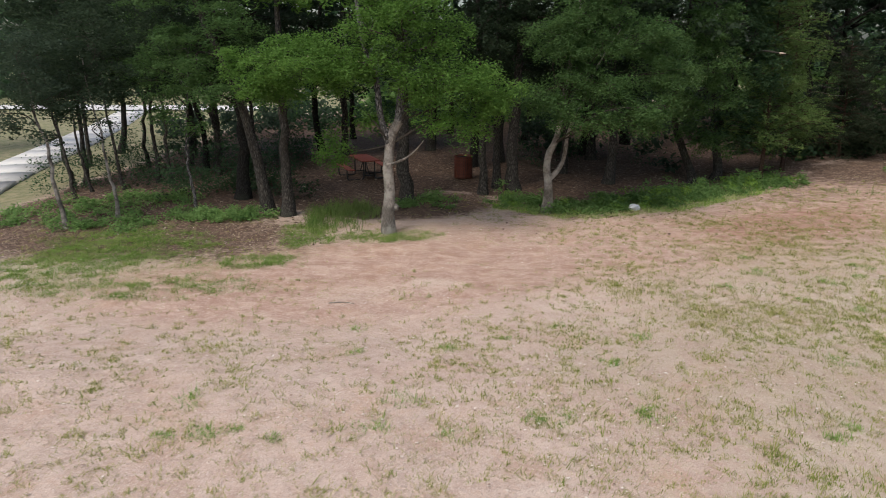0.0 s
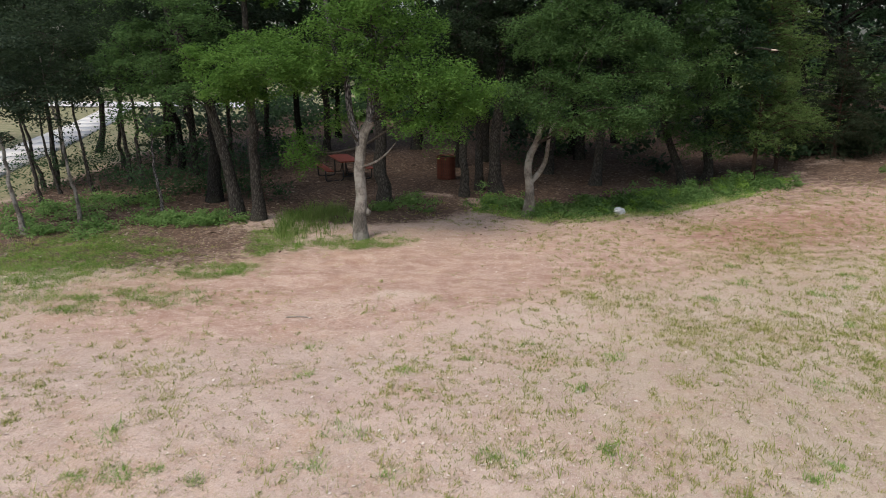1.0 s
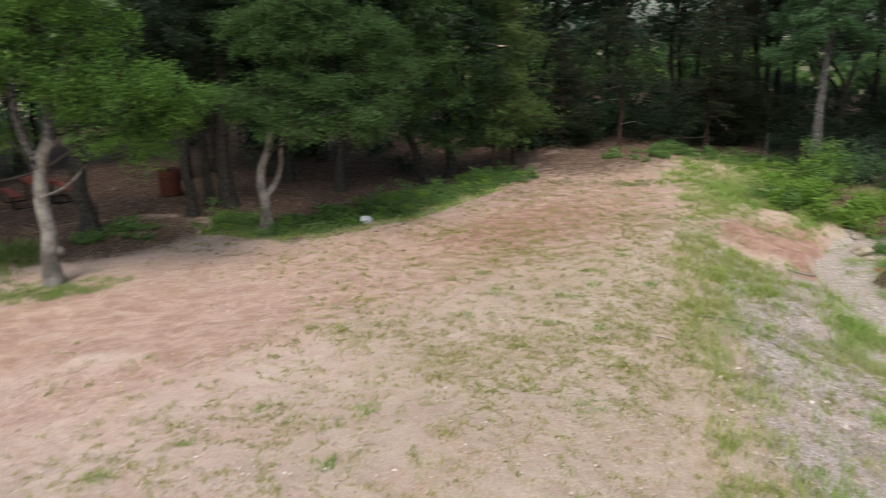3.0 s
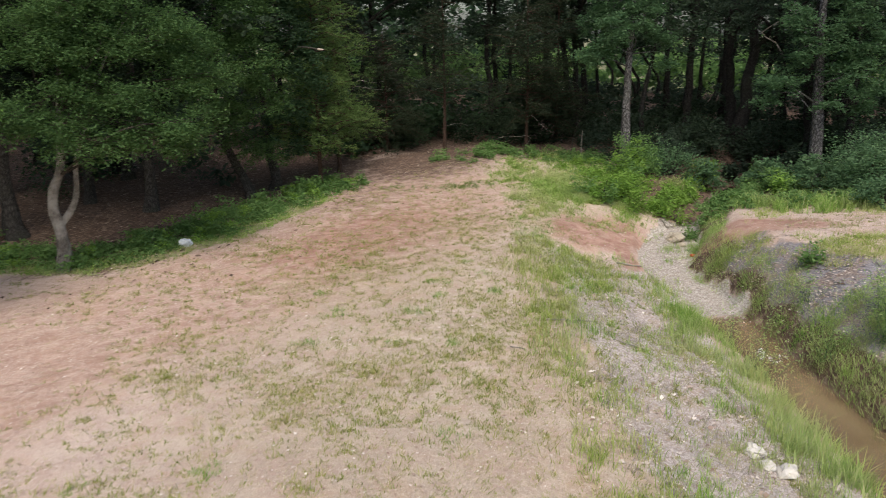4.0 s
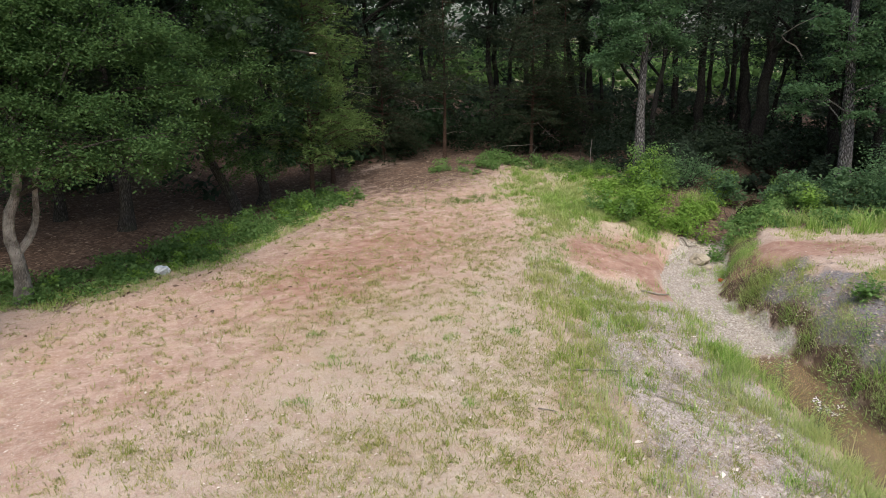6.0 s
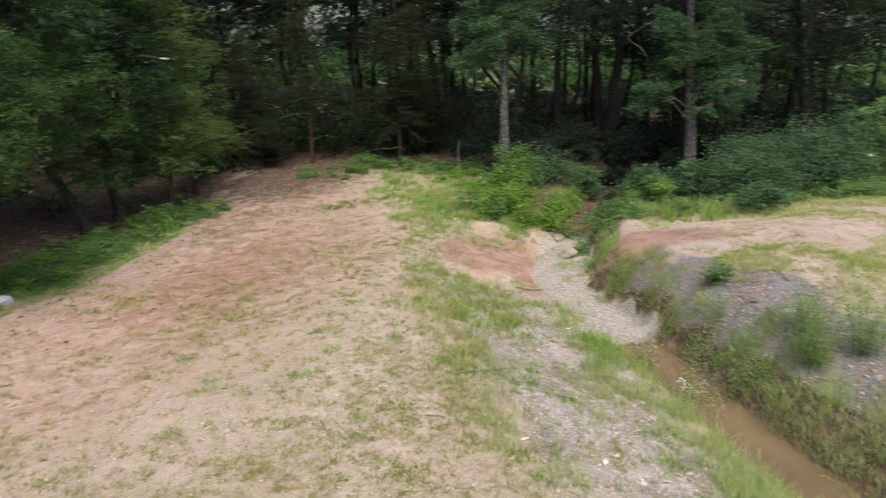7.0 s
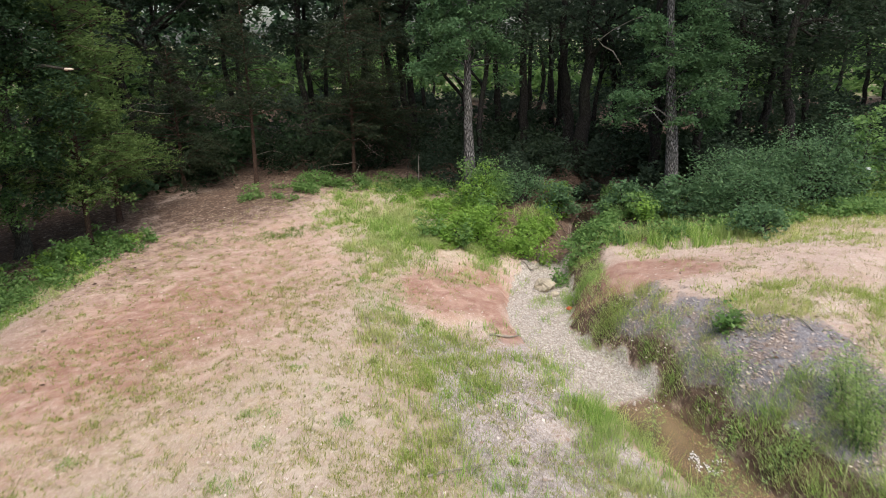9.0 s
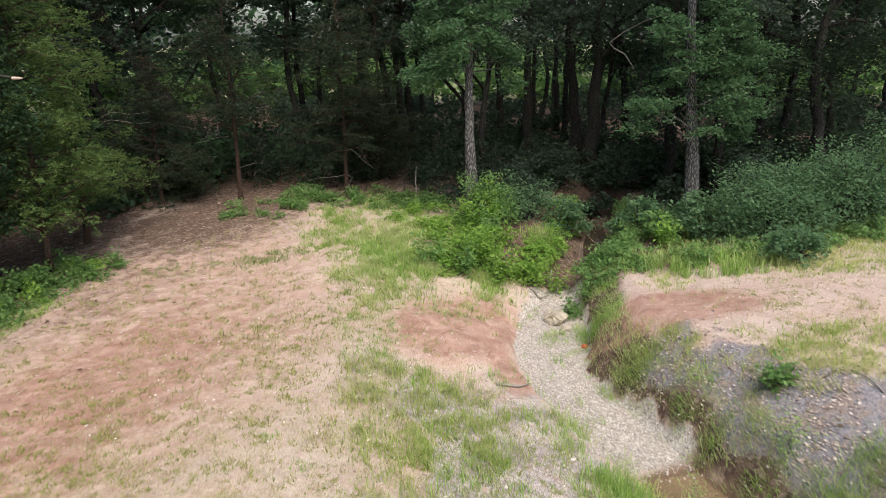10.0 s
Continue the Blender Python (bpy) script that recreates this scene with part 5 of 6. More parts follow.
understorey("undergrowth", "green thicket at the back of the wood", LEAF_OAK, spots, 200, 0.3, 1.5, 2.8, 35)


# ---- grass ----
def blades(name, label, mat, P, tall, per, width, lean, seed, tuft=0.06, thin=False, kind="stuff"):
    """Tufts of tapering blades at the places P (x, y and a size factor)."""
    g = np.random.default_rng(seed)
    n = len(P)
    ang = g.uniform(0, 2 * np.pi, (n, per))
    rad = tuft * P[:, 2:3] * np.sqrt(g.uniform(0, 1, (n, per)))
    a2 = g.uniform(0, 2 * np.pi, (n, per))
    x = P[:, 0:1] + rad * np.cos(a2)
    y = P[:, 1:2] + rad * np.sin(a2)
    z = height(x.ravel(), y.ravel()).reshape(n, per) - 0.01
    h = tall * P[:, 2:3] * g.uniform(0.25, 1.25, (n, per))
    ln = lean * g.uniform(0.2, 1.2, (n, per)) * h
    w = width * g.uniform(0.7, 1.3, (n, per))
    root = np.stack([x, y, z], -1)
    out = np.stack([np.cos(ang), np.sin(ang), 0 * ang], -1)
    sid = np.stack([-np.sin(ang), np.cos(ang), 0 * ang], -1)
    upv = np.array([0, 0, 1.0])
    midp = root + out * (ln * 0.35)[..., None] + upv * (h * 0.6)[..., None]
    tip = root + out * ln[..., None] + upv * (h * np.sqrt(np.clip(1 - 0.2 * lean, 0.2, 1)))[..., None]
    V = np.stack([root - sid * w[..., None] * 0.5, midp - sid * w[..., None] * 0.4, tip, midp + sid * w[..., None] * 0.4, root + sid * w[..., None] * 0.5], 2).reshape(-1, 3)
    if thin:
        V = np.stack([root - sid * w[..., None] * 0.5, tip, root + sid * w[..., None] * 0.5], 2).reshape(-1, 3)
        F = np.arange(n * per * 3).reshape(-1, 3)
    else:
        F = np.arange(n * per)[:, None] * 5 + np.array([[0, 1, 2, 3, 4]])
    ob = mesh_part(name, V, F, mat, None, label)
    return tagged(ob, "", "grass", "", kind)


EDGE_LINE = [(1.4, 23.0), (3.6, 21.5), (6.2, 22.4), (8.6, 24.2), (10.4, 25.4), (12.6, 26.4)]
understorey("ground_weeds", "low green leafy weeds along the wood's edge", LEAF_WEED, along(EDGE_LINE, 190, 41, 1.0), 110, 0.085, 0.30, 0.16, 42)
understorey("ground_weeds", "taller green weed clumps along the wood's edge", LEAF_WEED, along(EDGE_LINE, 46, 43, 0.7), 170, 0.095, 0.26, 0.5, 44)
understorey("ground_weeds", "yellow-green weed sprouts along the wood's edge", LEAF_LIME, along(EDGE_LINE, 40, 143, 0.9), 70, 0.08, 0.2, 0.34, 144)
blades("edge_grass", "thin grass in front of the leafy weeds", GRASS_GREEN, np.array([(x, y, 0.6 + 0.8 * ((k * 37) % 100) / 100) for k, (x, y) in enumerate(along([(1.6, 22.2), (3.8, 20.7), (6.6, 21.6), (9.0, 23.4), (10.8, 24.6)], 1500, 145, 0.55))]), 0.13, 9, 0.012, 1.1, 146, 0.1, True)
understorey("ground_weeds", "low green weeds round the foot of oaks", LEAF_WEED, along([(-8.2, 20.2), (-6.6, 19.9), (-5.2, 20.2)], 40, 45, 0.45), 130, 0.09, 0.28, 0.26, 46)
understorey("ground_weeds", "low green weeds below young saplings", LEAF_WEED, along([(-11.6, 18.9), (-10.0, 19.3), (-8.6, 18.6)], 30, 47, 0.9), 80, 0.08, 0.26, 0.2, 48)
understorey("ground_weeds", "shaded green weeds between thin saplings", LEAF_WEED, along([(-14.0, 20.6), (-11.6, 21.4), (-9.2, 21.6), (-7.8, 22.2)], 60, 247, 1.5), 90, 0.09, 0.34, 0.26, 248)
understorey("ground_weeds", "green weeds along the back of the clearing", LEAF_WEED, along([(19.0, 27.2), (21.4, 25.0), (22.2, 23.0)], 52, 49, 0.9), 110, 0.10, 0.28, 0.34, 50)
understorey("ground_weeds", "few green weed clumps in the alcove's litter", LEAF_WEED, along([(16.8, 27.6), (18.2, 26.6), (19.2, 26.4)], 13, 149, 0.8), 80, 0.09, 0.24, 0.26, 150)
understorey("ground_weeds", "lime green fern-like weeds below bushes", LEAF_LIME, along([(20.4, 23.6), (20.6, 22.0), (19.2, 20.4), (18.2, 19.2)], 30, 151, 0.7), 90, 0.09, 0.22, 0.5, 152)
understorey("ground_weeds", "green weeds on the bank below bushes", LEAF_WEED, along([(20.4, 16.8), (21.6, 15.6), (22.8, 14.2), (24.4, 12.9), (27.0, 10.8)], 60, 51, 0.6), 110, 0.11, 0.36, 0.38, 52)
understorey("ground_weeds", "green weeds crowding the gully's banks", LEAF_LIME, along([(19.2, 18.5), (20.4, 18.6), (22.0, 19.1), (24.0, 20.0), (25.6, 21.0)], 40, 153, 0.3), 90, 0.10, 0.3, 0.42, 154)
understorey("ground_weeds", "green weeds crowding the gully's far bank", LEAF_WEED, along([(19.4, 16.4), (20.8, 16.9), (22.6, 17.3), (24.4, 18.0), (26.2, 18.9)], 60, 155, 0.3), 110, 0.10, 0.3, 0.42, 156)
understorey("ground_weeds", "scattered green weeds in the picnic clearing", LEAF_WEED, along([(-1.4, 21.8), (0.2, 22.8), (-0.6, 23.6)], 16, 53, 0.7), 90, 0.09, 0.26, 0.22, 54)


def scatter(n, box, density, seed, lo=0.6, hi=1.3):
    g = np.random.default_rng(seed)
    x, y = g.uniform(box[0], box[1], n), g.uniform(box[2], box[3], n)
    keep = g.uniform(0, 1, n) < density(x, y)
    x, y = x[keep], y[keep]
    return np.stack([x, y, g.uniform(lo, hi, len(x))], -1)


def clumps(P, n, spread, seed):
    """Several tufts round each place of P."""
    g = np.random.default_rng(seed)
    m = g.integers(1, n + 1, len(P))
    Q = np.repeat(P, m, axis=0)
    Q[:, :2] += g.normal(0, spread, (len(Q), 2)) * Q[:, 2:3]
    Q[:, 2] *= g.uniform(0.6, 1.1, len(Q))
    return Q


FIELD = (-13, 20, 5.5, 27)
PLATEAU = (15, 34, 3, 18)
def turf(x, y):
    """How thick the thin grass of the field stands."""
    gr, li, gv, sl, cl, wt, ash, pale, lawn = soils(x, y)
    k = 0.3 + 1.1 * blob(x, y, 8.0, 9.5, 6.5, 6.5, 0, 0.8) + 0.6 * blob(x, y, 9.0, 16.0, 6.0, 6.0, 30, 0.8) + 0.35 * blob(x, y, -5.5, 7.0, 5.0, 4.5, 0, 0.8) + 0.6 * gr
    k = k * np.where(creek(x, y)[2] >= 0, creek(x, y)[0] > 1.2, creek(x, y)[0] > 2.6)
    return np.clip(k * (1 - np.clip(cl * 1.3, 0, 1) * (0.85 - 0.5 * smooth(3, 7, x))) * (1 - 0.7 * li) * (1 - gv) * (1 - wt) * (wood_side(x, y) < 0.3), 0, 1)


def patchy(x, y, seed):
    return (0.2 + 0.8 * smooth(0.38, 0.62, fbm(x, y, 0.55, seed))) * (0.3 + 0.7 * smooth(0.4, 0.6, fbm(x, y, 2.6, seed + 5, 2)))


def sized(P, seed, low=0.45, spread=0.5):
    """Gives the places of P sizes with a few large ones among many small."""
    g = np.random.default_rng(seed)
    P[:, 2] = low + spread * g.exponential(0.5, len(P))
    return P


blades("field_grass", "thin dry olive and straw-coloured grass on sandy soil", GRASS_DRY, sized(scatter(76000, FIELD, lambda x, y: turf(x, y) * patchy(x, y, 57), 62), 161), 0.075, 10, 0.011, 1.3, 63, 0.13, True)
blades("field_grass", "short dry green grass on the far bank", GRASS_DRY, clumps(scatter(7000, PLATEAU, lambda x, y: 0.5 * (creek(x, y)[2] < 0) * (creek(x, y)[0] > 3) * (wood_side(x, y) < 0), 162, 0.5, 1.4), 5, 0.13, 163), 0.075, 9, 0.011, 1.2, 164, 0.07, True)
blades("field_grass", "small olive green grass tufts scattered over bare soil", GRASS_TUFT, clumps(sized(scatter(62000, FIELD, lambda x, y: turf(x, y) * patchy(x, y, 157), 64), 165), 3, 0.07, 166), 0.085, 11, 0.0125, 1.2, 65, 0.075, True)
blades("field_grass", "short olive grass tufts spread over the alcove's soil", GRASS_TUFT, clumps(scatter(6500, (3, 18, 11, 26), lambda x, y: 0.9 * (0.25 + 0.75 * patchy(x, y, 257)) * np.where(creek(x, y)[2] >= 0, creek(x, y)[0] > 3.2, 0) * (1 - 0.8 * soils(x, y)[1]) * (wood_side(x, y) < -0.8), 258, 0.5, 1.3), 3, 0.07, 259), 0.09, 10, 0.011, 1.2, 260, 0.07, True)
blades("field_grass", "small yellow-green grass tufts on the sandy field", GRASS_TUFT, clumps(scatter(7500, (-10, 11, 5, 14.5), lambda x, y: (0.12 + 0.88 * patchy(x, y, 357)) * (0.35 + 0.65 * smooth(-2, 7, x)) * np.where(creek(x, y)[2] >= 0, creek(x, y)[0] > 3.8, 0), 358, 0.6, 1.5), 3, 0.07, 359), 0.085, 10, 0.0115, 1.25, 360, 0.075, True)
SPOTS = [(-1.5, 11.6), (-1.4, 10.4), (0.3, 10.6), (1.1, 11.1), (2.7, 9.9), (2.1, 11.85), (3.4, 11.2), (5.9, 14.2), (9.4, 15.6), (6.3, 10.2), (1.3, 8.1), (1.6, 8.1), (2.7, 8.2), (0.2, 7.7), (-0.8, 7.8), (5.3, 8.0), (4.9, 7.7), (-0.4, 8.5), (-3.3, 7.5), (-2.8, 7.5), (-2.5, 7.7), (-1.9, 7.4), (-3.3, 8.4), (9.05, 14.8), (7.9, 12.6), (7.15, 13.4), (7.1, 16.3), (6.9, 15.2), (10.6, 15.4), (9.5, 15.5), (10.7, 16.3), (10.1, 14.4), (8.2, 14.4)]
for k, (x, y) in enumerate(SPOTS):
    ob = blades("grass_tuft", "single green grass tuft on sandy soil", GRASS_SPOT, clumps(np.array([[x, y, 0.8 + 0.5 * ((k * 7) % 5) / 4]] * 3), 3, 0.09, 400 + k), 0.1, 30, 0.009, 1.2, 440 + k, 0.1, True, "")
    tagged(ob, "", "grass tuft", "grass tufts on the field")
straw_d = lambda x, y: 0.6 * np.where(creek(x, y)[2] >= 0, creek(x, y)[0] > 1.6, creek(x, y)[0] > 3.0) * (1 - soils(x, y)[1]) * (1 - soils(x, y)[2]) * smooth(0.4, 0.6, fbm(x, y, 0.7, 67)) * (wood_side(x, y) < 1)
GRAY_STEM = grass_mat("gray_dead_stem", [(0.0, (0.20, 0.17, 0.15)), (0.6, (0.34, 0.30, 0.27)), (1.0, (0.48, 0.43, 0.38))])
STRAW = grass_mat("straw", [(0.0, (0.30, 0.23, 0.14)), (0.6, (0.44, 0.36, 0.24)), (1.0, (0.55, 0.47, 0.34))])
blades("dry_straw", "flattened dry straw strewn over the soil", STRAW, scatter(60720, FIELD, straw_d, 68, 0.6, 1.4), 0.04, 6, 0.009, 2.8, 69, 0.14, True)


def near(cx, cy, rx, ry, rot=0):
    return lambda x, y: blob(x + 0.9 * (fbm(x, y, 0.9, 74) - 0.5), y + 0.9 * (fbm(x, y, 0.9, 75) - 0.5), cx, cy, rx, ry, rot, 0.5) * (0.2 + 0.8 * smooth(0.36, 0.56, fbm(x, y, 0.9, 71))) * (0.15 + 0.85 * smooth(0.44, 0.6, fbm(x, y, 3.6, 70, 2)))


def bank(lo, hi, side, s0, s1, thick=0.9, seed=72):
    def f(x, y):
        d, s, sd, bed, wl, wr = creek(x, y)
        dd = d - (wl if side == "crest" else 0)
        ok = (sd >= 0) if side in ("crest", "left") else (sd < 0)
        return ok * smooth(lo - 0.15, lo + 0.15, dd) * (1 - smooth(hi - 0.15, hi + 0.15, dd)) * (s > RUN_BED[s0]) * (s < RUN_BED[s1]) * thick * smooth(0.32, 0.54, fbm(x, y, 1.3, seed)) * (0.25 + 0.75 * smooth(0.45, 0.62, fbm(x, y, 4.0, seed + 1, 2)))
    return f


BANKBOX = (3, 30, -5, 26)
blades("dead_stems", "gray dead stems and vines on the bank", GRAY_STEM, scatter(33600, BANKBOX, bank(1.5, 4.2, "left", 0, 8, 0.5, 95), 96), 0.2, 7, 0.007, 2.4, 97, 0.16)
blades("dead_stems", "gray dead stems and vines on the far bank", GRAY_STEM, scatter(56000, BANKBOX, bank(1.2, 3.6, "right", 0, 5, 0.25, 98), 99), 0.2, 7, 0.007, 2.4, 100, 0.16)
blades("bank_grass", "yellow-green grass along the crest of the bank", GRASS_YELLOW, scatter(154000, BANKBOX, bank(-0.9, 0.2, "crest", 0, 8, 0.85), 73), 0.18, 9, 0.009, 1.0, 74, 0.1)
blades("bank_grass", "green grass patches on the gray bank", GRASS_GREEN, scatter(125999, BANKBOX, bank(-3.2, -0.7, "crest", 0, 8, 0.26, 75), 76), 0.2, 11, 0.009, 1.1, 77, 0.1)
blades("bank_grass", "yellow-green grass above the gravel's edge", GRASS_YELLOW, scatter(9000, (10, 16, 12, 18), lambda x, y: np.maximum(near(13.0, 14.6, 1.7, 0.8, 50)(x, y), 0.8 * near(11.9, 15.3, 1.0, 0.6, 40)(x, y)) * 0.9, 176), 0.17, 9, 0.010, 1.0, 177, 0.1)
blades("bank_grass", "separate grass clumps on the gray bank", GRASS_GREEN, clumps(np.array([(10.35, 12.2, 1.3), (9.3, 11.2, 1.5), (8.9, 11.6, 1.2), (9.2, 9.2, 1.5), (8.7, 9.5, 1.4), (8.9, 8.6, 1.3)]), 9, 0.2, 178), 0.24, 24, 0.009, 1.0, 179, 0.13)
blades("creek_grass", "tall green grass beside the creek water", GRASS_GREEN, scatter(140000, BANKBOX, bank(0.65, 1.7, "left", 0, 6, 1.0, 78), 79), 0.3, 9, 0.010, 0.9, 80, 0.1)
blades("creek_grass", "long grass blades lining the water", GRASS_GREEN, scatter(90000, BANKBOX, bank(0.5, 1.45, "left", 1, 7, 1.4, 178), 188), 0.3, 13, 0.010, 1.0, 189, 0.14, True)
blades("creek_grass", "grass overhanging the far edge of the water", GRASS_GREEN, scatter(70000, BANKBOX, bank(0.55, 1.2, "right", 0, 6, 0.9, 181), 182), 0.24, 11, 0.010, 1.2, 183, 0.1)
blades("creek_grass", "dense green grass leaning over the water", GRASS_GREEN, scatter(60000, BANKBOX, bank(0.5, 1.1, "right", 0, 6, 1.8, 481), 482), 0.2, 12, 0.008, 1.6, 483, 0.1, True)
blades("creek_grass", "lush grass on the opposite creek bank", GRASS_GREEN, scatter(125999, BANKBOX, bank(0.7, 1.9, "right", 0, 5, 1.3, 81), 82), 0.24, 13, 0.009, 1.2, 83, 0.13, True)
blades("creek_grass", "thin green grass on the steep far bank", GRASS_GREEN, scatter(75000, (12, 24, 6, 20), bank(0.6, 1.35, "right", 5, 10, 0.7, 281), 282), 0.15, 14, 0.009, 1.3, 283, 0.13, True)
blades("creek_grass", "yellow-green blades among the tall creek grass", GRASS_YELLOW, scatter(70000, BANKBOX, bank(0.4, 1.6, "left", 0, 7, 0.6, 284), 285), 0.3, 9, 0.009, 1.0, 286, 0.1)
blades("bank_grass", "yellow grass clump beside the gravel", GRASS_YELLOW, scatter(5200, (15, 20, 12, 16.5), lambda x, y: 1.8 * near(17.0, 13.5, 1.0, 0.5, 60)(x, y), 287), 0.16, 14, 0.008, 1.2, 288, 0.14, True)
blades("creek_grass", "yellow-green grass hanging down the far bank", GRASS_SPOT, scatter(60000, (12, 20, 7, 17), bank(0.65, 1.2, "right", 4, 9, 0.55, 581), 582), 0.15, 13, 0.009, 1.4, 583, 0.13, True)
blades("meadow_grass", "thin grass between the clearing and the bank", GRASS_SPOT, scatter(5000, (11, 19, 15, 23), lambda x, y: 0.9 * near(14.9, 18.8, 2.6, 0.75, 52)(x, y), 584), 0.13, 11, 0.010, 1.1, 585, 0.11, True)
blades("bank_grass", "grass clump standing in the gravel", GRASS_GREEN, clumps(np.array([(17.9, 16.4, 1.2), (17.75, 16.25, 1.0), (18.05, 16.5, 1.0), (17.4, 15.75, 0.8)]), 8, 0.16, 378), 0.2, 18, 0.008, 1.1, 379, 0.12, True)
blades("bank_grass", "few grass tufts in the gravel bed", GRASS_GREEN, scatter(1300, (14, 21, 11, 19), lambda x, y: 0.5 * soils(x, y)[2] * smooth(0.52, 0.62, fbm(x, y, 1.6, 289)), 290), 0.22, 10, 0.008, 1.0, 291, 0.08)
blades("meadow_grass", "long green grass at the back of the clearing", GRASS_GREEN, scatter(56000, (13, 25, 16, 27), near(19.2, 22.0, 3.7, 2.1, 60), 84), 0.2, 11, 0.013, 1.1, 85, 0.1, True)
blades("meadow_grass", "yellow grass mixed into the green patch", GRASS_YELLOW, scatter(18000, (13, 24, 16, 27), lambda x, y: np.maximum(0.6 * near(19.0, 21.6, 3.6, 2.3, 60)(x, y), 0.5 * near(16.2, 19.6, 1.5, 0.8, 20)(x, y)), 292), 0.2, 10, 0.012, 1.1, 293, 0.1, True)
blades("field_grass", "thin strip of grass across bare soil", GRASS_DARK, scatter(5000, (12, 18, 21, 26), lambda x, y: 0.8 * near(15.0, 23.6, 2.0, 0.5, -30)(x, y), 294), 0.13, 10, 0.011, 1.1, 295, 0.1, True)
blades("meadow_grass", "lush tall grass beside the round bush", GRASS_GREEN, scatter(5000, (19, 24, 12, 17), lambda x, y: near(21.6, 14.6, 1.5, 0.75, -58)(x, y), 296), 0.36, 10, 0.012, 0.9, 297, 0.1)
plateau = lambda x, y: (creek(x, y)[2] < 0) * smooth(1.7, 2.3, creek(x, y)[0]) * (1 - np.clip(2.5 * soils(x, y)[3], 0, 1)) * (wood_side(x, y) < 1.0) * (1 - 0.97 * blob(x, y, 19.6, 12.4, 4.2, 1.5, -53, 0.3)) * smooth(0.32, 0.52, fbm(x, y, 0.8, 86)) * 0.8
blades("meadow_grass", "yellow-green grass on the far bank", GRASS_YELLOW, scatter(30000, (14, 33, 2, 18), plateau, 87), 0.15, 9, 0.013, 1.1, 88, 0.1, True)
blades("meadow_grass", "thick yellow-green grass above the shale", GRASS_YELLOW, scatter(9000, (15, 22, 6, 13), lambda x, y: 1.6 * np.maximum(near(17.9, 10.3, 2.2, 0.75, -52)(x, y), near(19.2, 8.3, 1.6, 0.9, -50)(x, y)), 387), 0.16, 12, 0.010, 1.2, 388, 0.12, True)
blades("meadow_grass", "tall green grass in front of bushes", GRASS_GREEN, scatter(30000, (17, 32, 5, 20), lambda x, y: smooth(-3.2, -2.2, wood_side(x, y)) * (wood_side(x, y) < 0.6) * (creek(x, y)[0] > 0.9) * 0.9, 93), 0.34, 8, 0.015, 0.9, 94, 0.1, True)
LEFT_GRASS = lambda x, y: np.maximum.reduce([near(-8.1, 16.8, 1.7, 1.8, 0)(x, y), 0.9 * near(-4.7, 15.7, 1.4, 0.5, 8)(x, y), 1.3 * near(-3.8, 18.5, 0.7, 1.2, 0)(x, y), near(-1.5, 18.4, 1.2, 0.6, 10)(x, y), 0.6 * near(-9.2, 14.7, 1.4, 1.0, 0)(x, y), 0.5 * near(-6.4, 13.6, 2.2, 0.8, 8)(x, y)])
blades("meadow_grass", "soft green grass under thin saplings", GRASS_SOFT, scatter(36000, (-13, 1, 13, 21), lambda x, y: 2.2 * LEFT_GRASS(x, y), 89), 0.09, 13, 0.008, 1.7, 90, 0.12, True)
blades("meadow_grass", "tall soft green grass in front of picnic table", GRASS_DARK, scatter(7000, (-6, 0, 18, 25), near(-3.3, 20.4, 0.9, 1.7), 91), 0.32, 12, 0.012, 1.0, 92, 0.16)


# ---- leaf litter, chips and stones ----
def flat_litter(name, label, mat, P, size, seed, slim=0.6, category="leaf litter", lift=0.02):
    z = height(P[:, 0], P[:, 1]) + lift
    ob = mesh_part(name, *leaf_quads(np.stack([P[:, 0], P[:, 1], z], -1), size, 3.5, slim, seed, 2.6, 0.04), mat, None, label)
    return tagged(ob, "", category, "", "stuff")


flat_litter("leaf_litter", "brown fallen leaves on the wood's floor", DEAD_LEAF, scatter(70000, (-14, 30, 15, 36), lambda x, y: smooth(-1.5, 0.8, wood_side(x, y)) * 0.8, 101), 0.075, 102)
flat_litter("leaf_litter", "pale chips and dry leaves strewn on the field", CHIP, scatter(68640, FIELD, lambda x, y: 0.75 * (wood_side(x, y) < 0) * smooth(0.35, 0.6, fbm(x, y, 0.6, 103)) * (1 - soils(x, y)[2]), 104, 0.5, 1.5), 0.026, 105)
flat_litter("leaf_litter", "pale chips and dry leaves on the far bank", CHIP, scatter(34000, PLATEAU, lambda x, y: 0.7 * (creek(x, y)[2] < 0) * (creek(x, y)[0] > 2.5) * (wood_side(x, y) < 0.5), 126), 0.028, 127)
flat_litter("leaf_litter", "dry oak leaves blown onto the field's edge", DEAD_LEAF, scatter(21120, FIELD, lambda x, y: 0.7 * smooth(-5.0, -0.5, wood_side(x, y)) * (wood_side(x, y) < 0.5) * smooth(0.35, 0.6, fbm(x, y, 0.7, 106)), 107), 0.06, 108)
flat_litter("leaf_litter", "pale dry oak leaves on the shale bank", BLEACHED, scatter(62000, (12, 20, 6, 16), lambda x, y: np.clip(soils(x, y)[3], 0, 1) * (0.2 + 0.8 * smooth(0.38, 0.58, fbm(x, y, 1.3, 112))), 113), 0.036, 114, 0.7, lift=0.008)
flat_litter("leaf_litter", "brown dry oak leaves on the shale bank", DEAD_LEAF, scatter(42000, BANKBOX, bank(0.8, 2.9, "right", 0, 8, 0.9, 118), 119), 0.045, 120, lift=0.008)
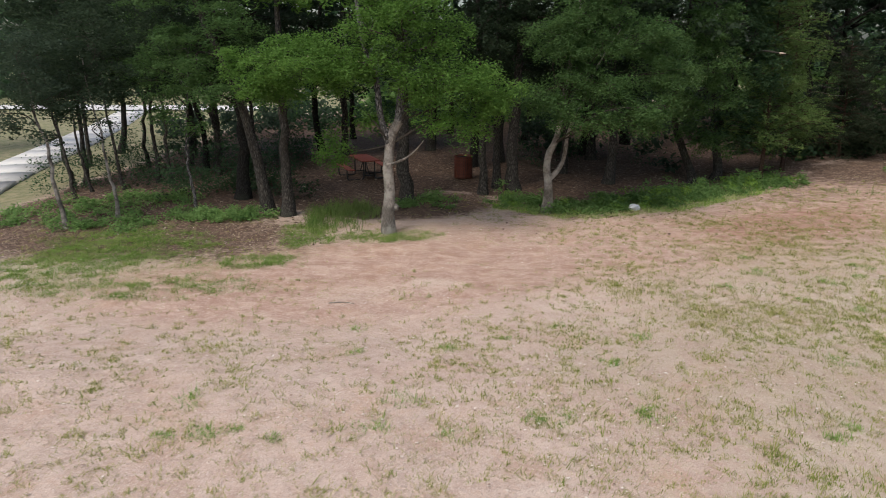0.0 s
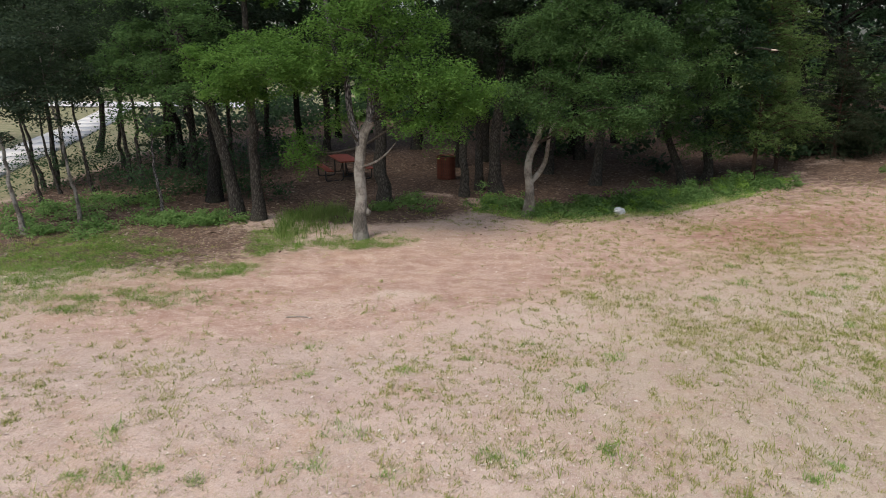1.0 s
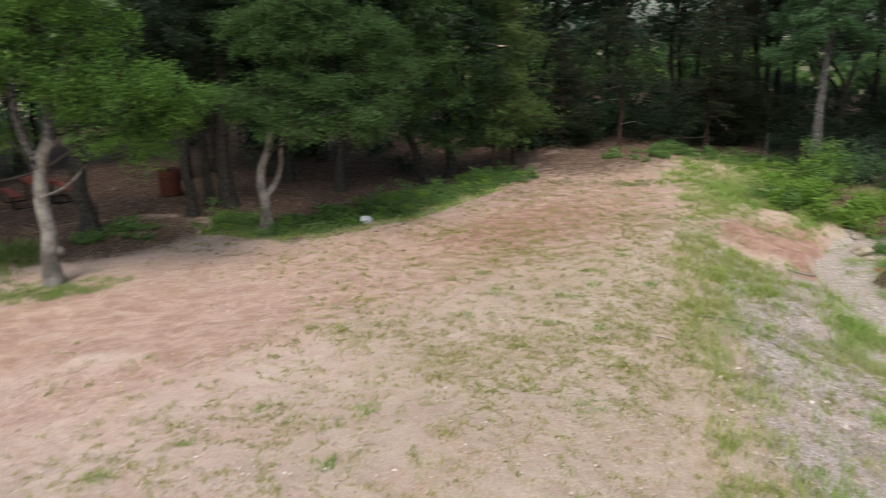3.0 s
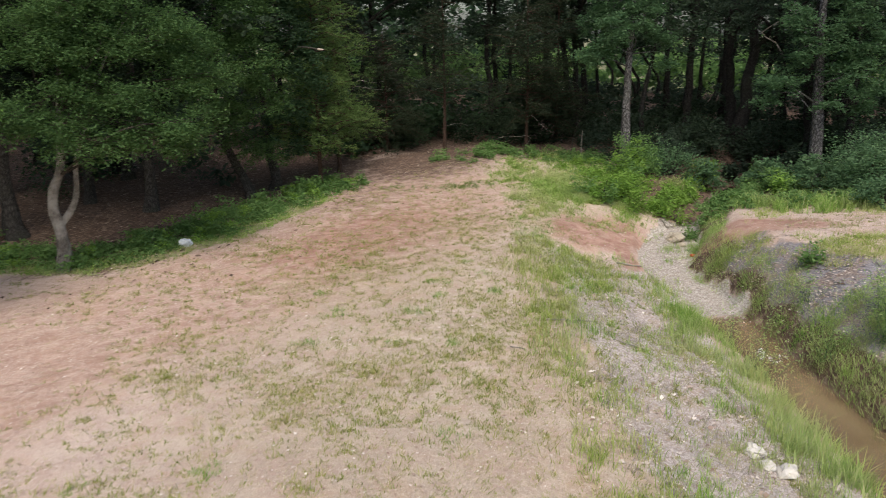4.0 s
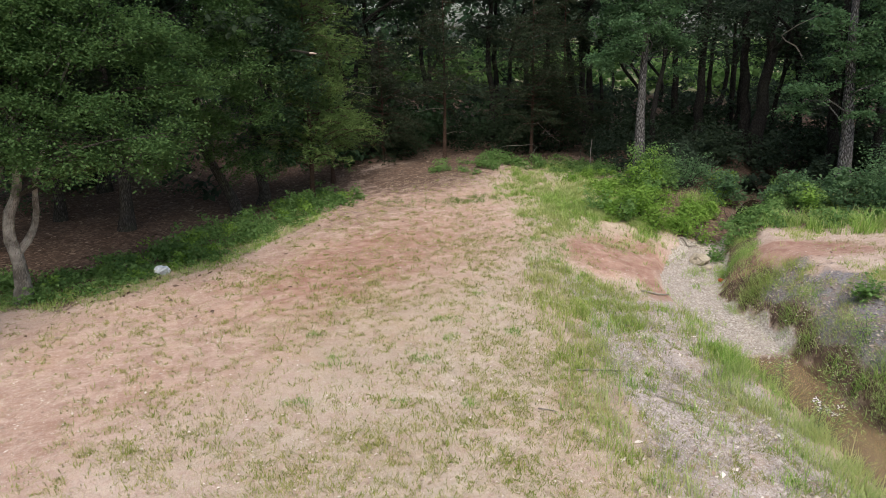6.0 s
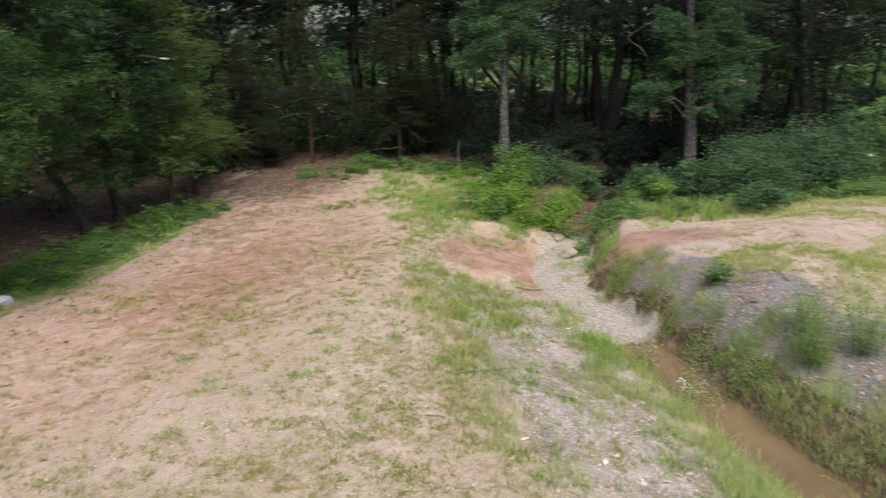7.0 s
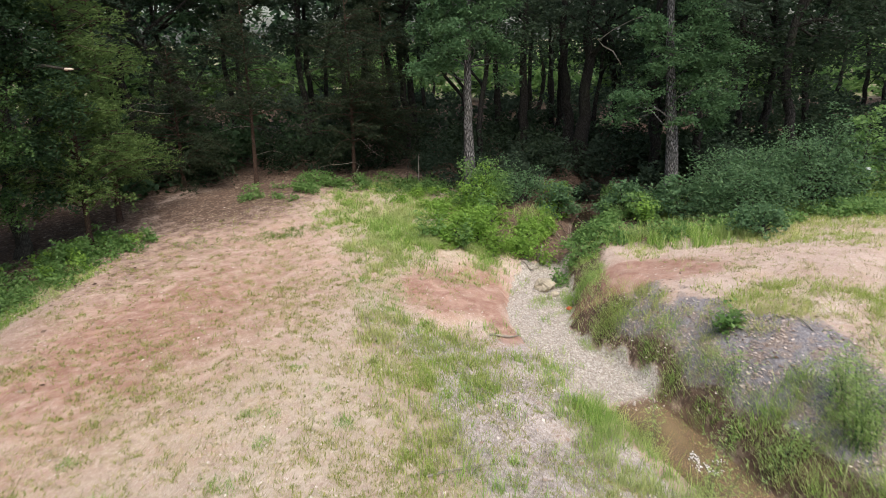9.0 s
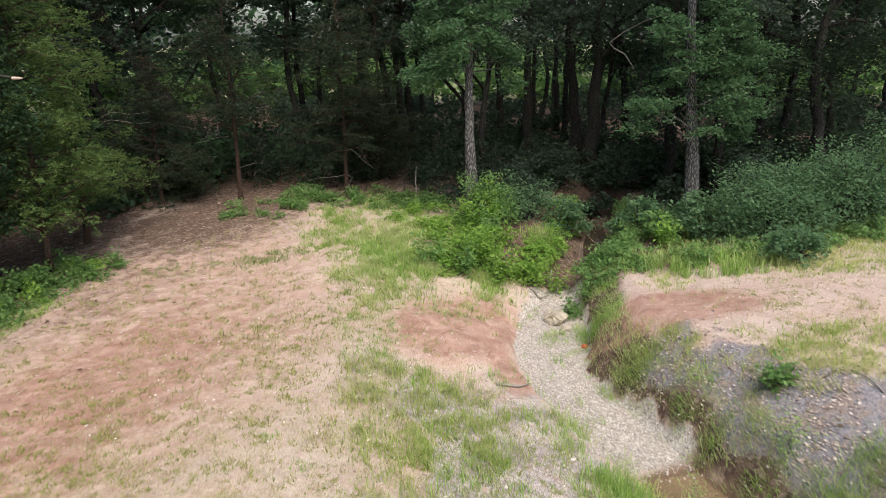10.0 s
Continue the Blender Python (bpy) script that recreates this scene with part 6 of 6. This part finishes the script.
flat_litter("leaf_litter", "dry leaves and bark bits on the bank", CHIP, scatter(70000, BANKBOX, bank(1.3, 4.6, "left", 0, 8, 0.7, 115), 116), 0.05, 117)
flat_litter("leaf_litter", "pale dry leaves caught on the gray bank", BLEACHED, scatter(98000, BANKBOX, lambda x, y: np.clip(soils(x, y)[3] + 0.45 * soils(x, y)[6], 0, 1) * 0.85 * smooth(0.35, 0.6, fbm(x, y, 0.9, 109)), 110), 0.038, 111)


def pebbles(name, label, mat, P, size, seed):
    g = np.random.default_rng(seed)
    base = np.array([(1, 0, 0), (-1, 0, 0), (0, 1, 0), (0, -1, 0), (0, 0, 0.7), (0, 0, -0.7)], float)
    tri = np.array([(0, 2, 4), (2, 1, 4), (1, 3, 4), (3, 0, 4), (2, 0, 5), (1, 2, 5), (3, 1, 5), (0, 3, 5)])
    n = len(P)
    s = size * P[:, 2] * g.uniform(0.5, 1.4, n)
    a = g.uniform(0, 6.28, n)
    B = base[None] * g.uniform(0.6, 1.2, (n, 6, 1))
    X = B[..., 0] * np.cos(a)[:, None] - B[..., 1] * 0.7 * np.sin(a)[:, None]
    Y = B[..., 0] * np.sin(a)[:, None] + B[..., 1] * 0.7 * np.cos(a)[:, None]
    Vv = np.stack([X, Y, B[..., 2]], -1) * s[:, None, None]
    Vv += np.stack([P[:, 0], P[:, 1], height(P[:, 0], P[:, 1]) + s * 0.25], -1)[:, None, :]
    F = (np.arange(n)[:, None, None] * 6 + tri[None]).reshape(-1, 3)
    ob = mesh_part(name, Vv.reshape(-1, 3), F, mat, None, label)
    return tagged(ob, "", "gravel", "", "stuff")


pebbles("creek_gravel", "pale gray gravel in the dry creek bed", STONE, scatter(60000, (12, 23, 9, 20), lambda x, y: soils(x, y)[2], 121), 0.026, 122)
pebbles("bank_stones", "scattered small stones on the bank", STONE, scatter(3500, BANKBOX, lambda x, y: 0.5 * np.clip(soils(x, y)[6], 0, 1), 123), 0.03, 124)


# ---- picnic table, bin, bag and other things ----
def box_bm(sx, sy, sz, bev=0.006):
    bm = bmesh.new()
    bmesh.ops.create_cube(bm, size=1.0)
    bmesh.ops.scale(bm, vec=(sx, sy, sz), verts=bm.verts)
    if bev:
        bmesh.ops.bevel(bm, geom=bm.edges[:], offset=bev, segments=2, affect='EDGES')
    return bm


def placed_part(name, bm, mat, parent, at, rot=(0, 0, 0), label=""):
    ob = part(name, bm, mat, parent, label)
    ob.matrix_basis = pose(*at, *rot)
    return ob


def picnic_table(at, rz):
    root = thing("picnic_table", "red picnic table with black tube frame and two benches", "picnic table", "", "", (at[0], at[1], ground_z(*at)), rz)
    for k in range(5):
        placed_part("tabletop_plank", box_bm(0.142, 1.83, 0.04), RED_PAINT, root, (-0.3 + 0.15 * k, 0, 0.75))
    for sx in (-1, 1):
        for k in range(2):
            placed_part("bench_plank", box_bm(0.125, 1.83, 0.04), RED_PAINT, root, (sx * (0.70 + 0.13 * k), 0, 0.44))
    for sy in (-0.62, 0.62):
        for sx in (-1, 1):
            leg = bend([(sx * 0.22, sy, 0.72), (sx * 0.22, sy, 0.12), (sx * 0.28, sy, 0.04), (sx * 0.40, sy, 0.03), (sx * 0.78, sy, 0.03), (sx * 0.86, sy, 0.08), (sx * 0.88, sy, 0.2), (sx * 0.88, sy, 0.41)], 24)
            mesh_part("leg", *tube(leg, np.full(24, 0.028), 8), BLACK_STEEL, root, "bent black steel tube leg", True)
        mesh_part("crossbar", *tube([(-0.34, sy, 0.71), (0.34, sy, 0.71)], [0.024, 0.024], 8), BLACK_STEEL, root, "", True)
        s = 1 if sy > 0 else -1
        mesh_part("brace", *tube([(0, sy, 0.16), (0, sy - s * 0.5, 0.70)], [0.02, 0.02], 8), BLACK_STEEL, root, "", True)
        mesh_part("stretcher", *tube([(-0.22, sy, 0.16), (0.22, sy, 0.16)], [0.02, 0.02], 8), BLACK_STEEL, root, "", True)
    return root


def slat_bin(at):
    root = thing("trash_bin", "round rust-red slatted trash bin in shade", "trash bin", "", "", (at[0], at[1], ground_z(*at)))
    for k in range(26):
        a = 2 * math.pi * k / 26
        placed_part("slat", box_bm(0.014, 0.07, 0.82, 0.004), RUST_SLAT, root, (0.345 * math.cos(a), 0.345 * math.sin(a), 0.46), (0, 0, math.degrees(a)))
    for z, r in ((0.16, 0.335), (0.80, 0.335), (0.885, 0.352)):
        ring = [(r * math.cos(a), r * math.sin(a), z) for a in np.linspace(0, 2 * math.pi, 33)]
        mesh_part("hoop", *tube(ring, np.full(33, 0.016), 6), RUST_SLAT, root, "", True)
    lin = [(0, 0, 0.05), (0, 0, 0.06), (0, 0, 0.84)]
    mesh_part("liner", *tube(lin, [0.02, 0.31, 0.31], 24), DARK_BIN, root, "dark inner liner", True)
    return root


picnic_table((-3.45, 27.4), 24)
slat_bin((0.42, 27.3))


def crumpled(name, at, r, mat, label, category, seed, squash=0.55):
    bm = bmesh.new()
    bmesh.ops.create_icosphere(bm, subdivisions=3, radius=r)
    for v in bm.verts:
        d = noise.noise(v.co * (3.2 / r * 0.35) + Vector((seed, 0, 0))) * 0.55 + noise.noise(v.co * (9 / r * 0.35) + Vector((0, seed, 0))) * 0.25
        v.co *= 1 + d
        v.co.z *= squash
    ob = part(name, bm, mat, None, label)
    ob.matrix_basis = pose(at[0], at[1], ground_z(at[0], at[1]) + r * squash * 0.75 + (at[2] if len(at) > 2 else 0), 0, 0, seed * 40)
    return tagged(ob, "", category)


crumpled("plastic_bag", (5.65, 21.3), 0.15, PLASTIC, "crumpled white plastic bag lying at weeds' edge", "bag", 3, 0.75)
crumpled("rock", (18.75, 16.85), 0.25, ROCK, "angular tan rock lying on the gravel bed", "rock", 5, 0.6)
crumpled("rock", (18.5, 16.45), 0.1, ROCK, "small tan rock on the gravel", "rock", 8, 0.6)
for q, (rx, ry, rr) in enumerate([(10.12, 8.45, 0.13), (10.05, 8.2, 0.1), (10.2, 8.0, 0.14), (10.6, 6.8, 0.2), (11.9, 10.3, 0.06)]):
    crumpled("rock", (rx, ry), rr, PALE_STONE, "pale limestone rock on the creek bank", "rock", 11 + q, 0.6)
crumpled("scrap", (18.0, 15.65), 0.07, ORANGE, "small orange scrap on the creek's edge", "litter", 6, 0.5)
crumpled("scrap", (26.95, 11.7, 1.0), 0.06, PLASTIC, "small white scrap caught in a bush", "litter", 9, 0.6)


def stick(name, pts, r, label, mat=DEADWOOD, category="stick", on_ground=True):
    P = bend(pts, 9)
    if on_ground:
        P[:, 2] += height(P[:, 0], P[:, 1])
    ob = mesh_part(name, *tube(P, np.linspace(r, r * 0.45, 9), 7, 0.12, int(abs(P[0][0]) * 10)), mat, None, label, True)
    return tagged(ob, "", category)


stick("wooden_stake", [(22.2, 24.6, -0.1), (22.22, 24.62, 0.6), (22.24, 24.6, 1.05)], 0.028, "pale wooden stake standing in weeds", category="stake")
stick("dead_sapling", [(21.9, 24.9, -0.1), (22.0, 24.8, 1.0), (22.35, 24.6, 1.8)], 0.014, "bare leaning dead sapling beside a stake", BARK_LIMB, category="sapling")
stick("dead_branch", [(19.3, 18.0, 0.03), (19.55, 17.85, 0.08), (19.9, 17.85, 0.04)], 0.03, "weathered driftwood at the gravel's head")
stick("dead_branch", [(20.2, 18.1, 0.0), (20.25, 18.05, 0.35), (20.4, 18.1, 0.5)], 0.03, "short broken stub standing at the creek's head")
stick("stick", [(9.9, 12.6, 0.03), (10.4, 12.5, 0.03), (10.9, 12.3, 0.02)], 0.016, "pale stick lying on the bank")
stick("stick", [(10.6, 11.6, 0.03), (10.8, 11.4, 0.03), (11.1, 11.2, 0.02)], 0.011, "thin stick lying on the bank")
stick("stick", [(8.6, 12.0, 0.02), (8.7, 11.85, 0.03), (8.75, 11.75, 0.02)], 0.01, "dark twig on the sandy field")
stick("stick", [(16.5, 10.1, 0.02), (16.75, 10.35, 0.04), (16.9, 10.6, 0.02)], 0.014, "dry stick on the shale bank")
stick("stick", [(-2.3, 13.1, 0.01), (-2.05, 13.15, 0.02), (-1.8, 13.1, 0.01)], 0.015, "short pale stick on bare soil")
stick("stick", [(14.9, 15.6, 0.02), (15.2, 15.3, 0.05), (15.5, 15.3, 0.02)], 0.03, "dark stick at an undercut in the bank")
# broken-off pale limb end and dead limbs in the wood
broken = thing("broken_limb", "broken oak limb with a pale snapped end", "limb", "", "", (10.5, 26.9, 4.3))
mesh_part("limb", *tube(bend([(0, 0, 0), (0.25, -1.2, 0.4), (0.42, -2.35, 0.36)], 9), np.linspace(0.05, 0.03, 9), 8, 0.1, 4), BARK_OAK, broken, "", True)
mesh_part("snapped_end", *tube(bend([(0.42, -2.35, 0.36), (0.5, -2.41, 0.35), (0.58, -2.46, 0.35)], 6), [0.03, 0.031, 0.03, 0.028, 0.022, 0.012], 8, 0.3, 9), CHIP, broken, "pale bare snapped wood", True)
stick("dead_limb", [(29.6, 20.8, 3.9), (29.4, 21.2, 4.6), (29.0, 21.6, 5.0), (29.6, 20.6, 5.7), (30.2, 20.0, 5.9)], 0.03, "bare crooked pale limb in the dark wood", on_ground=False)


g = np.random.default_rng(55)
scum = np.stack([np.repeat([14.0, 14.12, 13.92, 14.2, 13.98, 14.3], 14) + g.normal(0, 0.045, 84), np.repeat([10.7, 10.9, 10.82, 11.0, 10.55, 10.6], 14) + g.normal(0, 0.045, 84), np.full(84, -1.105)], -1)
ob = mesh_part("floating_scum", *leaf_quads(scum, 0.036, 12, 0.8, 56), PLASTIC, None, "pale scum and petals floating on the creek")
tagged(ob, "", "scum", "", "stuff")


# tangle of dead twigs at the mouth of the gully
g = np.random.default_rng(61)
brush = thing("brush_pile", "tangle of grey dead twigs lying in the gully", "brush pile", "", "", (22.5, 18.2, ground_z(22.5, 18.2)))
for k in range(46):
    a, e, ln = g.uniform(0, 6.28), g.uniform(0.05, 1.1), g.uniform(0.35, 0.95)
    b = np.array([g.normal(0, 0.3), g.normal(0, 0.3), 0.0])
    t = b + ln * np.array([math.cos(a) * math.cos(e), math.sin(a) * math.cos(e), math.sin(e)])
    mesh_part("twig", *tube(bend([b, (b + t) / 2 + g.normal(0, 0.06, 3), t], 6), np.linspace(0.012, 0.004, 6), 4), DEADWOOD if k % 3 == 0 else BARK_LIMB, brush, "", True)


# willow shoots and weeds in the creek bank
def shoot(at, tall, n, seed, label, leaf=LEAF_WILLOW, size=0.065, slim=0.24):
    g = np.random.default_rng(seed)
    root = thing("willow_shoot", label, "shrub", "shoots on the creek bank", "", (at[0], at[1], ground_z(*at)))
    stems, P = [], []
    for k in range(n):
        a = g.uniform(0, 6.28)
        h = tall * g.uniform(0.6, 1.1)
        o = g.uniform(0.15, 0.95) * tall * 0.6
        b = np.array([g.normal(0, 0.08), g.normal(0, 0.08), -0.03])
        t = b + np.array([math.cos(a) * o, math.sin(a) * o, h])
        st = bend([b, (b + t) / 2 + np.array([0, 0, 0.1 * h]), t], 9)
        stems.append(tube(st, np.linspace(0.0045, 0.0015, 9), 4))
        m = int(h * (62 if slim > 0.3 else 95))
        u = g.uniform(0.2, 1, m)
        P.append(b + (t - b) * u[:, None] + g.normal(0, 0.1, (m, 3)))
    for q in stems:
        mesh_part("stem", *q, LEAF_SHRUB, root, "", True)
    mesh_part("foliage", *leaf_quads(np.concatenate(P), size, 0.9, slim, seed), leaf, root)
    return root


for k, (x, y, h, m) in enumerate([(14.5, 8.9, 1.25, 20), (14.9, 8.3, 1.3, 22), (15.2, 9.3, 0.95, 14), (13.0, 10.4, 1.5, 3), (14.1, 11.6, 1.0, 3), (14.2, 9.6, 0.8, 8), (12.9, 10.0, 0.9, 3), (15.4, 10.9, 0.6, 8)]):
    shoot((x, y), h, m, 200 + k, "slender green willow shoots on the creek bank")

for k, (x, y, h, m) in enumerate([(18.3, 19.2, 0.8, 8), (18.8, 18.6, 0.9, 9), (19.6, 18.1, 0.8, 8), (17.9, 20.0, 0.7, 7), (19.2, 19.4, 1.1, 9), (20.3, 17.9, 0.7, 7), (20.4, 20.0, 0.9, 8), (20.6, 20.8, 1.0, 7), (22.6, 16.2, 0.8, 8), (24.0, 14.6, 1.9, 6), (27.4, 12.2, 2.6, 7), (26.0, 13.6, 2.2, 6), (16.35, 11.4, 0.36, 14)]):
    shoot((x, y), h, m, 240 + k, "bright leafy shoots beside the creek bushes", LEAF_SHRUB if x > 23 else LEAF_LIME if k % 3 else LEAF_WEED, 0.115, 0.5)

# ---- concrete path and far road ----
path = thing("pavement", "pale concrete footpath curving past the wood", "path", "", "structure")
acc = [0.0] + list(np.cumsum([math.dist(a, b) for a, b in zip(PATH_MID[:-1], PATH_MID[1:])]))
def path_z(ss):
    """Level of the path's surface: the ground's, evened out along it."""
    q = np.clip(ss + np.linspace(-20, 20, 41), 0, acc[-1])
    px, py = np.interp(q, acc, [p[0] for p in PATH_MID]), np.interp(q, acc, [p[1] for p in PATH_MID])
    return float(height(px, py).mean()) + 0.1


for s in np.arange(0.5, acc[-1] - 2.5, 2.44):
    quad = []
    for ss in (s, s + 2.42):
        k = int(np.clip(np.searchsorted(acc, ss) - 1, 0, len(PATH_MID) - 2))
        a, b = np.array(PATH_MID[k]), np.array(PATH_MID[k + 1])
        t = (b - a) / np.linalg.norm(b - a)
        p = a + t * (ss - acc[k])
        quad.append((p + np.array([-t[1], t[0]]) * 1.25, p - np.array([-t[1], t[0]]) * 1.25))
    (l0, r0), (l1, r1) = quad
    V = []
    for dz in (-0.25, 0.0):
        for q, ss in ((l0, s), (r0, s), (r1, s + 2.42), (l1, s + 2.42)):
            V.append((q[0], q[1], path_z(ss) + dz))
    F = [(0, 3, 2, 1), (4, 5, 6, 7), (0, 1, 5, 4), (1, 2, 6, 5), (2, 3, 7, 6), (3, 0, 4, 7)]
    mesh_part("slab", V, F, CONCRETE, path)
V, F = [], []
for k, x in enumerate(np.linspace(-70, -17, 41)):
    for y in (60.5, 65.5):
        V.append((x, y - 0.12 * (x + 30), ground_z(x, y) + 0.12))
for k in range(40):
    F.append((2 * k, 2 * k + 2, 2 * k + 3, 2 * k + 1))
road = mesh_part("road", V, F, CONCRETE, None, "pale concrete road beyond the wood")
tagged(road, "", "road", "", "structure")

# ---- distant trees closing the horizon ----
g = np.random.default_rng(77)
P = []
for k in range(420):
    a = g.uniform(-2.2, 2.0)
    r = g.uniform(82, 125)
    c = np.array([5 + r * math.sin(a), 10 + r * math.cos(a), 0])
    h = g.uniform(4, 13)
    m = 26
    P.append((c + np.array([0, 0, h]) + g.normal(0, 1, (m, 3)) * np.array([2.2, 2.2, 1.6])))
    P.append((c + np.array([0, 0, 1.5]) + g.normal(0, 1, (m, 3)) * np.array([2.4, 2.4, 1.3])))
far = mesh_part("far_woods", *leaf_quads(np.concatenate(P), 1.5, 0.4, 0.7, 78), LEAF_OAK, None, "distant green wood beyond the road")
tagged(far, "", "trees", "", "stuff")
